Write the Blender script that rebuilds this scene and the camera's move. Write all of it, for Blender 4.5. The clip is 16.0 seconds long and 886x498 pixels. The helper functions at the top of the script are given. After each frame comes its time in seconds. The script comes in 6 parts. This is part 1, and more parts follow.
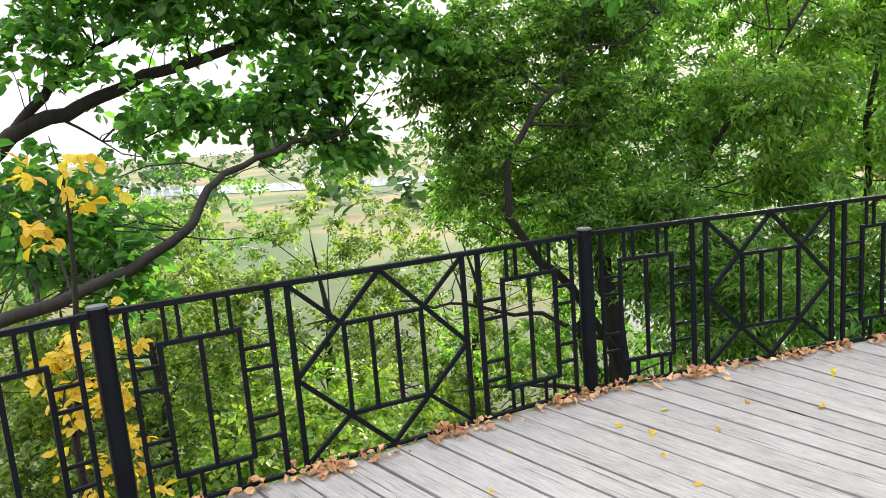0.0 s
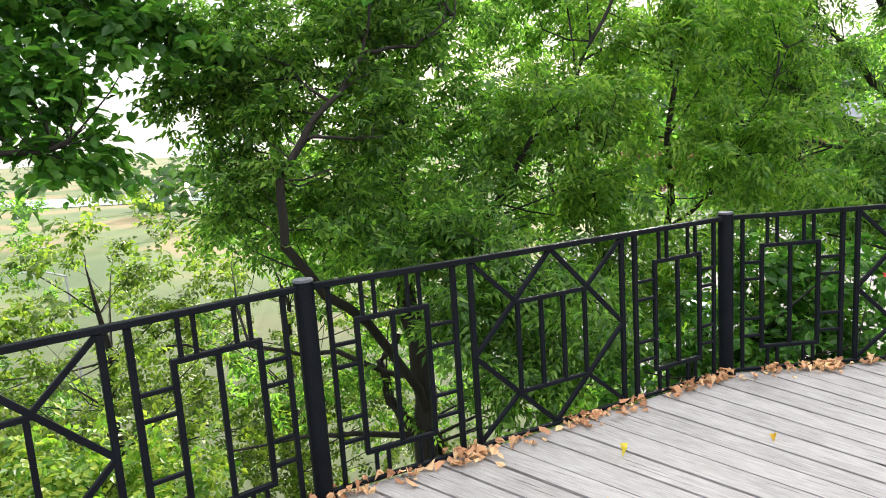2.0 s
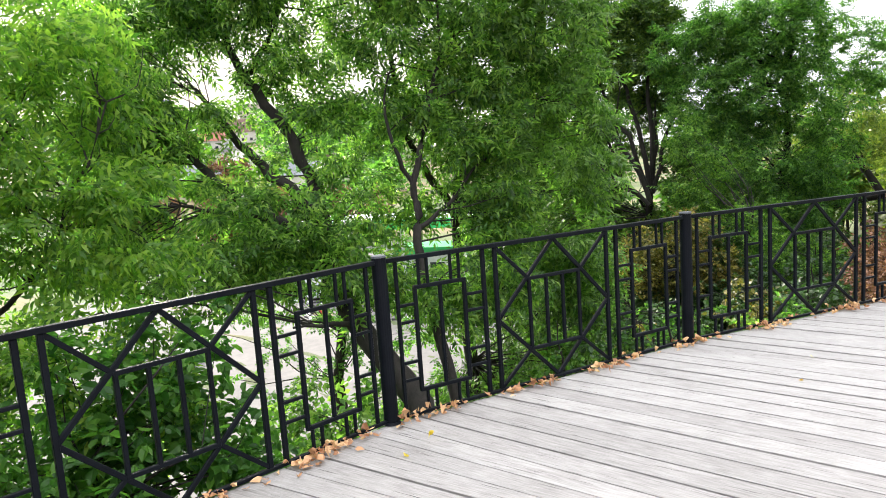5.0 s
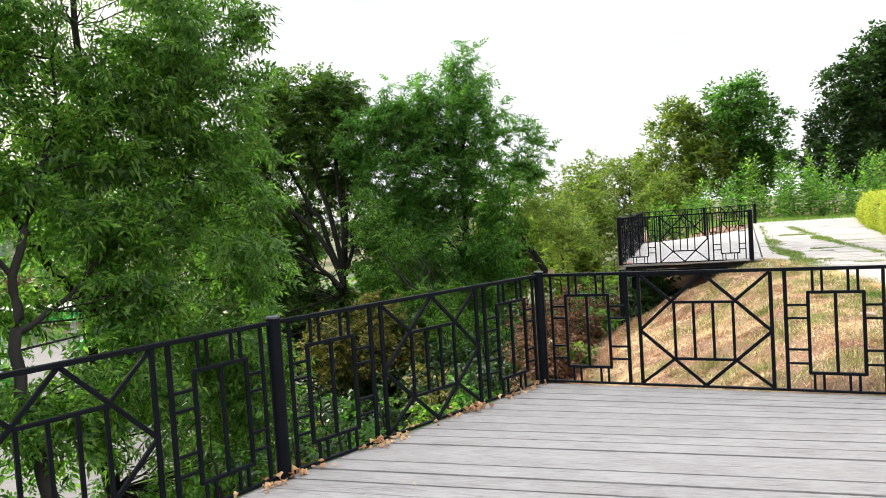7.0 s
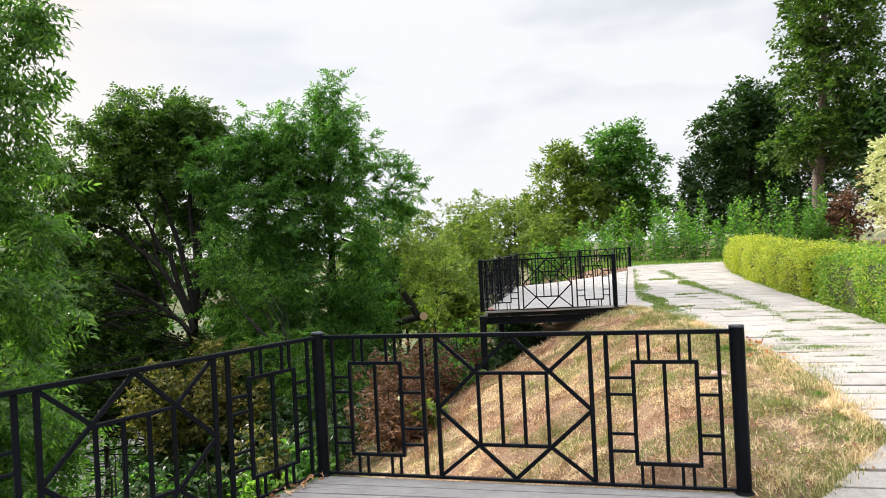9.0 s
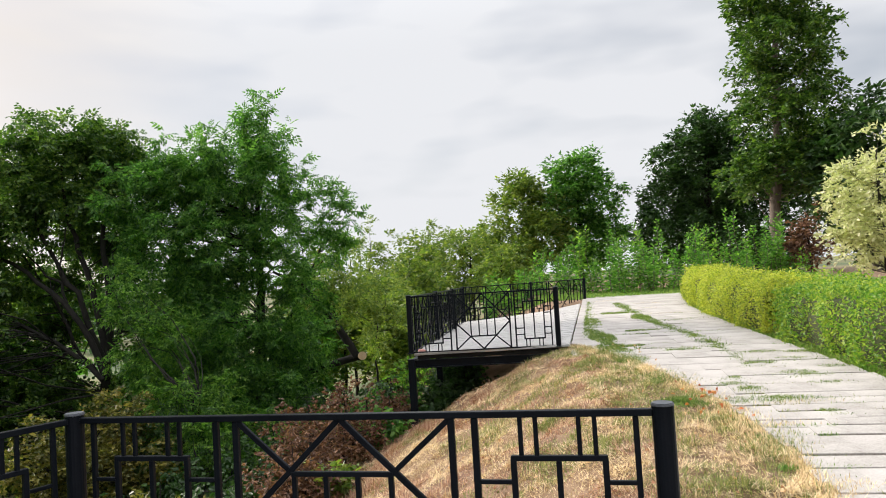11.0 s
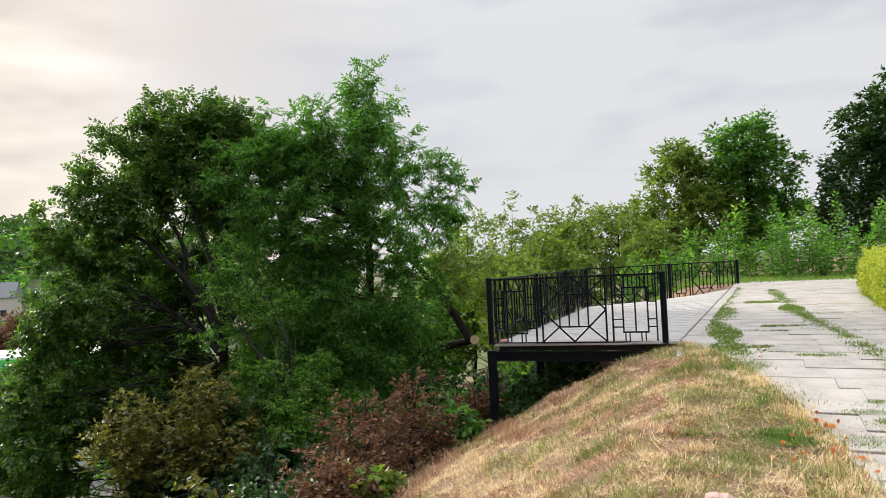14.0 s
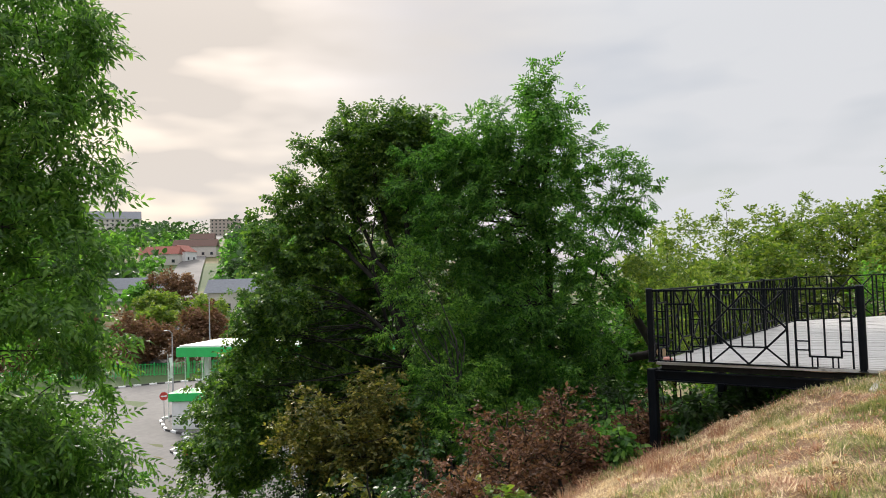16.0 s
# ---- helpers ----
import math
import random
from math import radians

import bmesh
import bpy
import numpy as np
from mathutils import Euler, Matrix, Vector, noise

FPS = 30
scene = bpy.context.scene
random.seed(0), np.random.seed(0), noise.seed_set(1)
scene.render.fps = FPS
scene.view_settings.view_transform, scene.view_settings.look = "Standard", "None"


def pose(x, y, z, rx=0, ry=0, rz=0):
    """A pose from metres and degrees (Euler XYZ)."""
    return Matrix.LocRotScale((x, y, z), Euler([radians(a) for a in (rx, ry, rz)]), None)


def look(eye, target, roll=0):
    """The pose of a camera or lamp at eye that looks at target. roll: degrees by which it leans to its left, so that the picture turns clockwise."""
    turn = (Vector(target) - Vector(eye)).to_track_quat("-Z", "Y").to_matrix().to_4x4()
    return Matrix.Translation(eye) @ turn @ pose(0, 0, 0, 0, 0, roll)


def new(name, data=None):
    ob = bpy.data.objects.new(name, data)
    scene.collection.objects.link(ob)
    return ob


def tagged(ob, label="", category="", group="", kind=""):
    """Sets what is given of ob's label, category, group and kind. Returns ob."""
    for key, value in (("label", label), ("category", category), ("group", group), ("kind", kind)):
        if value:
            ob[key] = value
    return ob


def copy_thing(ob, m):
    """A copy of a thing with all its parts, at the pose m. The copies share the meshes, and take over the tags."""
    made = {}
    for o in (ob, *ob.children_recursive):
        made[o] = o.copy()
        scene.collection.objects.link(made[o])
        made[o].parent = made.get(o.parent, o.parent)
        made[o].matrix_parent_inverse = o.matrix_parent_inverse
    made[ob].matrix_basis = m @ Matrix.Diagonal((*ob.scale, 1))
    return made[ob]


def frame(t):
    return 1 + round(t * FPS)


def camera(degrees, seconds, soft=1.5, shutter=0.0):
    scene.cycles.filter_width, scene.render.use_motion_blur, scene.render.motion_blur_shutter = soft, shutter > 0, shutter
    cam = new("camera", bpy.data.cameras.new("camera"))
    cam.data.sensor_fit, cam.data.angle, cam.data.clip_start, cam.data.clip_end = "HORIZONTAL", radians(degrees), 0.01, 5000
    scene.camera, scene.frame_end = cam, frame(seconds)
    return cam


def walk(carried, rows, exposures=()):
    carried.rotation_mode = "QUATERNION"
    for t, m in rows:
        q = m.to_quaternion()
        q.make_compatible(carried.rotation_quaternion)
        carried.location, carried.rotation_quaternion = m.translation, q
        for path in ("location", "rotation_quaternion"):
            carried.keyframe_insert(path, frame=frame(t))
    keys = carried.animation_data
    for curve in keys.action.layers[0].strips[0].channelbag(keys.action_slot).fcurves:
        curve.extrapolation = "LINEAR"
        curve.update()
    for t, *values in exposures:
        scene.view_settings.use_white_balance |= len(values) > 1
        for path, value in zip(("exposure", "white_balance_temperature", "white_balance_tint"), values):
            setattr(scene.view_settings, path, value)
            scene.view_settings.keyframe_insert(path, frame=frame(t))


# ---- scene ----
cam = camera(64.8, 16.0, 1.0)
PATH = [
    (0, (0.133, -0.422, 1.799), (-0.066, 1.542, 1.475), -4.6),
    (0.5, (0.284, -0.096, 1.775), (0.132, 1.87, 1.442), -4.5),
    (1, (0.506, 0.19, 1.749), (0.404, 2.164, 1.441), -4.5),
    (1.5, (0.635, 0.557, 1.784), (0.679, 2.53, 1.459), -3.8),
    (2, (0.88, 0.83, 1.755), (1.117, 2.79, 1.433), -3.9),
    (2.5, (1.155, 1.026, 1.701), (1.619, 2.951, 1.42), -4.5),
    (3, (1.444, 1.334, 1.701), (2.164, 3.177, 1.408), -4.0),
    (3.5, (1.822, 1.51, 1.718), (2.76, 3.252, 1.425), -3.9),
    (4, (2.264, 1.577, 1.751), (3.399, 3.198, 1.461), -3.7),
    (4.5, (2.675, 1.668, 1.717), (4.007, 3.136, 1.453), -3.8),
    (5, (3.105, 1.709, 1.73), (4.602, 3.009, 1.466), -4.0),
    (7.3, (4.908, 1.201, 1.726), (6.82, 1.783, 1.661), -3.5),
    (7.5, (5.061, 1.084, 1.718), (6.978, 1.655, 1.667), -3.3),
    (8, (5.501, 0.926, 1.73), (7.438, 1.422, 1.687), -3.3),
    (8.5, (5.902, 0.8, 1.716), (7.86, 1.209, 1.697), -3.0),
    (9, (6.357, 0.691, 1.723), (8.327, 1.033, 1.725), -2.9),
    (9.5, (6.825, 0.535, 1.703), (8.804, 0.824, 1.74), -2.9),
    (10, (7.317, 0.39, 1.717), (9.3, 0.637, 1.785), -3.3),
    (10.2, (7.502, 0.349, 1.714), (9.487, 0.58, 1.799), -3.5),
    (12.5, (8.931, -0.464, 1.757), (10.894, -0.086, 1.82), -2.4),
    (13, (9.377, -0.668, 1.694), (11.318, -0.186, 1.745), -2.3),
    (13.5, (9.774, -0.824, 1.659), (11.685, -0.233, 1.708), -2.9),
    (14, (10.008, -1.007, 1.695), (11.877, -0.297, 1.745), -2.7),
    (14.5, (10.262, -1.197, 1.647), (12.075, -0.356, 1.705), -2.2),
    (15, (10.579, -1.364, 1.681), (12.32, -0.382, 1.745), -2.1),
    (15.5, (10.78, -1.549, 1.764), (12.432, -0.424, 1.826), -2.1),
    (16, (10.946, -1.755, 1.764), (12.509, -0.509, 1.841), -1.9),
]

walk(cam, [(t, look(eye, to, roll)) for t, eye, to, roll in PATH],
     [(t, stops, 6500, 13) for t, stops in ((0, 1.0), (2.0, 1.12), (5.0, 1.14), (7.4, 0.55), (8.5, 0.45), (10, 0.28), (12.5, 0.16), (14, 0.08), (16, 0.02))])

# ---- world and sun ----
SUN_AZ, SUN_EL = 68.0, 24.0
world = bpy.data.worlds.new("sky")
scene.world = world
world.use_nodes = True
wn, wl = world.node_tree.nodes, world.node_tree.links
wn.clear()
w_out = wn.new("ShaderNodeOutputWorld")
w_sky = wn.new("ShaderNodeTexSky")
w_sky.sky_type = "NISHITA"
w_sky.sun_disc = False
w_sky.sun_elevation = radians(SUN_EL)
w_sky.sun_rotation = radians(90 - SUN_AZ)
w_sky.dust_density = 2.0
w_bg1 = wn.new("ShaderNodeBackground")
w_bg1.inputs[1].default_value = 0.09
wl.new(w_sky.outputs[0], w_bg1.inputs[0])
w_bg2 = wn.new("ShaderNodeBackground")
w_bg2.inputs[0].default_value = (0.90, 0.93, 0.95, 1)
w_bg2.inputs[1].default_value = 0.78
w_co = wn.new("ShaderNodeTexCoord")
w_map = wn.new("ShaderNodeMapping")
w_map.inputs["Scale"].default_value = (1.0, 1.0, 3.4)
w_map.inputs["Location"].default_value = (0.35, 0.1, 0.2)
wl.new(w_co.outputs["Generated"], w_map.inputs[0])
w_noi = wn.new("ShaderNodeTexNoise")
w_noi.inputs["Scale"].default_value = 2.6
w_noi.inputs["Detail"].default_value = 3.5
w_noi.inputs["Roughness"].default_value = 0.52
wl.new(w_map.outputs[0], w_noi.inputs["Vector"])
w_rmp = wn.new("ShaderNodeMapRange")
w_rmp.inputs[1].default_value, w_rmp.inputs[2].default_value = 0.32, 0.56
w_rmp.inputs[3].default_value, w_rmp.inputs[4].default_value = 0.5, 1.0
wl.new(w_noi.outputs[0], w_rmp.inputs[0])
w_mix = wn.new("ShaderNodeMixShader")
wl.new(w_rmp.outputs[0], w_mix.inputs[0])
wl.new(w_bg1.outputs[0], w_mix.inputs[1])
wl.new(w_bg2.outputs[0], w_mix.inputs[2])
# thin cloud, brighter overhead and warm round the sun
w_sep = wn.new("ShaderNodeSeparateXYZ")
wl.new(w_co.outputs["Generated"], w_sep.inputs[0])
w_up = wn.new("ShaderNodeMapRange")
w_up.interpolation_type = "SMOOTHSTEP"
w_up.inputs[1].default_value, w_up.inputs[2].default_value = 0.30, 0.95
w_up.inputs[3].default_value, w_up.inputs[4].default_value = 0.79, 2.15
wl.new(w_sep.outputs["Z"], w_up.inputs[0])
wl.new(w_up.outputs[0], w_bg2.inputs[1])
w_dot = wn.new("ShaderNodeVectorMath")
w_dot.operation = "DOT_PRODUCT"
w_dot.inputs[1].default_value = (math.cos(radians(SUN_AZ)) * math.cos(radians(SUN_EL)), math.sin(radians(SUN_AZ)) * math.cos(radians(SUN_EL)), math.sin(radians(SUN_EL)))
wl.new(w_co.outputs["Generated"], w_dot.inputs[0])
w_near = wn.new("ShaderNodeMapRange")
w_near.interpolation_type = "SMOOTHSTEP"
w_near.inputs[1].default_value, w_near.inputs[2].default_value = 0.72, 1.0
wl.new(w_dot.outputs["Value"], w_near.inputs[0])
w_col = wn.new("ShaderNodeMixRGB")
w_col.inputs[1].default_value = (0.90, 0.93, 0.95, 1)
w_col.inputs[2].default_value = (0.98, 0.90, 0.80, 1)
wl.new(w_near.outputs[0], w_col.inputs[0])
wl.new(w_col.outputs[0], w_bg2.inputs[0])
wl.new(w_mix.outputs[0], w_out.inputs[0])

sun_data = bpy.data.lights.new("sun", "SUN")
sun_data.energy = 4.8
sun_data.angle = radians(12)
sun_data.color = (1.0, 0.93, 0.82)
sun = new("sun", sun_data)
sa, se = radians(SUN_AZ), radians(SUN_EL)
sun.matrix_world = look((0, 0, 60), (-math.cos(sa) * math.cos(se) * 10, -math.sin(sa) * math.cos(se) * 10, 60 - math.sin(se) * 10))


# ---- materials ----
def nodes_of(name):
    m = bpy.data.materials.new(name)
    m.use_nodes = True
    nt = m.node_tree
    return m, nt.nodes, nt.links, nt.nodes["Principled BSDF"]


def add(n, kind, **values):
    node = n.new(kind)
    for key, v in values.items():
        node.inputs[key.replace("_", " ")].default_value = v
    return node


def ramp(n, stops):
    r = n.new("ShaderNodeValToRGB")
    while len(r.color_ramp.elements) < len(stops):
        r.color_ramp.elements.new(0.5)
    for e, (p, c) in zip(r.color_ramp.elements, stops):
        e.position, e.color = p, (*c, 1)
    return r


def surface(name, stops, scale=4.0, rough=0.8, bump=0.3, stretch=(1, 1, 1), metal=0.0, fine=40.0, coords="Object", rand=0.0, dist=0.01):
    """Noise-coloured surface with a second finer scale and a bump."""
    m, n, l, b = nodes_of(name)
    co = n.new("ShaderNodeTexCoord")
    mp = n.new("ShaderNodeMapping")
    mp.inputs["Scale"].default_value = stretch
    l.new(co.outputs[coords], mp.inputs[0])
    a = add(n, "ShaderNodeTexNoise", Scale=scale, Detail=6.0, Roughness=0.6)
    f = add(n, "ShaderNodeTexNoise", Scale=fine, Detail=4.0, Roughness=0.7)
    l.new(mp.outputs[0], a.inputs["Vector"])
    l.new(mp.outputs[0], f.inputs["Vector"])
    mix = n.new("ShaderNodeMath")
    mix.operation = "MULTIPLY_ADD"
    mix.inputs[1].default_value = 0.45
    l.new(f.outputs[0], mix.inputs[0])
    half = n.new("ShaderNodeMath")
    half.operation = "MULTIPLY_ADD"
    half.inputs[1].default_value = 0.55
    l.new(a.outputs[0], half.inputs[0])
    half.inputs[2].default_value = 0.0
    l.new(half.outputs[0], mix.inputs[2])
    last = mix
    if rand:
        info = n.new("ShaderNodeObjectInfo")
        sh = n.new("ShaderNodeMath")
        sh.operation = "MULTIPLY_ADD"
        sh.inputs[1].default_value = rand
        l.new(info.outputs["Random"], sh.inputs[0])
        off = n.new("ShaderNodeMath")
        off.operation = "SUBTRACT"
        off.inputs[1].default_value = rand / 2
        l.new(mix.outputs[0], off.inputs[0])
        l.new(off.outputs[0], sh.inputs[2])
        last = sh
    r = ramp(n, stops)
    l.new(last.outputs[0], r.inputs[0])
    l.new(r.outputs[0], b.inputs["Base Color"])
    b.inputs["Roughness"].default_value = rough
    b.inputs["Metallic"].default_value = metal
    if bump:
        bp = add(n, "ShaderNodeBump", Strength=bump, Distance=dist)
        l.new(last.outputs[0], bp.inputs["Height"])
        l.new(bp.outputs[0], b.inputs["Normal"])
    return m


def leafy(name, stops, through_light=0.42, rough=0.45):
    """Leaf surface: varies leaf by leaf, lets light through."""
    m, n, l, b = nodes_of(name)
    g = n.new("ShaderNodeNewGeometry")
    co = n.new("ShaderNodeTexCoord")
    no = add(n, "ShaderNodeTexNoise", Scale=0.9, Detail=2.0)
    l.new(co.outputs["Object"], no.inputs["Vector"])
    mx = n.new("ShaderNodeMath")
    mx.operation = "MULTIPLY_ADD"
    mx.inputs[1].default_value = 0.7
    l.new(g.outputs["Random Per Island"], mx.inputs[0])
    sc = n.new("ShaderNodeMath")
    sc.operation = "MULTIPLY"
    sc.inputs[1].default_value = 0.36
    l.new(no.outputs[0], sc.inputs[0])
    l.new(sc.outputs[0], mx.inputs[2])
    r = ramp(n, stops)
    l.new(mx.outputs[0], r.inputs[0])
    l.new(r.outputs[0], b.inputs["Base Color"])
    b.inputs["Roughness"].default_value = rough
    b.inputs["Specular IOR Level"].default_value = 0.5
    tr = n.new("ShaderNodeBsdfTranslucent")
    bright = n.new("ShaderNodeMixRGB")
    bright.blend_type = "MULTIPLY"
    bright.inputs[0].default_value = 1.0
    bright.inputs[2].default_value = (1.32, 1.6, 0.95, 1)
    l.new(r.outputs[0], bright.inputs[1])
    l.new(bright.outputs[0], tr.inputs[0])
    ms = n.new("ShaderNodeMixShader")
    ms.inputs[0].default_value = through_light
    l.new(b.outputs[0], ms.inputs[1])
    l.new(tr.outputs[0], ms.inputs[2])
    l.new(ms.outputs[0], n["Material Output"].inputs[0])
    return m


def old_wood(name, stops, crack):
    """Weathered board: streaky grain along x, dark hairline cracks and broad stains."""
    m, n, l, b = nodes_of(name)
    co = n.new("ShaderNodeTexCoord")
    info = n.new("ShaderNodeObjectInfo")
    shift = n.new("ShaderNodeVectorMath")
    shift.operation = "MULTIPLY_ADD"
    l.new(info.outputs["Random"], shift.inputs[0])
    shift.inputs[1].default_value = (31.0, 17.0, 5.0)
    l.new(co.outputs["Object"], shift.inputs[2])

    def streaks(stretch, scale, detail):
        mp = n.new("ShaderNodeMapping")
        mp.inputs["Scale"].default_value = stretch
        l.new(shift.outputs[0], mp.inputs[0])
        t = add(n, "ShaderNodeTexNoise", Scale=scale, Detail=detail, Roughness=0.65)
        l.new(mp.outputs[0], t.inputs["Vector"])
        return t

    def times_plus(a, k, c):
        t = n.new("ShaderNodeMath")
        t.operation = "MULTIPLY_ADD"
        l.new(a, t.inputs[0])
        t.inputs[1].default_value = k
        if isinstance(c, float):
            t.inputs[2].default_value = c
        else:
            l.new(c, t.inputs[2])
        return t.outputs[0]

    grain, stain, split = streaks((1.0, 16, 3), 7.0, 6.0), streaks((1.0, 1.6, 1), 2.6, 5.0), streaks((0.55, 26, 2), 3.2, 3.0)
    tone = times_plus(grain.outputs[0], 0.66, times_plus(stain.outputs[0], 0.34, times_plus(info.outputs["Random"], 0.05, -0.035)))
    r = ramp(n, stops)
    l.new(tone, r.inputs[0])
    line = n.new("ShaderNodeMapRange")
    line.inputs[1].default_value, line.inputs[2].default_value = crack, crack + 0.05
    l.new(split.outputs[0], line.inputs[0])
    mixed = n.new("ShaderNodeMixRGB")
    mixed.inputs[2].default_value = (0.05, 0.045, 0.04, 1)
    l.new(line.outputs[0], mixed.inputs[0])
    l.new(r.outputs[0], mixed.inputs[1])
    l.new(mixed.outputs[0], b.inputs["Base Color"])
    b.inputs["Roughness"].default_value = 0.85
    bp = add(n, "ShaderNodeBump", Strength=0.7, Distance=0.006)
    l.new(times_plus(line.outputs[0], -0.8, tone), bp.inputs["Height"])
    l.new(bp.outputs[0], b.inputs["Normal"])
    return m


WOOD = old_wood("weathered_wood", [(0.28, (0.15, 0.14, 0.134)), (0.42, (0.255, 0.241, 0.232)), (0.56, (0.345, 0.328, 0.318)), (0.74, (0.43, 0.413, 0.402))], 0.645)
# same boards in a paler tone, used further along x
WOOD_MID = old_wood("paler_grey_wood", [(0.28, (0.18, 0.17, 0.163)), (0.41, (0.295, 0.28, 0.27)), (0.55, (0.39, 0.373, 0.362)), (0.74, (0.475, 0.458, 0.446))], 0.655)
WOOD_PALE = old_wood("pale_weathered_wood", [(0.22, (0.22, 0.21, 0.20)), (0.38, (0.42, 0.405, 0.39)), (0.58, (0.52, 0.505, 0.49)), (0.80, (0.58, 0.565, 0.55))], 0.68)
# post caps, paler and bluer than the black paint
CAP = surface("grey_cap_paint", [(0.3, (0.05, 0.055, 0.065)), (0.7, (0.14, 0.15, 0.17))], 20, 0.5, 0.2, fine=120, dist=0.002)
STEEL = surface("black_paint", [(0.3, (0.003, 0.004, 0.006)), (0.7, (0.009, 0.011, 0.015))], 6, 0.33, 0.1, fine=120, dist=0.002)
STEEL.node_tree.nodes["Principled BSDF"].inputs["Specular IOR Level"].default_value = 0.08
BARK = surface("bark", [(0.3, (0.007, 0.006, 0.005)), (0.7, (0.032, 0.027, 0.023))], 5, 0.95, 0.8, (1, 1, 0.3), fine=26, dist=0.02)
BARK_PALE = surface("pale_bark", [(0.3, (0.07, 0.055, 0.045)), (0.7, (0.22, 0.18, 0.15))], 5, 0.95, 0.8, (1, 1, 0.3), fine=26, dist=0.02)
CUT = surface("cut_wood", [(0.3, (0.45, 0.30, 0.16)), (0.7, (0.62, 0.46, 0.28))], 8, 0.8, 0.2)
SLAB = surface("concrete_slab", [(0.30, (0.20, 0.18, 0.16)), (0.42, (0.35, 0.325, 0.30)), (0.54, (0.45, 0.42, 0.395)), (0.75, (0.56, 0.53, 0.50))], 1.9, 0.9, 0.5, fine=45, rand=0.07, dist=0.008)
ASPHALT = surface("asphalt", [(0.3, (0.085, 0.083, 0.082)), (0.7, (0.185, 0.176, 0.168))], 0.08, 0.9, 0.1, fine=1.2)
WHITE = surface("white_paint", [(0.3, (0.66, 0.67, 0.68)), (0.7, (0.82, 0.82, 0.82))], 2, 0.5, 0.05)
GREEN = surface("green_paint", [(0.3, (0.02, 0.42, 0.10)), (0.7, (0.03, 0.55, 0.14))], 2, 0.45, 0.05)
DARK = surface("dark_glass", [(0.3, (0.02, 0.025, 0.03)), (0.7, (0.05, 0.06, 0.07))], 2, 0.15, 0.0)
RED = surface("red_paint", [(0.3, (0.45, 0.03, 0.03)), (0.7, (0.62, 0.06, 0.05))], 3, 0.5, 0.05)
BLACK = surface("kerb_black", [(0.3, (0.03, 0.03, 0.03)), (0.7, (0.07, 0.07, 0.07))], 3, 0.8, 0.05)
GREY = surface("grey_roof", [(0.3, (0.14, 0.15, 0.17)), (0.7, (0.24, 0.25, 0.28))], 2, 0.7, 0.1)
ROOF_RED = surface("red_roof", [(0.3, (0.22, 0.07, 0.05)), (0.7, (0.36, 0.13, 0.10))], 2, 0.8, 0.1)
PLASTER = surface("pale_plaster", [(0.3, (0.50, 0.46, 0.42)), (0.7, (0.66, 0.62, 0.58))], 2, 0.9, 0.1)
GALV = surface("galvanised_steel", [(0.3, (0.35, 0.36, 0.37)), (0.7, (0.5, 0.51, 0.52))], 4, 0.5, 0.05, metal=0.4)
PINK = surface("pink_stone", [(0.3, (0.50, 0.30, 0.27)), (0.7, (0.68, 0.48, 0.44))], 8, 0.9, 0.4)

L_ASH = leafy("ash_leaves", [(0.1, (0.018, 0.060, 0.012)), (0.5, (0.072, 0.185, 0.032)), (0.9, (0.18, 0.34, 0.055))], 0.58)
L_LIGHT = leafy("light_green_leaves", [(0.1, (0.035, 0.105, 0.014)), (0.5, (0.125, 0.25, 0.035)), (0.9, (0.28, 0.40, 0.06))], 0.66)
# brighter copy of the ash leaves, with the sunlight put into its colour
L_NEAR = leafy("sunlit_ash_leaves", [(0.1, (0.018, 0.055, 0.012)), (0.5, (0.085, 0.19, 0.032)), (0.9, (0.25, 0.39, 0.07))], 0.66)
L_LOW = leafy("lower_slope_leaves", [(0.1, (0.028, 0.055, 0.010)), (0.5, (0.115, 0.185, 0.028)), (0.9, (0.28, 0.33, 0.05))], 0.55)
L_WEED = leafy("weed_leaves", [(0.1, (0.03, 0.10, 0.016)), (0.5, (0.095, 0.24, 0.03)), (0.9, (0.22, 0.40, 0.06))], 0.52)
L_DROOP = leafy("drooping_leaves", [(0.1, (0.022, 0.064, 0.013)), (0.5, (0.080, 0.175, 0.030)), (0.9, (0.18, 0.31, 0.055))], 0.56)
L_BROAD = leafy("broad_leaves", [(0.1, (0.022, 0.080, 0.018)), (0.5, (0.065, 0.175, 0.032)), (0.9, (0.15, 0.31, 0.05))], 0.64, 0.4)
L_MAPLE = leafy("maple_leaves", [(0.1, (0.019, 0.052, 0.010)), (0.5, (0.054, 0.122, 0.018)), (0.9, (0.17, 0.26, 0.036))], 0.42)
L_DARK = leafy("dark_leaves", [(0.1, (0.014, 0.042, 0.011)), (0.5, (0.032, 0.080, 0.017)), (0.9, (0.066, 0.135, 0.026))], 0.34)
L_YELLOW = leafy("yellow_leaves", [(0.1, (0.45, 0.24, 0.02)), (0.5, (0.62, 0.40, 0.03)), (0.9, (0.66, 0.52, 0.08))], 0.5)
L_HEDGE = leafy("hedge_leaves", [(0.1, (0.10, 0.17, 0.02)), (0.45, (0.33, 0.38, 0.04)), (0.9, (0.58, 0.54, 0.07))], 0.4)
L_HEDGEG = leafy("hedge_green_leaves", [(0.1, (0.05, 0.14, 0.02)), (0.45, (0.16, 0.30, 0.035)), (0.9, (0.42, 0.46, 0.06))], 0.4)
L_OLIVE = leafy("olive_brown_leaves", [(0.1, (0.045, 0.06, 0.012)), (0.5, (0.125, 0.122, 0.026)), (0.9, (0.34, 0.27, 0.055))], 0.36)
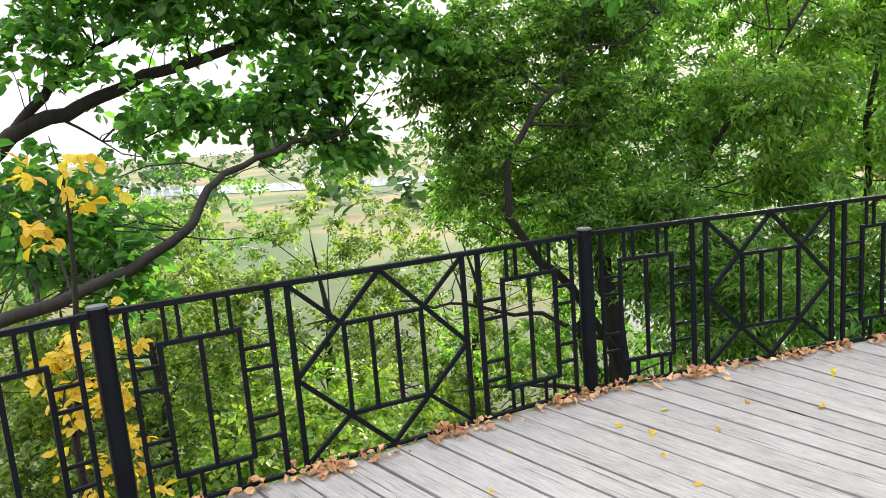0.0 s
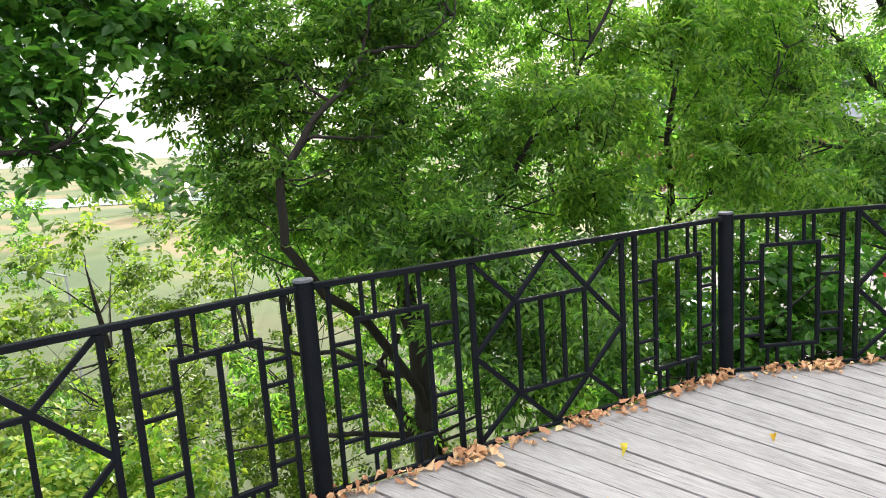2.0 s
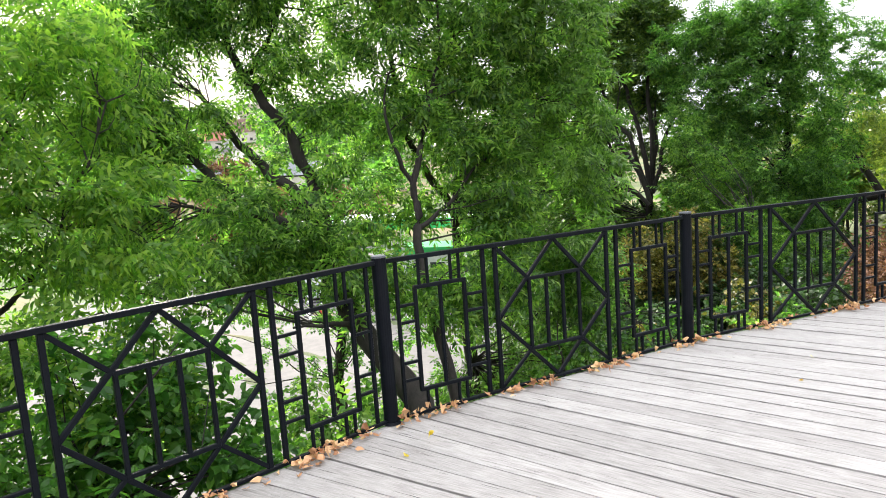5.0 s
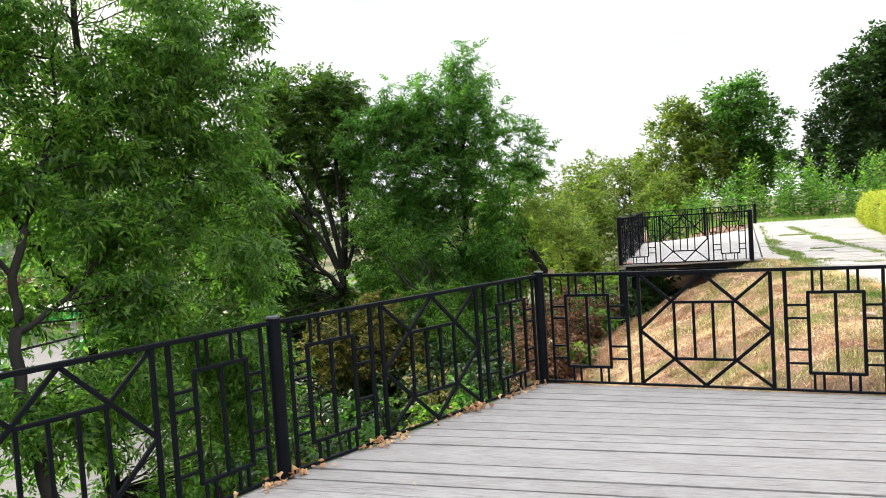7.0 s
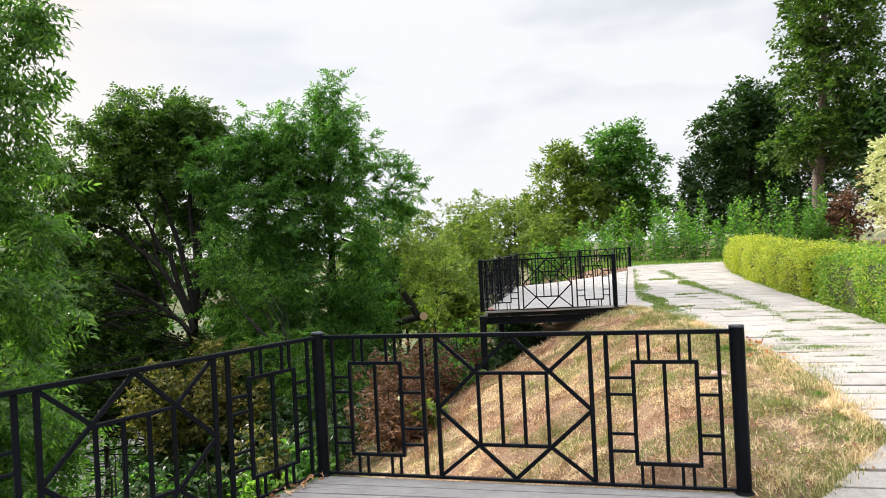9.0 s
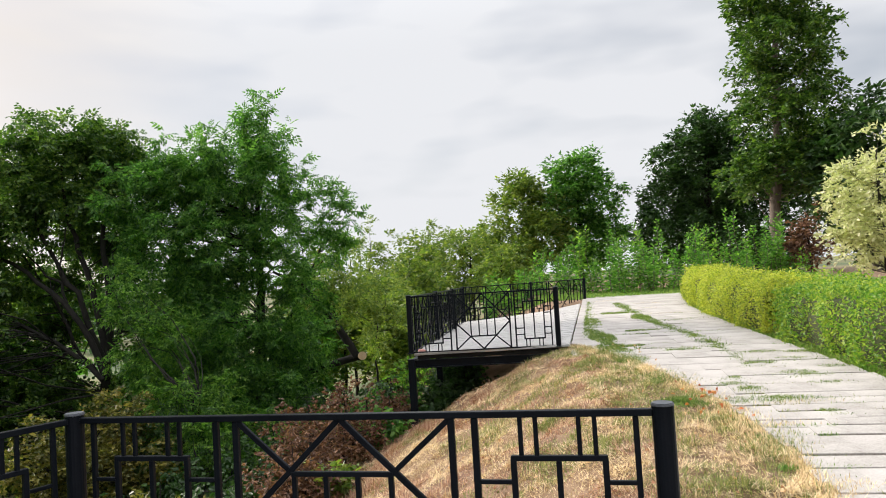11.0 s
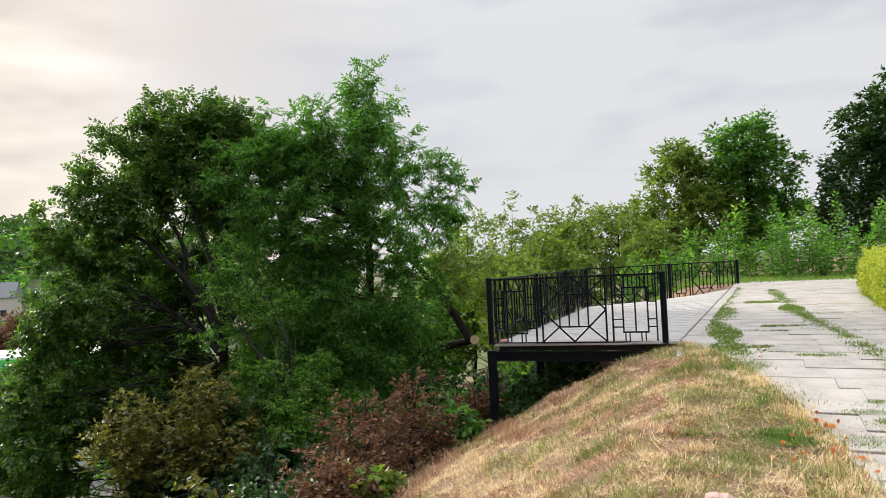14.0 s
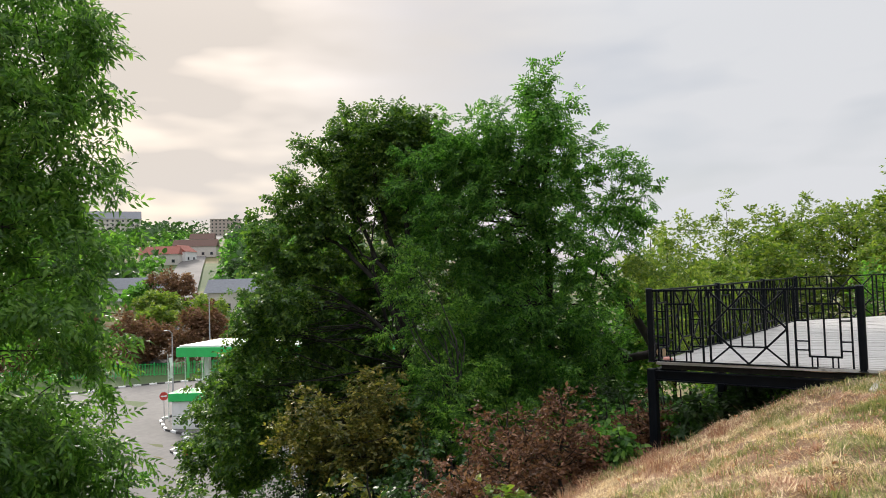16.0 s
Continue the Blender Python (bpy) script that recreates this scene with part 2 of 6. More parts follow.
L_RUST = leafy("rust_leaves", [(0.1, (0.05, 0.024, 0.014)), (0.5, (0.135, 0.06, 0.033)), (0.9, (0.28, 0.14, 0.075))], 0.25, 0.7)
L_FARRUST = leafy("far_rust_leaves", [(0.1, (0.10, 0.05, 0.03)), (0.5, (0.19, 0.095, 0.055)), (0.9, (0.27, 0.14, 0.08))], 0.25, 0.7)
L_CREAM = leafy("cream_leaves", [(0.1, (0.35, 0.36, 0.18)), (0.5, (0.58, 0.56, 0.34)), (0.9, (0.72, 0.68, 0.48))], 0.35)
L_MID = leafy("yellow_green_leaves", [(0.1, (0.06, 0.12, 0.018)), (0.5, (0.128, 0.19, 0.027)), (0.9, (0.28, 0.32, 0.05))], 0.46)
L_ORANGE = leafy("orange_leaves", [(0.1, (0.36, 0.08, 0.03)), (0.5, (0.60, 0.18, 0.05)), (0.9, (0.70, 0.34, 0.12))], 0.2, 0.6)
L_FALL = leafy("fallen_leaves", [(0.1, (0.24, 0.10, 0.05)), (0.5, (0.52, 0.27, 0.14)), (0.9, (0.74, 0.50, 0.28))], 0.15, 0.7)
G_DRY = leafy("straw", [(0.12, (0.17, 0.095, 0.05)), (0.45, (0.64, 0.45, 0.28)), (0.85, (0.94, 0.77, 0.56))], 0.25, 0.7)
G_RUST = leafy("withered_grass", [(0.1, (0.15, 0.06, 0.035)), (0.5, (0.40, 0.20, 0.125)), (0.9, (0.66, 0.44, 0.31))], 0.2, 0.8)
G_GREEN = leafy("grass_blades", [(0.1, (0.06, 0.14, 0.02)), (0.5, (0.13, 0.24, 0.035)), (0.9, (0.28, 0.36, 0.07))], 0.35, 0.6)
G_MAT = leafy("joint_grass_blades", [(0.1, (0.05, 0.10, 0.02)), (0.5, (0.12, 0.20, 0.035)), (0.9, (0.30, 0.33, 0.08))], 0.3, 0.7)
G_OLIVE = leafy("olive_grass", [(0.1, (0.09, 0.11, 0.03)), (0.5, (0.20, 0.225, 0.065)), (0.9, (0.41, 0.38, 0.15))], 0.28, 0.7)
ROOF_BROWN = surface("brown_roof", [(0.3, (0.09, 0.05, 0.04)), (0.7, (0.16, 0.09, 0.07))], 2, 0.8, 0.1)
PINKISH = surface("pinkish_plaster", [(0.3, (0.40, 0.33, 0.30)), (0.7, (0.50, 0.42, 0.38))], 2, 0.9, 0.1)


# ---- mesh helpers ----
def mesh_np(name, verts, faces, mat, smooth=False):
    """Mesh from arrays; faces is an (n, 3) or (n, 4) array."""
    me = bpy.data.meshes.new(name)
    faces = np.asarray(faces, dtype=np.int32)
    k = faces.shape[1]
    me.vertices.add(len(verts))
    me.vertices.foreach_set("co", np.asarray(verts, dtype=np.float32).ravel())
    me.loops.add(faces.size)
    me.loops.foreach_set("vertex_index", faces.ravel())
    me.polygons.add(len(faces))
    me.polygons.foreach_set("loop_start", np.arange(0, faces.size, k, dtype=np.int32))
    me.polygons.foreach_set("use_smooth", np.full(len(faces), smooth))
    me.update(calc_edges=True)
    me.materials.append(mat)
    return me


def part_np(name, verts, faces, mat, parent=None, label="", smooth=False):
    ob = new(name, mesh_np(name, verts, faces, mat, smooth))
    ob.parent = parent
    if label:
        ob["label"] = label
    return ob


def part(name, bm, mat, parent=None, label="", smooth=False):
    me = bpy.data.meshes.new(name)
    bm.to_mesh(me)
    bm.free()
    me.materials.append(mat)
    if smooth:
        for p in me.polygons:
            p.use_smooth = True
    ob = new(name, me)
    ob.parent = parent
    if label:
        ob["label"] = label
    return ob


def box_bm(sx, sy, sz, m=None, bevel=0.0, bm=None):
    bm = bm or bmesh.new()
    made = bmesh.ops.create_cube(bm, size=1, matrix=(m or Matrix()) @ Matrix.Diagonal((sx, sy, sz, 1)))
    if bevel:
        edges = list({e for v in made["verts"] for e in v.link_edges})
        bmesh.ops.bevel(bm, geom=edges, offset=bevel, segments=1, affect="EDGES")
    return bm


def bar_bm(a, b, w, d, bevel=0.003):
    """Bar of section w by d between two points of a vertical panel (x, z)."""
    a, b = Vector((a[0], 0, a[1])), Vector((b[0], 0, b[1]))
    v = b - a
    ang = math.atan2(v.z, v.x)
    m = Matrix.Translation((a + b) / 2) @ Matrix.Rotation(-ang, 4, "Y")
    return box_bm(v.length, d, w, m, bevel)


def smooth01(x):
    x = np.clip(x, 0, 1)
    return x * x * (3 - 2 * x)


# ---- ground ----
def path_z(x):
    x = np.asarray(x, dtype=float)
    return np.where(x < 11, 0.0, np.where(x < 21, 0.036 * (x - 11), 0.36 + 0.022 * (np.minimum(x, 45) - 21))) - 0.03


def slope_edge(x):
    return -0.75 + 0.0 * np.asarray(x, dtype=float)


def ground_z(x, y):
    x, y = np.asarray(x, dtype=float), np.asarray(y, dtype=float)
    s = np.maximum(y - slope_edge(x), 0)
    under = 0.45 * smooth01((12.2 - x) / 1.5) * smooth01((y + 0.9) / 0.6)
    under = under + 0.4 * smooth01((x - 21.2) / 0.6) * smooth01((34.5 - x) / 2) * smooth01((y + 0.52 + 0.09 * (x - 21.4) + 0.25) / 0.4)
    drop = 0.5 * (np.sqrt(s * s + 0.36) - 0.6) + under
    z = np.maximum(path_z(x) - drop, -12.5)
    r = np.hypot(x, y)
    az = np.degrees(np.arctan2(y, x))
    hill = smooth01((97 - az) / 22) * smooth01((az - 28) / 16)
    z = z + np.interp(r, [125, 195, 368, 530, 650, 900], [0, 7.5, 29.5, 45.5, 56, 60]) * hill * (y > 20)
    bumps = 0.06 * np.sin(x * 1.7 + 0.6 * y) * np.sin(y * 1.3 - 0.4 * x) + 0.045 * np.sin(3.7 * x + 1.0 + np.sin(2 * y)) * np.sin(3.1 * y + np.sin(1.7 * x))
    tussock = 0.035 * np.sin(5.3 * x + 2.0 * np.sin(2.9 * y)) * np.sin(6.1 * y + 1.7 * np.sin(3.3 * x)) + 0.02 * np.sin(11.0 * x + 3 * y) * np.sin(9.0 * y - 4 * x)
    return z + bumps * smooth01(s / 1.2) + tussock * smooth01(s / 0.5)


def axis(fine0, fine1, step, far):
    out = list(np.arange(fine0, fine1, step))
    d, v = step, fine1
    while v < far:
        out.append(v)
        d *= 1.14
        v += d
    d, v = step * 1.14, fine0 - step
    while v > -far:
        out.insert(0, v)
        d *= 1.14
        v -= d
    return np.array(out)


gx, gy = axis(-8, 40, 0.2, 3000), axis(-8, 26, 0.2, 3000)
X, Y = np.meshgrid(gx, gy, indexing="ij")
Z = ground_z(X, Y)
gv = np.stack([X, Y, Z], -1).reshape(-1, 3)
ni, nj = X.shape
ii, jj = np.meshgrid(np.arange(ni - 1), np.arange(nj - 1), indexing="ij")
q = (ii * nj + jj).ravel()
gf = np.stack([q, q + nj, q + nj + 1, q + 1], -1)


def ground_material():
    m, n, l, b = nodes_of("ground_earth")
    geo = n.new("ShaderNodeNewGeometry")
    sep = n.new("ShaderNodeSeparateXYZ")
    l.new(geo.outputs["Position"], sep.inputs[0])
    a = add(n, "ShaderNodeTexNoise", Scale=0.7, Detail=7.0, Roughness=0.65)
    f = add(n, "ShaderNodeTexNoise", Scale=42.0, Detail=5.0, Roughness=0.7)
    far = add(n, "ShaderNodeTexNoise", Scale=0.016, Detail=5.0, Roughness=0.55)
    for t in (a, f, far):
        l.new(geo.outputs["Position"], t.inputs["Vector"])
    r1 = ramp(n, [(0.3, (0.08, 0.05, 0.03)), (0.48, (0.21, 0.13, 0.08)), (0.6, (0.33, 0.23, 0.14)), (0.75, (0.17, 0.16, 0.065))])
    mm = n.new("ShaderNodeMath")
    mm.operation = "MULTIPLY_ADD"
    mm.inputs[1].default_value = 0.5
    l.new(f.outputs[0], mm.inputs[0])
    hf = n.new("ShaderNodeMath")
    hf.operation = "MULTIPLY"
    hf.inputs[1].default_value = 0.5
    l.new(a.outputs[0], hf.inputs[0])
    l.new(hf.outputs[0], mm.inputs[2])
    l.new(mm.outputs[0], r1.inputs[0])
    r2 = ramp(n, [(0.3, (0.03, 0.035, 0.015)), (0.55, (0.06, 0.08, 0.025)), (0.75, (0.10, 0.15, 0.04))])
    l.new(mm.outputs[0], r2.inputs[0])
    r3 = ramp(n, [(0.36, (0.05, 0.085, 0.025)), (0.46, (0.09, 0.125, 0.04)), (0.52, (0.19, 0.145, 0.07)), (0.58, (0.11, 0.14, 0.05)), (0.66, (0.04, 0.07, 0.022))])
    l.new(far.outputs[0], r3.inputs[0])
    k1 = n.new("ShaderNodeMapRange")
    k1.inputs[1].default_value, k1.inputs[2].default_value = 2.8, 5.0
    l.new(sep.outputs["Y"], k1.inputs[0])
    m1 = n.new("ShaderNodeMixRGB")
    l.new(k1.outputs[0], m1.inputs[0])
    l.new(r1.outputs[0], m1.inputs[1])
    l.new(r2.outputs[0], m1.inputs[2])
    k2 = n.new("ShaderNodeMapRange")
    k2.inputs[1].default_value, k2.inputs[2].default_value = 45.0, 90.0
    ln = n.new("ShaderNodeVectorMath")
    ln.operation = "LENGTH"
    l.new(geo.outputs["Position"], ln.inputs[0])
    l.new(ln.outputs["Value"], k2.inputs[0])
    m2 = n.new("ShaderNodeMixRGB")
    l.new(k2.outputs[0], m2.inputs[0])
    l.new(m1.outputs[0], m2.inputs[1])
    l.new(r3.outputs[0], m2.inputs[2])
    l.new(m2.outputs[0], b.inputs["Base Color"])
    b.inputs["Roughness"].default_value = 0.95
    bp = add(n, "ShaderNodeBump", Strength=0.6, Distance=0.03)
    l.new(mm.outputs[0], bp.inputs["Height"])
    l.new(bp.outputs[0], b.inputs["Normal"])
    return m


tagged(part_np("ground", gv, gf, ground_material(), smooth=True), "dry grassy slope falling to a wide valley", "ground", kind="structure")

# ---- railings ----
RAIL_H, PANEL_L = 1.10, 2.8


def railing_panel():
    """One wrought panel, x from 0 to PANEL_L between two posts, z up."""
    root = new("railing")
    h, w = RAIL_H, PANEL_L
    put = lambda name, a, b, t=0.024, d=0.024: part(name, bar_bm((a[0] * w, a[1] * h), (b[0] * w, b[1] * h), t, d), STEEL, root)
    put("top_rail", (0, 0.985), (1, 0.985), 0.03, 0.042)
    put("bottom_rail", (0, 0.02), (1, 0.02), 0.022, 0.03)
    for u in (0.272, 0.31, 0.69, 0.728):
        put("upright", (u, 0.03), (u, 0.97), 0.03, 0.026)
    for c, d in ((0, 1), (1, -1)):
        U = lambda u: c + d * u
        put("upright", (U(0.025), 0.03), (U(0.025), 0.97))
        for u in (0.073, 0.213):
            put("frame_bar", (U(u), 0.16), (U(u), 0.80), 0.026, 0.026)
        put("frame_bar", (U(0.143), 0.17), (U(0.143), 0.79))
        for v in (0.16, 0.80):
            put("frame_bar", (U(0.069), v), (U(0.217), v), 0.026, 0.027)
        for v in (0.70, 0.595, 0.345, 0.235):
            put("rung", (U(0.025), v), (U(0.073), v), 0.02, 0.02)
            put("rung", (U(0.213), v), (U(0.272), v), 0.02, 0.02)
        for u in (0.086, 0.110, 0.176, 0.200):
            put("stub", (U(u), 0.80), (U(u), 0.975), 0.02, 0.02)
            put("stub", (U(u + 0.003), 0.03), (U(u + 0.003), 0.155), 0.02, 0.02)
    for v in (0.25, 0.73):
        put("frame_bar", (0.41, v), (0.59, v), 0.025, 0.025)
    for u in (0.415, 0.472, 0.528, 0.585):
        put("frame_bar", (u, 0.25), (u, 0.73))
    for a, b in (((0.31, 0.49), (0.5, 0.975)), ((0.5, 0.975), (0.69, 0.49)), ((0.69, 0.49), (0.5, 0.03)), ((0.5, 0.03), (0.31, 0.49))):
        put("diagonal", a, b, 0.028, 0.022)
    for a, b in (((0.312, 0.97), (0.413, 0.73)), ((0.688, 0.97), (0.587, 0.73)), ((0.312, 0.035), (0.413, 0.25)), ((0.688, 0.035), (0.587, 0.25))):
        put("diagonal", a, b, 0.026, 0.020)
    return tagged(root, "black painted iron railing panel with geometric pattern", "railing", "railing panels along the decks")


def railing_post():
    root = new("bollard_post")
    for name, r, h, z, mat in (("post", 0.049, 1.115, 0.5575, STEEL), ("cap", 0.050, 0.012, 1.119, CAP)):
        bm = bmesh.new()
        bmesh.ops.create_cone(bm, segments=20, radius1=r, radius2=r, depth=h, cap_ends=True, matrix=Matrix.Translation((0, 0, z)))
        rim = [e for e in bm.edges if abs(e.verts[0].co.z - e.verts[1].co.z) < 1e-4 and e.verts[0].co.z > z]
        bmesh.ops.bevel(bm, geom=rim, offset=0.004, segments=2, affect="EDGES")
        part(name, bm, mat, root)
    bm = bmesh.new()
    bmesh.ops.create_cone(bm, segments=20, radius1=0.065, radius2=0.055, depth=0.014, cap_ends=True, matrix=Matrix.Translation((0, 0, 0.009)))
    part("base_ring", bm, STEEL, root)
    return tagged(root, "black round steel railing post on the deck edge", "post", "railing posts along the decks")


def railing(points, z):
    """Posts at the points and a panel between each two."""
    global panel_0, post_0
    for i, (x, y) in enumerate(points):
        a = points[max(i - 1, 0)]
        b = points[min(i + 1, len(points) - 1)]
        m = Matrix.Translation((x, y, z)) @ Matrix.Rotation(math.atan2(b[1] - a[1], b[0] - a[0]), 4, "Z")
        if post_0 is None:
            post_0 = railing_post()
            post_0.matrix_basis = m
        else:
            copy_thing(post_0, m)
    for (x0, y0), (x1, y1) in zip(points, points[1:]):
        length = math.hypot(x1 - x0, y1 - y0) - 0.09
        ang = math.atan2(y1 - y0, x1 - x0)
        o = (x0 + 0.045 * math.cos(ang), y0 + 0.045 * math.sin(ang), z)
        m = Matrix.Translation(o) @ Matrix.Rotation(ang, 4, "Z")
        if panel_0 is None:
            panel_0 = railing_panel()
            made = panel_0
            panel_0.matrix_basis = m
        else:
            made = copy_thing(panel_0, m)
        made.scale = (length / PANEL_L, 1, 1)


panel_0 = post_0 = None
DECK1 = [(-3.95, 0.65), (-1.86, 2.66), (0.60, 4.15), (3.31, 5.17), (6.185, 4.94), (8.84, 3.98), (11.6, 2.64), (11.27, -0.41)]
DECK2 = [(21.39, -0.31), (21.31, 2.49), (24.2, 2.36), (27.2, 2.32), (30.2, 2.30), (32.4, 0.15), (34.9, -1.85)]
railing(DECK1, 0.0)
railing(DECK2, 0.345)


# ---- decks ----
def plank(parent, a0, b0, a1, b1, z, thick=0.04, rise=0.0, wood=None):
    """A tapered board with corners a0, b0 at one end and a1, b1 at the other, which lies higher by rise."""
    bm = bmesh.new()
    ring = [Vector((*p, 0)) for p in (a0, b0, b1, a1)]
    c = sum(ring, Vector()) / 4
    top = [bm.verts.new(p + (c - p).normalized() * 0.004 - c + Vector((0, 0, 0))) for p in ring]
    mid = [bm.verts.new(p - c + Vector((0, 0, -0.005))) for p in ring]
    low = [bm.verts.new(p - c + Vector((0, 0, -thick))) for p in ring]
    bm.faces.new(top)
    bm.faces.new(low[::-1])
    for r0, r1 in ((top, mid), (mid, low)):
        for i in range(4):
            bm.faces.new((r0[i], r1[i], r1[(i + 1) % 4], r0[(i + 1) % 4]))
    bmesh.ops.recalc_face_normals(bm, faces=bm.faces)
    ang = math.atan2(a1[1] - a0[1], a1[0] - a0[0])
    bmesh.ops.rotate(bm, verts=bm.verts, matrix=Matrix.Rotation(-ang, 3, "Z"))
    ob = part("plank", bm, wood or WOOD, parent)
    ob.matrix_basis = Matrix.Translation((c.x, c.y, z + rise / 2 + random.uniform(-0.004, 0.003))) @ Matrix.Rotation(ang, 4, "Z") @ Matrix.Rotation(-math.atan2(rise, math.hypot(a1[0] - a0[0], a1[1] - a0[1])), 4, "Y") @ Matrix.Rotation(radians(random.uniform(-0.25, 0.25)), 4, "X")
    return ob


deck1 = tagged(new("wooden_deck"), "weathered grey plank viewing deck edged by a railing", "deck", kind="structure")
INNER = -0.42
ANGLES = [-40, -43, -47.5, -66, -90, -89, -96]


def inner_hit(p, ang):
    t = (INNER - p[1]) / math.sin(radians(ang))
    return (p[0] + t * math.cos(radians(ang)), INNER)


stations = []
for (p, q_), a0, a1 in zip(zip(DECK1[:-2], DECK1[1:-1]), ANGLES[:-1], ANGLES[1:]):
    n_boards = 14
    for k in range(n_boards):
        f = (k + random.uniform(-0.05, 0.05)) / n_boards if k else 0.0
        o = (p[0] + (q_[0] - p[0]) * f, p[1] + (q_[1] - p[1]) * f)
        stations.append((o, inner_hit(o, a0 + (a1 - a0) * (f ** 3 if a1 == ANGLES[-1] else f))))
stations.append((DECK1[-2], inner_hit(DECK1[-2], ANGLES[-1])))
for (o0, i0), (o1, i1) in zip(stations, stations[1:]):
    g = random.choice((0.005, 0.007, 0.010, 0.013))
    d = Vector((o1[0] - o0[0], o1[1] - o0[1])).normalized() * g
    plank(deck1, (o0[0] + d.x, o0[1] + d.y), (o1[0] - d.x, o1[1] - d.y), (i0[0] + g, i0[1]), (i1[0] - g, i1[1]), 0.0, wood=WOOD_MID if random.uniform(5.0, 9.0) < o0[0] else WOOD)

deck2 = tagged(new("wooden_deck"), "pale weathered plank deck standing out over the slope", "deck", kind="structure")
x = 21.36
while x < 32.6:
    wd = 0.17 + random.uniform(-0.01, 0.01)
    far = 2.45 if x < 30 else 2.45 - (x - 30) * 0.95
    plank(deck2, (x, far), (x + wd - 0.014, far - (0.17 if x >= 30 else 0)), (x, -0.50 - (x - 21.3) * 0.09), (x + wd - 0.014, -0.50 - (x + wd - 21.3) * 0.09), 0.345, rise=float(path_z(x)) + 0.045 - 0.345, wood=WOOD_PALE)
    x += wd


def steel_frame(points, z, legs):
    """Steel edge beams under a deck with legs down to the slope."""
    root = new("support_structure")
    for (x0, y0), (x1, y1) in zip(points, points[1:]):
        ln = math.hypot(x1 - x0, y1 - y0)
        ang = math.atan2(y1 - y0, x1 - x0)
        m = Matrix.Translation(((x0 + x1) / 2, (y0 + y1) / 2, z)) @ Matrix.Rotation(ang, 4, "Z")
        bm = box_bm(ln, 0.012, 0.14, m)
        box_bm(ln, 0.10, 0.014, m @ Matrix.Translation((0, 0, 0.07)), bm=bm)
        box_bm(ln, 0.10, 0.014, m @ Matrix.Translation((0, 0, -0.07)), bm=bm)
        part("beam", bm, STEEL, root)
    for x0, y0 in legs:
        low = float(ground_z(x0, y0)) - 0.3
        bm = box_bm(0.13, 0.13, z + 0.1 - low, Matrix.Translation((x0, y0, (z + 0.1 + low) / 2)), 0.01)
        part("leg", bm, STEEL, root)
    return tagged(root, "black steel frame carrying the wooden deck", "deck frame")


steel_frame(DECK2[:5], 0.345 - 0.20, DECK2[1:5])
steel_frame(DECK1, -0.20, DECK1[1:-1])
for jx in (21.5, 22.6, 23.7, 25.5, 27.5, 29.5):
    part("joist", box_bm(0.10, 2.7, 0.07, Matrix.Translation((jx, 1.05, 0.345 - 0.085)), 0.004), BARK, deck2)

# ---- trees ----
def rot_random(n, rng, flat=0.0):
    """n random rotation matrices; flat near 1 keeps the leaf faces rather level."""
    nz = rng.normal(size=(n, 3))
    nz[:, 2] = np.abs(nz[:, 2]) + flat * 2.5
    nz /= np.linalg.norm(nz, axis=1)[:, None]
    t = rng.normal(size=(n, 3))
    t -= (t * nz).sum(1)[:, None] * nz
    t /= np.linalg.norm(t, axis=1)[:, None]
    return np.stack([t, np.cross(nz, t), nz], 2)


def leaf_template(kind):
    """Vertices and quads of one leaf or spray, about one unit long on x."""
    if kind == "kite":
        v = [(0, 0, 0), (0.45, 0.26, 0.05), (1, 0, -0.08), (0.45, -0.26, 0.05)]
        return np.array(v), np.array([(0, 1, 2, 3)])
    if kind == "broad":
        v = [(0, 0, 0), (0.3, 0.34, 0.08), (0.7, 0.27, 0.06), (1, 0, -0.12), (0.7, -0.27, 0.06), (0.3, -0.34, 0.08), (0.5, 0, -0.03)]
        return np.array(v), np.array([(0, 6, 2, 1), (0, 5, 4, 6), (6, 4, 3, 2)])
    v, f = [], []
    width, pairs, droop, length = {"ash": (0.095, 3, 0.22, 0.38), "narrow": (0.07, 3, 0.34, 0.44), "maple": (0.17, 2, 0.15, 0.48)}[kind]
    for i in range(pairs):
        x0 = 0.12 + 0.78 * i / pairs
        z0 = -droop * x0 * x0
        for side in (1, -1):
            ang = radians(52)
            dx, dy = math.cos(ang) * length, side * math.sin(ang) * length
            px, py = -side * math.sin(ang) * width, math.cos(ang) * width
            k = len(v)
            zt = z0 - 0.16 - droop * 0.3
            v += [(x0, 0, z0), (x0 + dx * 0.5 + px, dy * 0.5 + py, z0 - 0.02), (x0 + dx, dy, zt), (x0 + dx * 0.5 - px, dy * 0.5 - py, z0 - 0.06)]
            f.append((k, k + 1, k + 2, k + 3))
    k = len(v)
    z0 = -droop * 0.8
    v += [(0.85, 0, z0), (1.05, width, z0), (1.3, 0, z0 - 0.18), (1.05, -width, z0)]
    f.append((k, k + 1, k + 2, k + 3))
    return np.array(v), np.array(f)


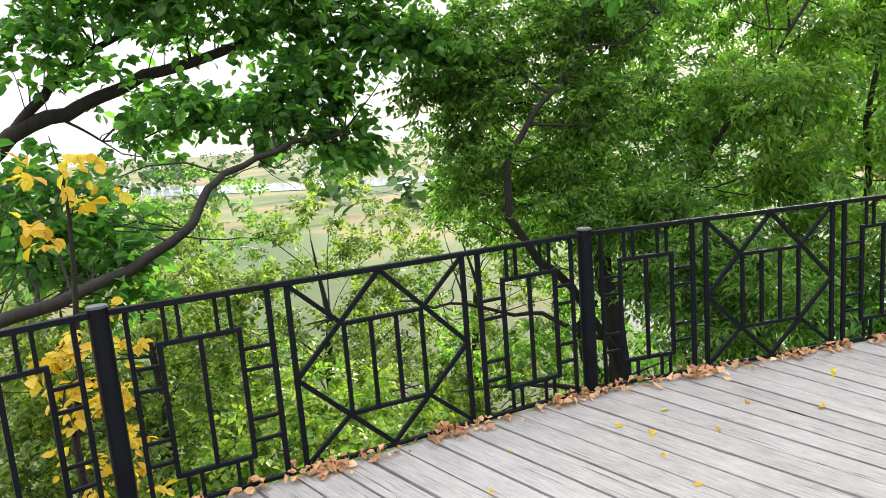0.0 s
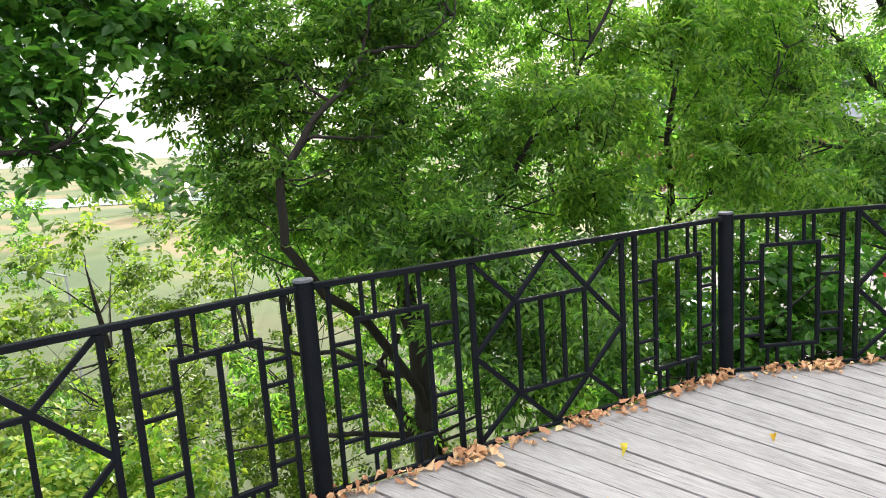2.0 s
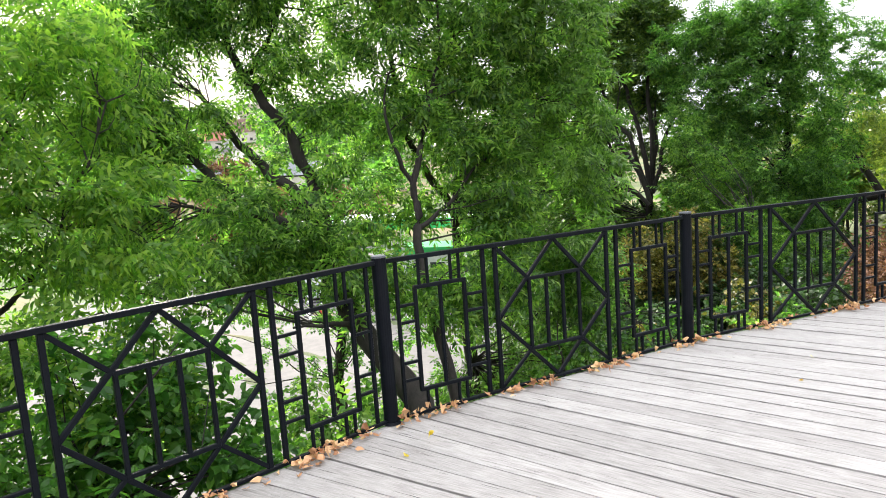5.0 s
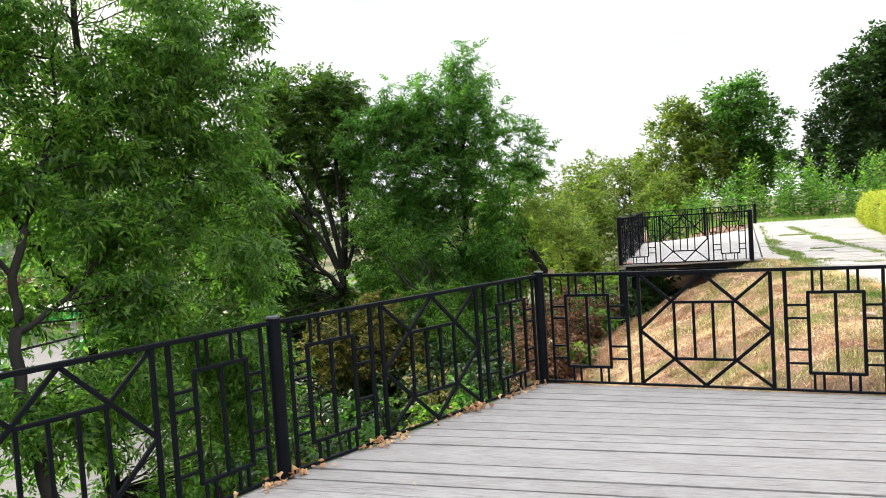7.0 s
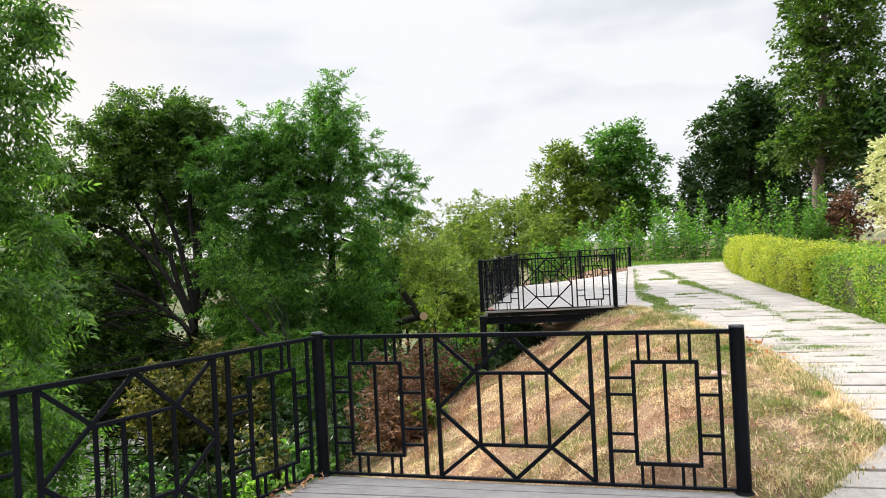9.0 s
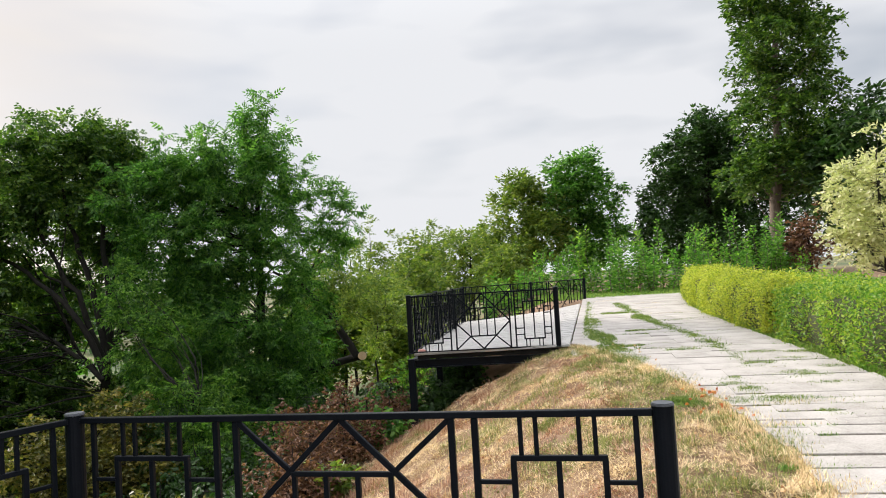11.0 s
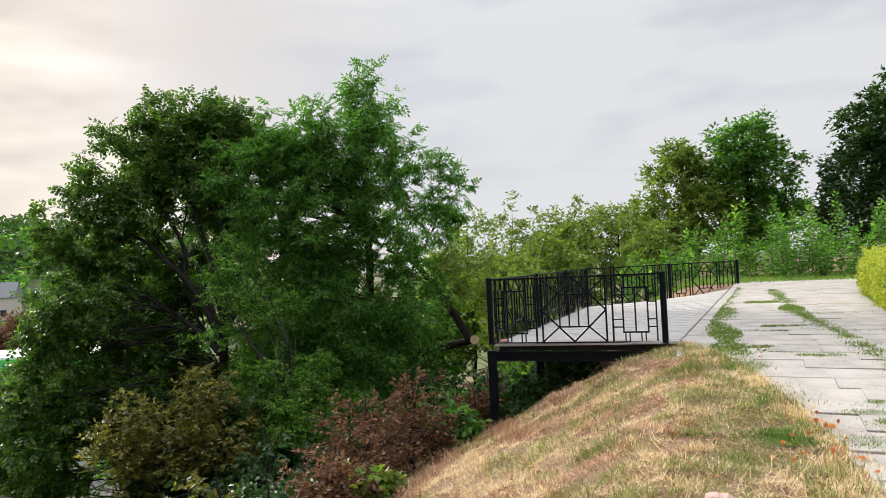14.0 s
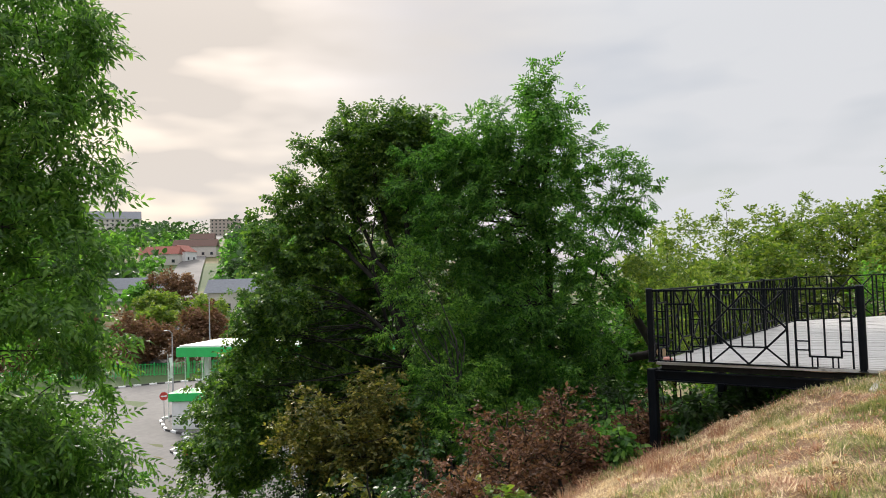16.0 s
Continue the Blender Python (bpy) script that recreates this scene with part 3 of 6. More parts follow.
def leaves_mesh(name, places, size, kind, mat, rng, parent, flat=0.3, label="", ways=None):
    """Leaves at the given places; ways gives each leaf's direction, else they lie at random."""
    tv, tf = leaf_template(kind)
    n = len(places)
    if ways is None:
        R = rot_random(n, rng, flat)
    else:
        t = ways / (np.linalg.norm(ways, axis=1)[:, None] + 1e-9)
        nz = rng.normal(size=(n, 3)) * (0.85 - flat * 0.6)
        nz[:, 2] += 1.0
        nz -= (nz * t).sum(1)[:, None] * t
        nz /= np.linalg.norm(nz, axis=1)[:, None] + 1e-9
        R = np.stack([t, np.cross(nz, t), nz], 2)
    sc = size * rng.uniform(0.65, 1.25, n)
    v = np.einsum("nij,kj->nki", R, tv) * sc[:, None, None] + places[:, None, :]
    f = tf[None] + (np.arange(n) * len(tv))[:, None, None]
    return part_np(name, v.reshape(-1, 3), f.reshape(-1, 4), mat, parent, label)


def tube(pts, radii, sides=7):
    """Vertices and quads of a bent tapered limb."""
    pts = np.asarray(pts, dtype=float)
    radii = np.asarray(radii, dtype=float)
    d = np.gradient(pts, axis=0)
    d /= np.linalg.norm(d, axis=1)[:, None] + 1e-9
    ref = np.where(np.abs(d[:, 2:3]) > 0.9, np.array([[1.0, 0, 0]]), np.array([[0, 0, 1.0]]))
    u = np.cross(d, ref)
    u /= np.linalg.norm(u, axis=1)[:, None]
    w = np.cross(d, u)
    a = np.linspace(0, 2 * np.pi, sides, endpoint=False)
    v = pts[:, None] + radii[:, None, None] * (np.cos(a)[None, :, None] * u[:, None] + np.sin(a)[None, :, None] * w[:, None])
    n = len(pts)
    i, j = np.meshgrid(np.arange(n - 1), np.arange(sides), indexing="ij")
    f = np.stack([i * sides + j, i * sides + (j + 1) % sides, (i + 1) * sides + (j + 1) % sides, (i + 1) * sides + j], -1).reshape(-1, 4)
    return v.reshape(-1, 3), f


def bend(a, b, rng, sag=0.12, n=6):
    """A wavering curve from a to b."""
    a, b = np.asarray(a, float), np.asarray(b, float)
    t = np.linspace(0, 1, n)[:, None]
    ln = np.linalg.norm(b - a)
    off = rng.normal(size=3) * sag * ln
    wob = rng.normal(size=(n, 3)) * 0.022 * ln
    wob[0] = wob[-1] = 0
    return a + (b - a) * t + np.sin(t * np.pi) * off + wob


def join(chunks):
    vs, fs, k = [], [], 0
    for v, f in chunks:
        vs.append(v)
        fs.append(f + k)
        k += len(v)
    return np.concatenate(vs), np.concatenate(fs)


def tree(stem, r0, blobs, leaf, size, mat, clumps, per, spread, seed, label, bark=None, name="tree", category="tree", flat=0.3, limbs=(), shell=0.5, group="", twigs=True):
    """A tree: stem is the trunk's line, blobs are crown lobes (x, y, z, rx, ry, rz), limbs further thick branches."""
    rng = np.random.default_rng(seed)
    root = new(name)
    stem = np.asarray(stem, float)
    origin = stem[0]
    root.location = origin
    fine = np.concatenate([bend(stem[i], stem[i + 1], rng, 0.03, 5)[:-1] for i in range(len(stem) - 1)] + [stem[-1:]])
    rad = r0 * (0.06 + 0.94 * np.linspace(1, 0, len(fine)) ** 0.8)
    rad[0] *= 1.35
    wood = [tube(fine, rad, 9)]
    hubs = [fine[len(fine) // 4:]]
    for pts, r in limbs:
        pts = np.asarray(pts, float)
        lf = np.concatenate([bend(pts[i], pts[i + 1], rng, 0.04, 5)[:-1] for i in range(len(pts) - 1)] + [pts[-1:]])
        wood.append(tube(lf, r * np.linspace(1, 0.3, len(lf)), 8))
        hubs.append(lf[2:])
    hub = np.concatenate(hubs)
    blobs = np.asarray(blobs, float)
    vol = np.prod(blobs[:, 3:], axis=1) ** 0.75
    pick = rng.choice(len(blobs), clumps, p=vol / vol.sum())
    d = rng.normal(size=(clumps, 3))
    d /= np.linalg.norm(d, axis=1)[:, None]
    rr = shell + (1 - shell) * rng.uniform(0, 1, clumps) ** 0.6
    rr = np.minimum(rr * (1 + 0.14 * rng.normal(size=clumps)), 1.12)
    c = blobs[pick, :3] + d * blobs[pick, 3:] * rr[:, None]
    places, ways = [], []
    sag = {"narrow": 0.45, "ash": 0.25, "maple": 0.3, "broad": 0.5}.get(leaf, 0.15)
    rise = 0.35 * float(blobs[:, 5].mean())
    for k in range(clumps):
        dist = np.linalg.norm(hub - c[k] + np.array([0, 0, rise]), axis=1) + np.maximum(hub[:, 2] - c[k, 2] + 0.4 * rise, 0) * 1.5
        h = hub[np.argmin(dist + rng.uniform(0, 1.8, len(hub)))]
        ln = np.linalg.norm(c[k] - h)
        curve = bend(h, c[k], rng, 0.10, 5)
        if twigs and k % 3 == 0:
            wood.append(tube(curve, np.linspace(min(0.006 + 0.005 * ln, r0 * 0.3), 0.003, 5), 4))
        # each clump is a few twigs with leaves set along both sides
        ax = (c[k] - h) / (ln + 1e-6)
        sprigs = max(2, int(round(per / 7)))
        m = max(3, int(per * rng.uniform(0.7, 1.3) / sprigs))
        heart = c[k] - ax * spread * 0.7
        for j in range(sprigs):
            to = ax * 0.7 + rng.normal(size=3) * np.array([0.75, 0.75, 0.68])
            to /= np.linalg.norm(to) + 1e-6
            reach = spread * rng.uniform(0.8, 1.6)
            u = np.sort(rng.uniform(0.15, 1.0, m))[:, None]
            at = heart + to * reach * u + np.array([0, 0, -0.15]) * reach * u * u
            side = np.cross(to, (0, 0, 1.0))
            side /= np.linalg.norm(side) + 1e-6
            flip = np.where(np.arange(m) % 2, 1.0, -1.0)[:, None]
            places.append(at + rng.normal(size=(m, 3)) * spread * 0.07)
            ways.append(to * (0.35 + 0.5 * u) + side * flip * 0.8 + np.array([0, 0, -sag]) + rng.normal(size=(m, 3)) * 0.42)
    wv, wf = join(wood)
    part_np("trunk", wv - origin, wf, bark or BARK, root, smooth=True)
    leaves_mesh("crown", np.concatenate(places) - origin, size, leaf, mat, rng, root, flat, ways=np.concatenate(ways))
    return tagged(root, label, category, group)


def fuller(blobs, k):
    """The same crown lobes, each wider by k."""
    return [(x, y, z, a * k, b * k, c * k) for x, y, z, a, b, c in blobs]


def gz(x, y):
    return float(ground_z(x, y))


# trees just below the first deck
tree([(1.7, 9.7, -5.4), (1.63, 9.68, -2.86), (1.55, 9.65, -1.24), (1.35, 10.0, 0.23), (1.48, 10.35, 1.11), (1.62, 10.76, 1.86), (1.9, 11.2, 4.4), (2.1, 11.4, 6.6)], 0.19,
     [(2.0, 11.4, 3.6, 3.4, 1.8, 2.6), (2.6, 10.8, 0.4, 3.0, 1.3, 1.7), (0.2, 11.2, 1.0, 1.7, 1.4, 1.2), (2.3, 10.4, 2.0, 1.4, 0.7, 0.9), (2.4, 10.0, 1.0, 1.2, 0.7, 0.7), (3.7, 9.9, 1.2, 1.1, 0.8, 0.8), (1.4, 9.8, 0.6, 1.0, 0.6, 0.5), (4.2, 11.4, -2.6, 1.8, 1.4, 1.2), (0.2, 11.0, -1.4, 1.4, 1.0, 0.9), (2.2, 13.6, 4.4, 2.0, 1.2, 1.6), (1.0, 12.8, 4.9, 1.6, 1.0, 1.2), (4.0, 13.0, 4.4, 1.8, 1.0, 1.6)],
     "ash", 0.27, L_NEAR, 240, 29, 0.54, 11, "dense green ash-leaved tree with dark twin trunk below the deck",
     limbs=[([(1.6, 9.7, -2.6), (1.45, 9.71, -2.2), (1.11, 9.73, -1.69), (1.02, 9.83, -1.16), (1.3, 9.75, -0.8)], 0.11), ([(1.5, 9.7, -0.9), (2.2, 9.9, 0.0), (2.75, 9.94, 0.81), (3.06, 9.99, 1.31), (3.44, 10.03, 1.88), (3.94, 10.05, 2.37), (4.5, 10.1, 3.4)], 0.075),
            ([(1.55, 9.7, -1.4), (0.5, 9.6, -0.9), (-0.6, 9.6, -0.7), (-1.6, 9.6, -0.6)], 0.045), ([(1.6, 9.7, -2.2), (0.4, 9.3, -1.9), (-0.9, 9.2, -1.9)], 0.05)])
tree([(1.9, 10.2, -5.2), (1.75, 9.9, -2.4), (0.9, 9.0, -0.4), (0.1, 8.3, 0.7), (0.13, 8.21, 1.4), (0.42, 8.35, 1.85), (0.71, 8.47, 2.18), (1.09, 8.71, 2.66), (1.2, 8.86, 3.03), (1.26, 9.04, 4.4)], 0.07,
     [(-0.32, 9.0, 2.3, 0.9, 0.6, 0.6), (0.46, 8.9, 1.2, 0.7, 0.5, 0.4), (-0.2, 8.8, 1.3, 0.7, 0.5, 0.5), (1.1, 9.2, 2.1, 0.8, 0.6, 0.6), (0.1, 9.3, 3.0, 1.0, 0.6, 0.6), (1.7, 9.6, 3.1, 0.9, 0.6, 0.7), (1.0, 9.2, 4.2, 1.2, 0.7, 0.7)],
     "ash", 0.23, L_NEAR, 170, 24, 0.4, 17, "slender green ash-leaved tree with thin dark crooked stem",
     limbs=[([(0.42, 8.35, 1.82), (0.83, 8.39, 1.79), (1.25, 8.45, 1.79)], 0.022), ([(0.71, 8.47, 2.18), (0.3, 8.7, 2.6), (-0.3, 9.0, 2.9)], 0.02), ([(1.1, 8.7, 2.7), (1.7, 8.9, 2.75), (2.2, 9.1, 3.1)], 0.025)])
tree([(5.6, 10.8, -5.5), (5.4, 10.5, -2.0), (5.3, 10.3, 1.5), (5.6, 10.4, 5.0)], 0.09,
     [(5.6, 10.4, 2.5, 1.8, 1.1, 1.2), (6.3, 9.7, 1.3, 1.0, 0.8, 0.8), (4.7, 10.3, 1.0, 1.2, 0.8, 0.9), (6.8, 9.4, 0.8, 0.7, 0.6, 0.6), (6.1, 9.1, -0.2, 1.1, 0.7, 0.7), (4.9, 9.6, -0.1, 1.2, 0.8, 0.8), (6.6, 9.0, -0.8, 0.8, 0.6, 0.6), (6.4, 10.6, 3.4, 1.3, 1.0, 0.9), (5.0, 11.0, 3.8, 1.4, 1.0, 1.1), (3.7, 9.6, -0.6, 1.1, 0.8, 0.8), (3.6, 9.9, 2.0, 1.0, 0.8, 1.0), (5.6, 9.0, -2.2, 1.5, 0.9, 0.8), (3.8, 9.0, -2.4, 1.4, 0.9, 0.8)],
     "narrow", 0.29, L_LIGHT, 300, 24, 0.44, 12, "feathery light green tree with drooping narrow leaflets",
     limbs=[([(5.45, 10.5, -2.2), (4.4, 10.0, -0.6), (3.8, 9.8, 1.6)], 0.04), ([(5.35, 10.4, 0.2), (6.2, 10.0, 1.2), (6.8, 9.8, 2.6)], 0.035)])
tree([(10.5, 8.3, -4.2), (10.56, 8.71, -2.63), (10.73, 9.4, -1.74), (10.62, 10.03, -1.08), (10.61, 10.73, -0.26), (10.83, 11.21, 0.49), (11.14, 11.6, 1.21), (11.06, 12.16, 2.38), (10.76, 12.89, 3.4), (10.65, 13.44, 4.44), (10.6, 13.7, 6.6)], 0.25,
     [(9.2, 11.9, 0.2, 0.9, 0.8, 0.6), (10.5, 12.6, 1.5, 0.7, 0.6, 0.5), (11.9, 11.4, 2.3, 0.9, 0.8, 0.8), (11.1, 10.8, 0.65, 1.2, 0.6, 0.5), (10.4, 11.0, 0.4, 0.9, 0.6, 0.5), (9.8, 11.6, 1.0, 0.9, 0.7, 0.6), (12.0, 10.4, 0.9, 0.7, 0.6, 0.5), (11.6, 12.4, 4.0, 1.1, 0.9, 0.9), (10.0, 13.4, 2.9, 0.9, 0.8, 0.7), (9.5, 14.2, 4.6, 1.6, 1.2, 1.1), (10.9, 13.4, 5.4, 1.6, 1.2, 1.0), (10.9, 10.0, 0.0, 0.7, 0.5, 0.5), (9.0, 14.6, 2.4, 1.2, 0.9, 0.9), (8.3, 13.6, 0.6, 1.1, 0.9, 0.9), (7.9, 13.8, 3.4, 1.3, 1.0, 1.0), (12.4, 12.0, 5.6, 1.4, 1.1, 1.1), (10.4, 12.2, 0.5, 0.80, 0.80, 0.50), (10.9, 11.2, 0.3, 0.80, 0.80, 0.50), (9.9, 13.0, 0.8, 0.80, 0.80, 0.50)],
     "narrow", 0.32, L_NEAR, 460, 24, 0.46, 13, "large leaning green tree with forked dark trunk",
     limbs=[([(10.9, 11.3, 0.65), (10.85, 11.9, 1.35), (10.65, 12.58, 1.88), (10.45, 13.14, 2.52), (10.26, 13.73, 3.28)], 0.13), ([(10.81, 11.2, 0.29), (10.36, 12.13, 0.92), (10.2, 12.59, 1.22), (9.89, 13.27, 1.87), (9.63, 13.88, 2.43)], 0.15),
            ([(10.76, 12.89, 3.4), (11.35, 12.76, 4.16), (11.73, 12.59, 5.11)], 0.07), ([(10.36, 12.13, 0.92), (9.57, 12.6, 1.07), (9.09, 12.93, 1.26)], 0.06), ([(10.65, 10.2, -0.9), (10.0, 10.1, -0.75), (9.4, 10.3, -0.7)], 0.06)])
tree([(5.9, 8.5, -4.4), (5.8, 8.5, -2.6), (5.6, 8.6, -1.0)], 0.06,
     [(6.1, 8.4, -1.2, 0.9, 0.6, 0.7), (5.2, 8.8, -0.9, 0.9, 0.6, 0.6), (6.8, 8.2, -1.7, 0.9, 0.6, 0.6), (4.4, 9.0, -1.5, 0.8, 0.6, 0.6), (7.4, 8.3, -2.1, 0.9, 0.6, 0.6), (5.6, 8.2, -2.2, 1.1, 0.6, 0.7), (8.2, 8.4, -2.3, 0.8, 0.6, 0.5), (5.7, 8.9, -0.1, 0.60, 0.60, 0.50), (6.2, 8.5, -0.5, 0.60, 0.60, 0.50), (6.7, 8.6, -0.0, 0.60, 0.60, 0.50), (7.0, 8.1, -1.0, 0.60, 0.60, 0.50)],
     "broad", 0.14, L_BROAD, 300, 24, 0.3, 19, "leafy dark green bush close behind the deck railing", name="shrub", category="shrub")
tree([(2.3, 8.2, -3.6), (2.2, 8.1, -1.8), (2.1, 8.1, 0.4)], 0.05,
     [(1.5, 8.3, 0.6, 0.50, 0.50, 0.40), (2.0, 7.7, -0.0, 0.45, 0.45, 0.40), (2.7, 7.8, 0.2, 0.50, 0.50, 0.40), (2.6, 7.2, -0.6, 0.50, 0.50, 0.35), (0.9, 9.2, 1.0, 0.60, 0.60, 0.40), (3.2, 7.3, -0.2, 0.40, 0.40, 0.35), (2.0, 8.4, 0.8, 0.50, 0.50, 0.40)],
     "narrow", 0.26, L_NEAR, 110, 20, 0.32, 20, "young ash-leaved tree growing close under the deck railing", limbs=[([(2.2, 8.1, -1.8), (2.6, 7.8, -0.0), (3.0, 7.6, 0.0)], 0.02)])
tree([(11.2, 8.6, -4.4), (11.31, 8.91, -1.56), (11.44, 9.39, -0.49), (11.65, 9.66, 0.59), (11.86, 9.88, 1.31), (12.39, 9.88, 2.47), (12.84, 9.93, 3.48), (13.24, 10.0, 5.4)], 0.11,
     [(13.0, 9.5, 2.1, 0.9, 0.8, 0.7), (13.4, 9.1, 1.0, 0.9, 0.7, 0.6), (12.6, 10.6, 4.0, 1.0, 0.9, 0.9), (11.9, 9.0, -0.4, 0.8, 0.6, 0.5), (12.7, 8.8, -0.2, 0.9, 0.7, 0.6), (14.0, 9.4, 3.4, 1.2, 0.9, 1.0), (12.2, 10.4, 2.6, 0.7, 0.6, 0.6)],
     "narrow", 0.32, L_NEAR, 170, 23, 0.44, 18, "green feathery tree with thin forked stem behind the railing",
     limbs=[([(11.65, 9.66, 0.55), (12.11, 9.56, 0.79), (12.8, 9.44, 1.33), (13.49, 9.3, 1.8)], 0.05), ([(11.86, 9.88, 1.31), (11.7, 10.2, 2.2), (12.0, 10.4, 3.2)], 0.045)])
tree([(14.0, 10.4, -6.2), (13.9, 10.5, -2.5), (13.8, 10.6, 0.5), (14.0, 10.5, 4.0), (14.1, 10.4, 8.4)], 0.17,
     [(14.0, 10.6, 6.4, 2.6, 2.2, 2.6), (14.3, 10.2, 2.6, 1.6, 1.5, 1.6), (14.6, 9.8, -0.6, 1.6, 1.4, 1.2), (13.6, 9.8, -3.6, 2.4, 1.7, 1.3), (15.0, 9.3, 4.8, 1.2, 1.1, 1.6), (14.9, 9.2, -3.2, 1.6, 1.4, 1.2), (15.2, 8.7, 4.2, 1.0, 0.9, 1.0), (15.3, 8.6, 2.8, 1.0, 0.9, 0.9), (15.4, 8.4, 1.5, 1.0, 0.9, 0.9), (15.3, 8.6, 0.3, 1.0, 0.9, 0.9), (15.4, 8.5, -0.9, 1.0, 0.9, 0.9), (15.2, 9.0, 5.6, 0.9, 0.9, 1.0), (15.5, 8.6, -2.2, 1.1, 0.9, 0.9), (14.3, 8.3, 0.1, 0.9, 0.7, 0.7)],
     "narrow", 0.32, L_DROOP, 500, 25, 0.46, 14, "tall green tree with long drooping leaflets rising beside the deck", shell=0.55,
     limbs=[([(13.8, 10.6, 0.5), (12.8, 11.0, 2.4), (12.4, 11.2, 5.0)], 0.09), ([(13.8, 10.6, 0.5), (14.8, 10.0, 2.2), (15.4, 9.6, 4.0)], 0.09)])
tree([(-7.4, 6.6, -4.2), (-7.0, 7.0, -1.0), (-6.45, 7.8, 1.83), (-6.07, 8.0, 2.21), (-5.3, 8.3, 2.51), (-4.24, 8.6, 2.9), (-3.13, 8.8, 3.22), (-1.93, 9.0, 3.6), (-0.6, 9.2, 4.2)], 0.15,
     [(-4.54, 6.5, 0.98, 0.75, 0.5, 0.4), (-5.03, 6.8, 1.59, 0.7, 0.5, 0.4), (-2.98, 8.3, 2.39, 0.8, 0.5, 0.32), (-3.97, 8.0, 2.3, 0.7, 0.5, 0.35), (-2.22, 8.6, 2.76, 0.7, 0.5, 0.4), (-1.8, 8.3, 1.9, 0.55, 0.4, 0.35), (-1.47, 8.8, 3.28, 0.7, 0.5, 0.4), (-5.19, 8.0, 3.31, 0.9, 0.6, 0.5), (-3.75, 8.4, 3.57, 0.8, 0.5, 0.4), (-2.59, 8.6, 3.5, 0.7, 0.5, 0.35), (-3.98, 6.6, 0.5, 0.6, 0.4, 0.35), (-2.5, 8.6, 4.3, 1.2, 0.7, 0.5), (-4.6, 8.4, 4.4, 1.4, 0.7, 0.6), (-0.76, 8.6, 2.9, 0.6, 0.4, 0.45), (-0.6, 8.9, 4.3, 1.2, 0.6, 0.5), (0.5, 5.9, 3.5, 0.7, 0.4, 0.3), (1.2, 5.3, 3.1, 0.55, 0.4, 0.35), (-0.9, 5.4, 3.4, 0.6, 0.4, 0.25)],
     "broad", 0.155, L_BROAD, 580, 27, 0.34, 15, "tree with broad dark leaves and crooked overhanging branches",
     limbs=[([(-6.6, 6.4, -1.2), (-5.4, 5.4, 0.0), (-4.77, 5.2, 0.39), (-4.31, 5.5, 0.49), (-3.8, 6.0, 0.67), (-3.22, 6.5, 1.03), (-3.13, 6.8, 1.33), (-3.0, 7.1, 1.56), (-2.38, 7.8, 1.86), (-1.84, 8.2, 1.95)], 0.085),
            ([(-6.07, 8.0, 2.21), (-5.56, 8.2, 2.81), (-4.76, 8.4, 3.32), (-4.04, 8.6, 3.77)], 0.075), ([(-5.59, 8.2, 2.43), (-5.12, 8.4, 2.06), (-4.64, 8.5, 2.04)], 0.022), ([(-2.2, 8.7, 3.4), (-1.61, 8.7, 3.13), (-1.0, 8.7, 2.98)], 0.02),
            ([(-3.3, 6.45, 0.98), (-2.8, 6.5, 0.9), (-2.2, 6.6, 0.92)], 0.01), ([(-3.0, 7.1, 1.5), (-2.6, 7.2, 1.62), (-2.2, 7.2, 1.3)], 0.008), ([(-4.04, 8.6, 3.77), (-2.2, 7.4, 4.2), (-0.4, 6.0, 3.9), (1.2, 5.4, 3.5)], 0.03)])
tree([(-3.6, 4.6, -2.6), (-3.4, 4.5, -1.0), (-3.1, 4.3, 0.6), (-3.0, 4.2, 2.0)], 0.05,
     [(-2.9, 4.2, 0.5, 0.5, 0.4, 0.45), (-3.0, 4.1, 1.7, 0.35, 0.35, 0.5), (-3.3, 4.6, -0.4, 0.6, 0.5, 0.5)],
     "broad", 0.10, L_YELLOW, 34, 14, 0.2, 16, "slender sapling with yellow autumn leaves beyond the railing")
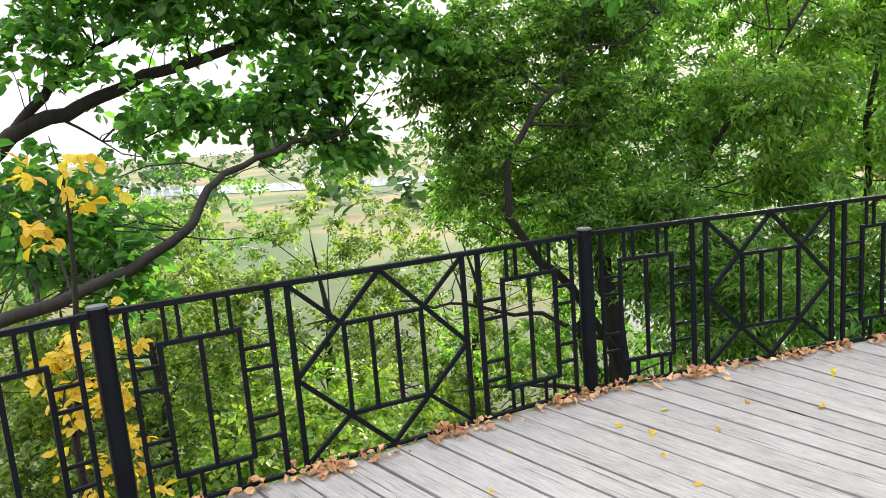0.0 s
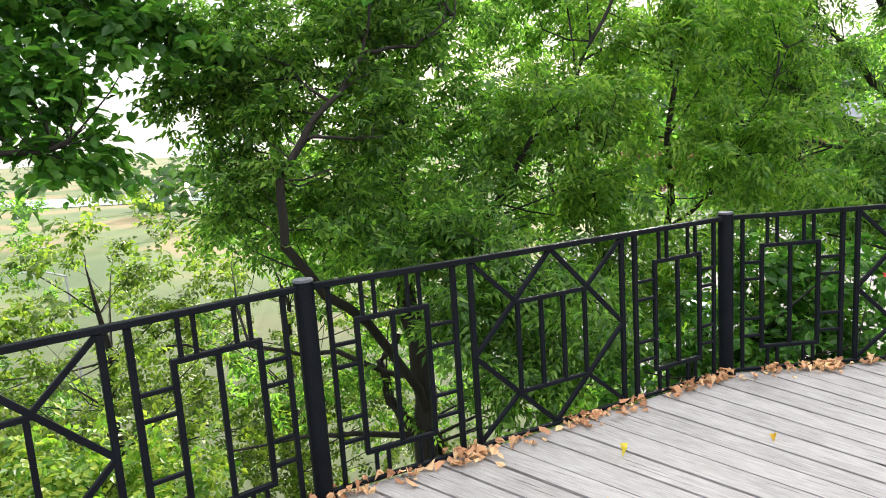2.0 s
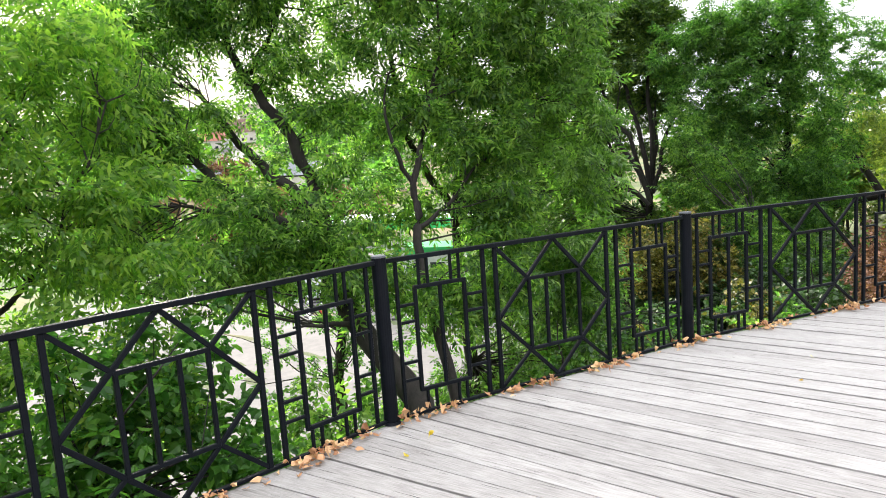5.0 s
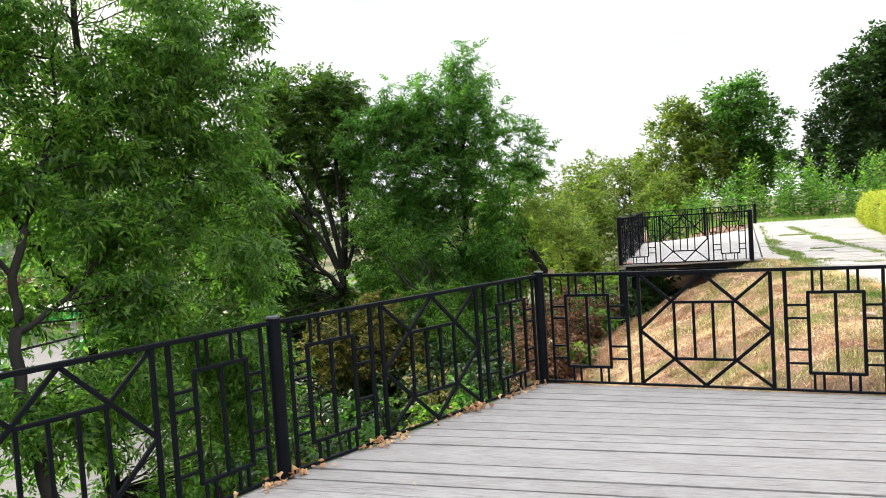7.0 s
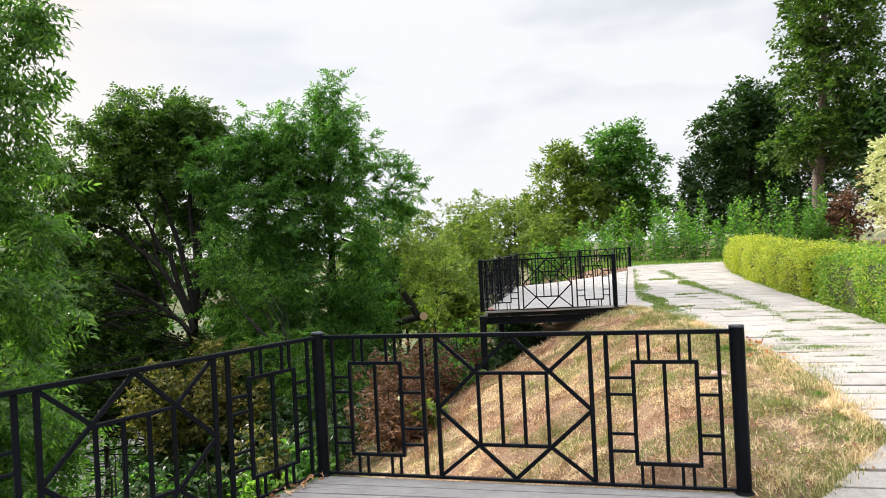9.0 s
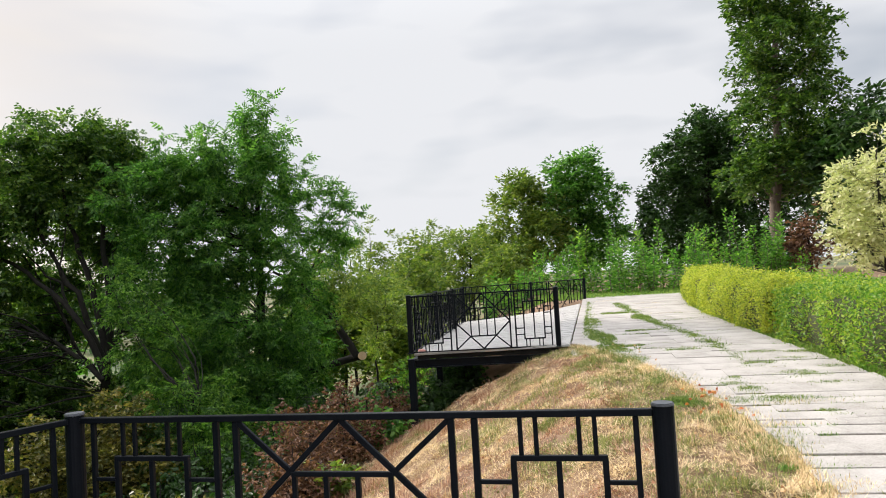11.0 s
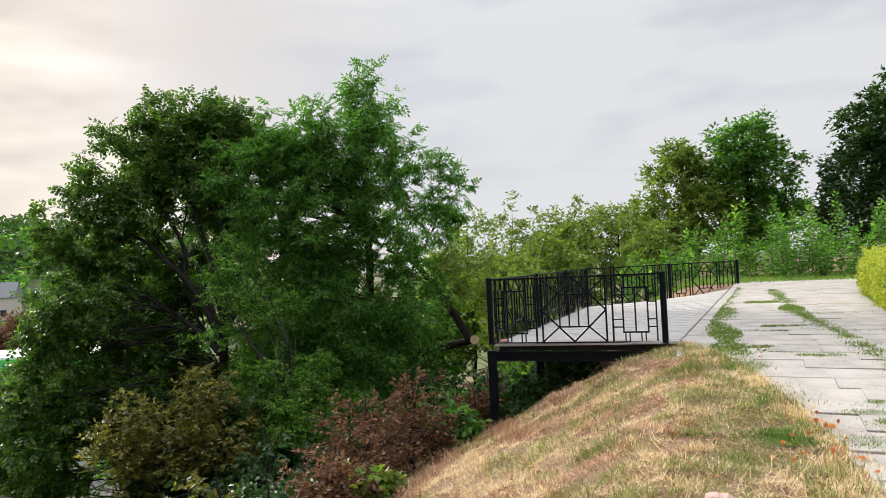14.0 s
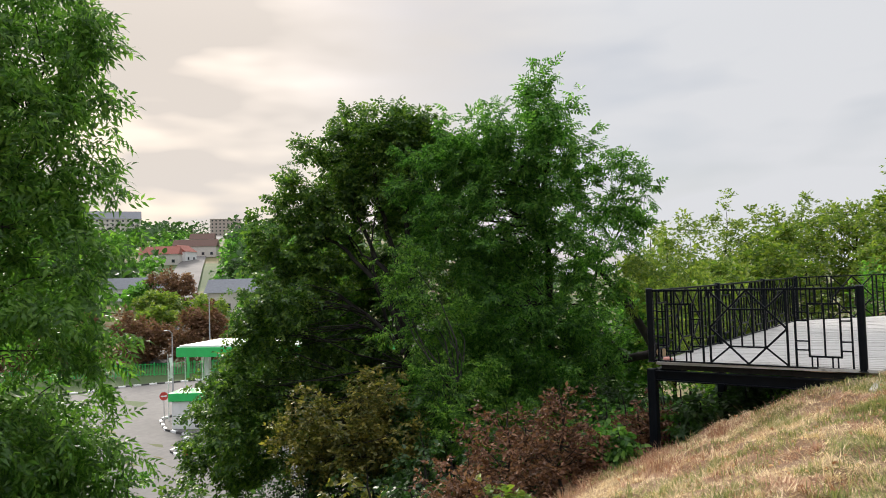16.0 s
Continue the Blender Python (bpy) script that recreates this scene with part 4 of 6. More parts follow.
for k, (bx, by, top, r, mt, lab) in enumerate([(-4.5, 15, 1.0, 3.6, L_LOW, "bright yellow-green tree lower on the slope"), (-9.5, 13, 0.2, 3.0, L_LOW, "bright yellow-green tree lower on the slope"),
                                               (-1.2, 17, 0.7, 3.4, L_LOW, "bright yellow-green tree lower on the slope"), (5.5, 17, 5.0, 3.6, L_NEAR, "green ash-leaved tree further down the slope"), (-3.2, 9.6, -1.8, 2.2, L_HEDGEG, "low light green tree close under the deck"),
                                               (-6.5, 11, 1.0, 2.6, L_LOW, "bright yellow-green tree lower on the slope"), (-9, 19, 1.6, 3.4, L_NEAR, "green ash-leaved tree further down the slope"), (9.5, 9.2, -1.6, 1.9, L_NEAR, "low green bush tree under the deck railing"), (17.5, 19, 4.6, 3.4, L_ASH, "green tree far down the slope"), (3.6, 7.6, -1.9, 1.3, L_NEAR, "low green bush tree under the deck railing")]):
    z0 = gz(bx, by)
    hh = top - z0
    tree([(bx, by, z0 - 0.2), (bx + 0.2, by, z0 + hh * 0.4), (bx, by + 0.2, z0 + hh * 0.85)], 0.12 + 0.01 * hh,
         [(bx, by, top - 0.32 * hh, r, r, 0.34 * hh), (bx + 0.5 * r, by - 0.3 * r, top - 0.6 * hh, 0.7 * r, 0.7 * r, 0.25 * hh), (bx - 0.6 * r, by, top - 0.55 * hh, 0.7 * r, 0.7 * r, 0.22 * hh)],
         "maple", 0.25, mt, 150, 24, 0.5, 40 + k, lab)

# trees beyond the slope, seen past the second deck
tree([(27.2, 12.6, -7.4), (27.0, 12.5, -3.6), (26.9, 12.4, 0.0), (27.1, 12.2, 3.1)], 0.26,
     [(26.9, 13.7, 6.3, 1.5, 1.5, 1.4), (25.9, 15.0, 5.2, 1.5, 1.5, 1.3), (25.1, 16.0, 3.3, 1.25, 1.25, 1.4), (26.3, 14.9, 3.9, 1.5, 1.5, 1.1), (27.8, 12.9, 5.2, 1.9, 1.9, 1.7), (28.9, 13.6, 3.4, 1.5, 1.5, 1.2), (25.3, 15.9, 1.0, 1.5, 1.5, 1.3), (26.4, 14.9, -0.3, 1.6, 1.5, 1.0), (28.6, 12.0, 1.0, 1.2, 1.2, 1.3), (24.9, 16.1, -0.9, 1.45, 1.45, 1.4), (24.0, 16.6, -1.9, 1.6, 1.6, 1.6), (26.1, 14.8, -1.8, 2.1, 2.1, 1.5), (27.4, 13.2, -1.6, 1.6, 1.6, 1.2), (28.6, 15.4, 1.6, 1.5, 1.5, 1.4), (26.0, 15.2, 2.2, 1.1, 1.1, 0.8), (27.2, 12.3, 6.2, 1.10, 1.10, 0.90), (26.8, 15.2, 2.3, 0.90, 0.90, 0.70), (27.6, 12.2, 4.7, 1.20, 1.20, 0.90), (23.5, 16.7, -3.3, 1.6, 1.6, 1.25), (22.7, 14.5, 0.3, 0.90, 0.90, 0.80), (22.3, 14.6, -0.9, 0.95, 0.95, 0.80), (22.0, 14.6, -2.1, 1.00, 1.00, 0.80), (23.2, 14.2, 1.4, 1.00, 1.00, 0.90)],
     "maple", 0.25, L_MAPLE, 980, 36, 0.42, 21, "large dark green maple with dense rounded crown on fanning branches", shell=0.4,
     limbs=[([(26.5, 12.2, -0.4), (26.3, 13.2, 1.7), (26.0, 14.5, 2.9), (25.8, 15.6, 3.6)], 0.100), ([(26.7, 12.3, -0.1), (26.5, 12.9, 2.0), (26.3, 13.8, 3.6), (26.2, 14.2, 5.1)], 0.100), ([(26.9, 12.4, 0.0), (26.8, 12.7, 2.2), (26.6, 13.2, 4.0), (26.5, 13.2, 5.9)], 0.110), ([(27.1, 12.4, 0.2), (27.0, 12.3, 2.1), (27.0, 12.4, 3.8), (27.0, 12.1, 5.9)], 0.120), ([(26.9, 12.3, -0.1), (26.9, 11.8, 1.8), (27.0, 11.2, 3.4), (27.0, 10.9, 5.0)], 0.090), ([(26.4, 12.2, -0.5), (26.1, 13.9, 0.9), (25.7, 15.4, 1.7)], 0.080), ([(27.3, 12.7, -0.8), (27.1, 13.5, 0.4), (26.8, 14.3, 2.4), (26.6, 15.2, 3.9)], 0.070), ([(26.4, 13.2, 1.7), (26.3, 13.3, 2.8), (26.3, 13.1, 3.8)], 0.045), ([(26.6, 13.0, 2.0), (26.4, 13.8, 2.5), (26.2, 14.7, 3.5)], 0.045)])
tree([(28.8, 8.6, -4.8), (28.4, 8.4, -1.0), (27.8, 8.1, 3.0), (27.3, 7.6, 6.2)], 0.2,
     fuller([(27.2, 7.4, 6.3, 0.95, 0.95, 1.15), (27.4, 7.7, 4.9, 1.45, 1.45, 1.4), (26.6, 9.0, 5.0, 1.03, 1.03, 1.19), (28.3, 6.1, 4.1, 0.87, 0.87, 1.19), (26.9, 9.0, 3.3, 1.59, 1.59, 1.59), (27.9, 7.3, 2.7, 1.51, 1.51, 1.43), (28.6, 5.7, 3.2, 0.56, 0.56, 0.95), (26.2, 10.1, 2.7, 1.43, 1.43, 1.59), (27.2, 8.6, 1.0, 1.90, 1.90, 1.74), (28.0, 7.0, 0.7, 1.27, 1.27, 1.43), (26.4, 9.7, -0.3, 1.74, 1.74, 1.43), (27.2, 8.2, -1.1, 1.59, 1.59, 1.27), (26.4, 9.2, -2.3, 1.59, 1.59, 1.11), (26.2, 10.9, 4.4, 1.1, 1.1, 1.3), (26.2, 9.9, 5.4, 1.00, 1.00, 1.00), (26.2, 8.9, 5.4, 1.00, 1.00, 1.10), (26.1, 10.4, 4.2, 1.10, 1.10, 1.10)], 0.98),
     "ash", 0.27, L_ASH, 700, 26, 0.36, 22, "tall green ash-leaved tree with ragged pointed top", shell=0.4,
     limbs=[([(28.6, 8.4, -1.0), (29.3, 7.4, 1.4), (29.9, 6.6, 3.4)], 0.07)])
tree([(21.6, 10.8, -6.0), (21.4, 10.6, -3.6), (21.3, 10.4, -1.8)], 0.12,
     [(20.6, 9.9, -1.4, 0.7, 0.7, 0.9), (21.8, 8.9, -0.7, 0.75, 0.75, 0.65), (21.3, 9.2, -1.6, 1.1, 1.1, 0.9), (21.9, 8.5, -1.6, 0.9, 0.9, 0.85)],
     "kite", 0.12, L_OLIVE, 330, 40, 0.2, 23, "low shrub tree turning olive and yellow-brown")
tree([(23.6, 8.2, -4.6), (23.4, 8.0, -2.6), (23.3, 7.8, -0.6)], 0.12,
     [(24.2, 9.4, 0.8, 1.1, 1.0, 1.0), (24.4, 10.2, 2.2, 0.9, 0.8, 0.9), (23.6, 8.0, -1.6, 1.9, 1.4, 1.5), (24.6, 6.8, -2.4, 1.6, 1.2, 1.0), (22.6, 8.8, -3.2, 1.4, 1.2, 1.1)],
     "ash", 0.24, L_NEAR, 190, 28, 0.42, 24, "green bush tree on the slope by the deck")
tree([(19.4, 12.6, -6.9), (19.3, 12.4, -5.0), (19.2, 12.2, -3.4)], 0.12,
     [(19.2, 12.4, -4.0, 1.7, 1.5, 1.3), (20.6, 11.8, -4.8, 1.5, 1.2, 1.0)],
     "maple", 0.26, L_MAPLE, 90, 28, 0.45, 25, "low dark green bush tree on the slope")
tree([(31.2, 5.6, -2.8), (31.0, 5.4, -1.4), (30.6, 5.2, -0.2), (30.2, 5.1, 1.0)], 0.05,
     [(29.0, 5.4, 1.4, 1.2, 1.0, 1.0), (30.5, 4.8, 0.6, 1.4, 0.9, 0.9)],
     "ash", 0.2, L_MID, 60, 24, 0.4, 26, "slender small tree with yellow-green leaves by the deck")

tree([(22.0, 9.6, -5.4), (21.9, 9.4, -4.2), (21.8, 9.3, -3.0)], 0.1,
     [(21.2, 9.4, -3.0, 1.3, 1.1, 1.0), (22.3, 8.4, -2.7, 1.3, 1.2, 1.0), (20.3, 9.9, -3.1, 1.0, 0.9, 0.8), (22.8, 8.2, -1.4, 0.9, 0.9, 0.8)],
     "maple", 0.19, L_DARK, 150, 28, 0.34, 27, "dark green shrub crowding under the olive one", name="shrub", category="shrub")

# cut trunk lying on the slope
log_root = new("fallen_trunk")
rng0 = np.random.default_rng(5)
line = np.array([(29.14, 5.42, -0.46), (29.4, 5.62, -0.5), (29.45, 6.3, -0.66), (29.45, 7.5, -0.95), (29.48, 8.5, -1.6), (29.3, 9.6, -2.8)])
lv, lf = tube(line, np.linspace(0.12, 0.10, 6), 12)
part_np("trunk", lv, lf, BARK, log_root, smooth=True)
line = np.array([(29.3, 5.62, -0.5), (29.32, 5.85, -0.1), (29.4, 6.25, 0.5), (29.5, 6.8, 1.2), (29.64, 7.4, 1.85), (29.6, 8.3, 2.3)])
lv, lf = tube(line, np.array([0.12, 0.12, 0.11, 0.10, 0.08, 0.04]), 10)
part_np("limb", lv, lf, BARK, log_root, smooth=True)
for a_, b_ in (((29.4, 6.6, -0.75), (29.5, 7.6, 0.35)), ((29.45, 7.1, -0.85), (29.6, 8.5, -0.1)), ((29.3, 6.2, 0.75), (29.3, 6.2, 1.6)), ((29.5, 6.9, 1.4), (29.4, 7.9, 1.25))):
    lv, lf = tube(bend(a_, b_, rng0, 0.12, 6), np.linspace(0.03, 0.008, 6), 6)
    part_np("twig", lv, lf, BARK, log_root, smooth=True)
bm = bmesh.new()
face_dir = Vector((-0.88, -0.45, 0.12)).normalized()
bmesh.ops.create_cone(bm, segments=16, radius1=0.132, radius2=0.13, depth=0.05, cap_ends=True, matrix=Matrix.Translation((29.12, 5.41, -0.455)) @ face_dir.to_track_quat("Z", "Y").to_matrix().to_4x4())
part("cut_end", bm, CUT, log_root, "pale freshly sawn end")
tagged(log_root, "sawn tree trunk lying on the slope with pale cut end", "tree trunk")

# far trees along the path
def round_tree(x, y, top, r, low, leaf, size, mat, clumps, per, spread, seed, label, r0=0.25, bark=None, name="tree"):
    z0 = gz(x, y)
    mid = (top + low) / 2
    hz = (top - low) / 2
    rg = np.random.default_rng(seed + 500)
    blobs = [(x, y, mid, 0.72 * r, 0.72 * r, hz)]
    for k in range(5):
        a = rg.uniform(0, 6.28)
        blobs.append((x + 0.55 * r * math.cos(a), y + 0.55 * r * math.sin(a), mid + rg.uniform(-0.6, 0.45) * hz, 0.5 * r, 0.5 * r, 0.42 * hz))
    return tree([(x, y, z0 - 0.2), (x + 0.1, y, (z0 + low) / 2 + 0.3), (x, y + 0.1, mid), (x, y, top - 0.2 * hz)], r0, blobs, leaf, size * 1.1, mat, clumps, int(per * 0.74), spread * 0.9, seed, label, bark, name)


tree([(55.8, -0.4, -0.5), (55.8, -0.2, 2.4), (55.6, 0.3, 6.0), (55.5, 0.4, 8.4)], 0.3,
     [(55.5, 0.5, 6.5, 2.0, 2.0, 1.9), (55.5, 0.4, 8.0, 1.1, 1.1, 1.0), (54.9, -1.2, 4.4, 2.0, 1.8, 1.7), (55.4, 2.2, 4.3, 1.9, 1.8, 1.7), (55.0, 0.6, 3.0, 2.6, 1.8, 1.4), (55.6, -1.5, 6.2, 1.5, 1.6, 1.5)],
     "kite", 0.28, L_MID, 300, 60, 0.56, 31, "round yellow-green tree at the end of the path", shell=0.6)
tree([(56.4, -3.4, -0.5), (56.3, -3.3, 3.0), (56.0, -3.3, 7.0), (56.0, -3.3, 10.0)], 0.3,
     [(56.0, -3.3, 8.4, 2.0, 2.0, 1.8), (56.2, -4.6, 6.6, 2.0, 1.9, 1.7), (56.0, -2.4, 6.0, 2.0, 1.9, 1.8), (56.3, -4.3, 3.6, 2.2, 1.9, 1.6), (57.4, -5.6, 4.2, 1.6, 1.6, 1.3), (56.0, -2.4, 3.4, 2.2, 1.9, 1.4)],
     "kite", 0.28, L_ASH, 340, 60, 0.56, 32, "round green tree at the end of the path", shell=0.6)
tree([(56.4, -12.0, -0.5), (56.3, -12.0, 3.0), (56.2, -12.0, 8.0), (56.0, -11.8, 11.0)], 0.36,
     [(56.0, -11.5, 7.7, 2.6, 2.6, 2.6), (55.7, -9.0, 5.9, 1.9, 1.8, 1.8), (54.8, -8.2, 3.4, 1.9, 1.8, 1.9), (55.9, -11.5, 10.3, 2.0, 2.0, 1.6), (57.3, -13.9, 8.4, 2.4, 2.3, 2.4), (55.0, -10.5, 3.6, 2.3, 2.0, 2.0), (57.4, -13.6, 3.8, 2.6, 2.3, 2.2), (55.4, -9.6, 8.4, 1.8, 1.7, 1.7), (56.6, -13.0, 10.4, 1.8, 1.7, 1.5)],
     "kite", 0.30, L_DARK, 620, 60, 0.56, 33, "dark dense round tree behind the hedge", shell=0.55)
round_tree(60.0, -16.0, 11.0, 5.4, 0.6, "kite", 0.36, L_DARK, 300, 54, 0.8, 38, "dark dense round tree behind the hedge")
tree([(47.3, -12.98, 0.2), (47.3, -13.0, 3.2), (47.2, -13.5, 9.0), (47.0, -13.8, 14.0), (46.9, -14.0, 21.0)], 0.36,
     [(47.2, -13.3, 6.9, 2.4, 2.2, 1.5), (45.9, -10.8, 5.8, 0.9, 1.0, 0.8), (46.4, -11.6, 6.6, 1.2, 1.2, 1.4), (47.5, -15.3, 7.4, 1.9, 1.8, 1.6), (47.1, -13.8, 9.0, 2.6, 2.4, 2.2), (46.9, -12.6, 11.0, 1.6, 1.6, 1.9), (47.9, -15.8, 10.0, 1.8, 1.7, 2.0), (47.0, -13.8, 13.2, 2.8, 2.7, 2.2), (47.0, -14.2, 16.6, 2.8, 2.7, 2.2), (46.8, -13.8, 19.6, 2.6, 2.5, 2.0), (46.8, -13.8, 22.0, 2.0, 2.0, 1.8), (46.6, -12.2, 14.8, 1.5, 1.4, 1.5), (47.4, -15.8, 13.4, 1.6, 1.5, 1.8), (48.4, -16.4, 7.2, 1.6, 1.5, 1.5)],
     "kite", 0.26, L_MAPLE, 860, 62, 0.48, 34, "tall leafy green tree with bare brown trunk behind the hedge", bark=BARK_PALE, shell=0.6)
round_tree(46.0, -17.5, 10.5, 4.0, 2.0, "kite", 0.36, L_DARK, 280, 50, 0.8, 35, "tall dark tree behind the hedge", 0.36, BARK_PALE)
round_tree(32.95, -11.7, 5.9, 1.9, 1.2, "kite", 0.16, L_CREAM, 170, 60, 0.42, 36, "variegated cream-leaved small tree behind the hedge", 0.12)
round_tree(39.0, -11.6, 3.9, 1.1, 1.2, "kite", 0.16, L_RUST, 80, 40, 0.4, 37, "dark reddish-brown shrub behind the hedge", 0.08, name="shrub")
for k, (mx, my, mt_, mr) in enumerate([(49, 13.5, 5.2, 3.0), (51, 10.0, 6.0, 3.0), (52, 6.4, 5.9, 2.8), (50, 3.6, 5.0, 2.6), (42, 9.0, 4.0, 2.6), (40, 5.6, 3.3, 2.2), (45, 6.0, 4.4, 2.4), (38, 8.5, 3.4, 2.4), (36.5, 6.4, 2.0, 2.0), (33.5, 5.6, 1.4, 1.6), (46, 1.6, 3.4, 2.0), (58, 2.0, 5.6, 3.0)]):
    round_tree(mx, my, mt_, mr, gz(mx, my) + 0.6, "kite", 0.19, L_MID, 190, 76, 0.5, 60 + k, "yellow-green thicket tree beyond the second deck", 0.1)

for k, (mx, my, mt_, mr) in enumerate([(32.0, 9.0, 0.5, 2.0), (34.5, 12.0, 1.0, 2.4), (31.0, 12.5, -0.2, 2.4), (36.0, 9.5, 1.2, 2.2), (33.0, 16.0, 0.4, 2.8), (30.0, 17.0, -0.6, 2.8)]):
    round_tree(mx, my, mt_, mr, gz(mx, my) + 0.3, "kite", 0.22, L_ASH if k % 2 else L_DARK, 150, 50, 0.5, 80 + k, "dense green bush tree on the slope past the second deck", 0.1)

round_tree(30.4, 11.6, 3.4, 2.0, -3.0, "kite", 0.24, L_ASH, 200, 60, 0.5, 95, "dark green bush tree between the two large trees", 0.12)
round_tree(28.0, 16.6, 2.6, 2.2, -3.5, "kite", 0.24, L_ASH, 200, 60, 0.5, 96, "dark green bush tree between the two large trees", 0.12)

# ---- planting along the path ----
def leaf_box(name, line, width, height, mat, core_mat, n, size, seed, label):
    """A clipped hedge along a line of ground points."""
    rng = np.random.default_rng(seed)
    root = new(name)
    line = np.asarray(line, float)
    seg = np.linalg.norm(np.diff(line, axis=0), axis=1)
    cum = np.concatenate([[0], np.cumsum(seg)])
    at = lambda s: np.stack([np.interp(s, cum, line[:, 0]), np.interp(s, cum, line[:, 1])], -1)
    side = lambda s: (lambda d: np.stack([-d[:, 1], d[:, 0]], -1) / np.linalg.norm(d, axis=1)[:, None])(at(s + 0.05) - at(s - 0.05))
    s = rng.uniform(0, cum[-1], n)
    a = rng.uniform(0, 1, n)
    per = 2 * height + width
    k = a * per
    off = np.where(k < height, width / 2, np.where(k < height + width, width / 2 - (k - height), -width / 2))
    up = np.where(k < height, k, np.where(k < height + width, height, height - (k - height - width)))
    lump = 0.09 * np.sin(s * 2.3 + up * 3) + 0.07 * np.sin(s * 5.1 + off * 4) + 0.05 * rng.normal(size=n)
    round_off = 0.16 * np.clip((up / height - 0.75) * 4, 0, 1) * np.sign(off) * (np.abs(off) / (width / 2)) ** 4
    off = off + np.sign(off) * lump * (np.abs(off) > width * 0.45) - round_off
    up = up + lump * (up > height * 0.95) + 0.04 * rng.normal(size=n)
    xy = at(np.clip(s, 0.06, cum[-1] - 0.06)) + side(np.clip(s, 0.06, cum[-1] - 0.06)) * off[:, None]
    z = path_z(xy[:, 0]) + np.maximum(up, 0.02)
    ends = rng.choice(n, n // 14, replace=False)
    e_s = np.where(rng.uniform(size=len(ends)) < 0.5, 0.06, cum[-1] - 0.06)
    e_o = rng.uniform(-0.5, 0.5, len(ends)) * width
    xy[ends] = at(e_s) + side(e_s) * e_o[:, None] + rng.normal(size=(len(ends), 2)) * 0.05
    z[ends] = path_z(xy[ends, 0]) + rng.uniform(0.02, 1, len(ends)) * height
    leaves_mesh("leaves", np.column_stack([xy, z]), size, "kite", mat, rng, root, 0.1)
    # inner shell whose dark colour stands for the shade deep between the leaves
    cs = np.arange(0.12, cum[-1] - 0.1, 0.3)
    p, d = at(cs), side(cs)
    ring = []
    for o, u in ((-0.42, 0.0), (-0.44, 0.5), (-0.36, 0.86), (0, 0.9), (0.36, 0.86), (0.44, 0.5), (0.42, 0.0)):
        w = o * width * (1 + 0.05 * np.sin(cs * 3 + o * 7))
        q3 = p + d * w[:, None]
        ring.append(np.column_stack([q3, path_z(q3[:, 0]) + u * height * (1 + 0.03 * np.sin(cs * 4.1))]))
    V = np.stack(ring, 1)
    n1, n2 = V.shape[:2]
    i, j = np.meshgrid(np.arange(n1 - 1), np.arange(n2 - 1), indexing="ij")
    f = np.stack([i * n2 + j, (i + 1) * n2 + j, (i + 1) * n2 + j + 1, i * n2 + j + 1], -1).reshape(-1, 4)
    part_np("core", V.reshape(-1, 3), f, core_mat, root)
    return tagged(root, label, "hedge", "clipped hedges beside the path")


# shade inside the hedges, given as a dark green colour
CORE = surface("hedge_inner_shade", [(0.3, (0.02, 0.03, 0.01)), (0.7, (0.06, 0.07, 0.02))], 9, 0.95, 0.6, fine=60)
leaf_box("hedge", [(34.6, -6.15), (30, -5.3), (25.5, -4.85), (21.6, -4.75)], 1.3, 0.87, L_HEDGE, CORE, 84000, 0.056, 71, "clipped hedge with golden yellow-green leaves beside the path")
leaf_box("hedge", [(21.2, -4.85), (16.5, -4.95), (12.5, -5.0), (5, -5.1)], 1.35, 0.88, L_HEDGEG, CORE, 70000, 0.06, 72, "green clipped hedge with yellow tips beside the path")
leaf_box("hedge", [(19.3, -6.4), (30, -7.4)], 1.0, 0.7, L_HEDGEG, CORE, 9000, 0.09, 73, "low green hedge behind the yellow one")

def tall_weed(x, y, h, mat, seed):
    """Upright stems with whorls of pointed leaves, shorter towards the tip."""
    rg = np.random.default_rng(seed)
    root = new("weed_plant")
    z0 = gz(x, y)
    root.location = (x, y, z0)
    stems, places, ways = [], [], []
    for k in range(int(rg.integers(2, 5))):
        foot = np.array([rg.normal() * 0.16, rg.normal() * 0.16, -0.05])
        tip = foot + np.array([rg.normal() * 0.22, rg.normal() * 0.22, h * rg.uniform(0.6, 1.0)])
        curve = bend(foot, tip, rg, 0.03, 6)
        stems.append(tube(curve, np.linspace(0.016, 0.004, 6), 5))
        m = int(54 * h / 2.6)
        u = np.linspace(0.12, 1.0, m)
        at = np.stack([np.interp(u, np.linspace(0, 1, 6), curve[:, i]) for i in range(3)], -1)
        a = np.arange(m) * 2.4 + rg.uniform(0, 6)
        up = -0.15 + 1.1 * u ** 3
        w = np.column_stack([np.cos(a), np.sin(a), up + rg.normal(size=m) * 0.2])
        for r in (0.05, 0.13):
            near = u < 0.85 if r > 0.1 else u < 2
            places.append((at + w * r * (1.15 - 0.7 * u)[:, None])[near])
            ways.append(w[near])
    v, f = join(stems)
    part_np("stem", v, f, BARK_PALE, root, smooth=True)
    leaves_mesh("leaves", np.concatenate(places), 0.18, "kite", mat, rg, root, 0.3, ways=np.concatenate(ways))
    return tagged(root, "tall bright green leafy weed at the end of the path", "plant", "tall weeds at the end of the path")


rng = np.random.default_rng(80)
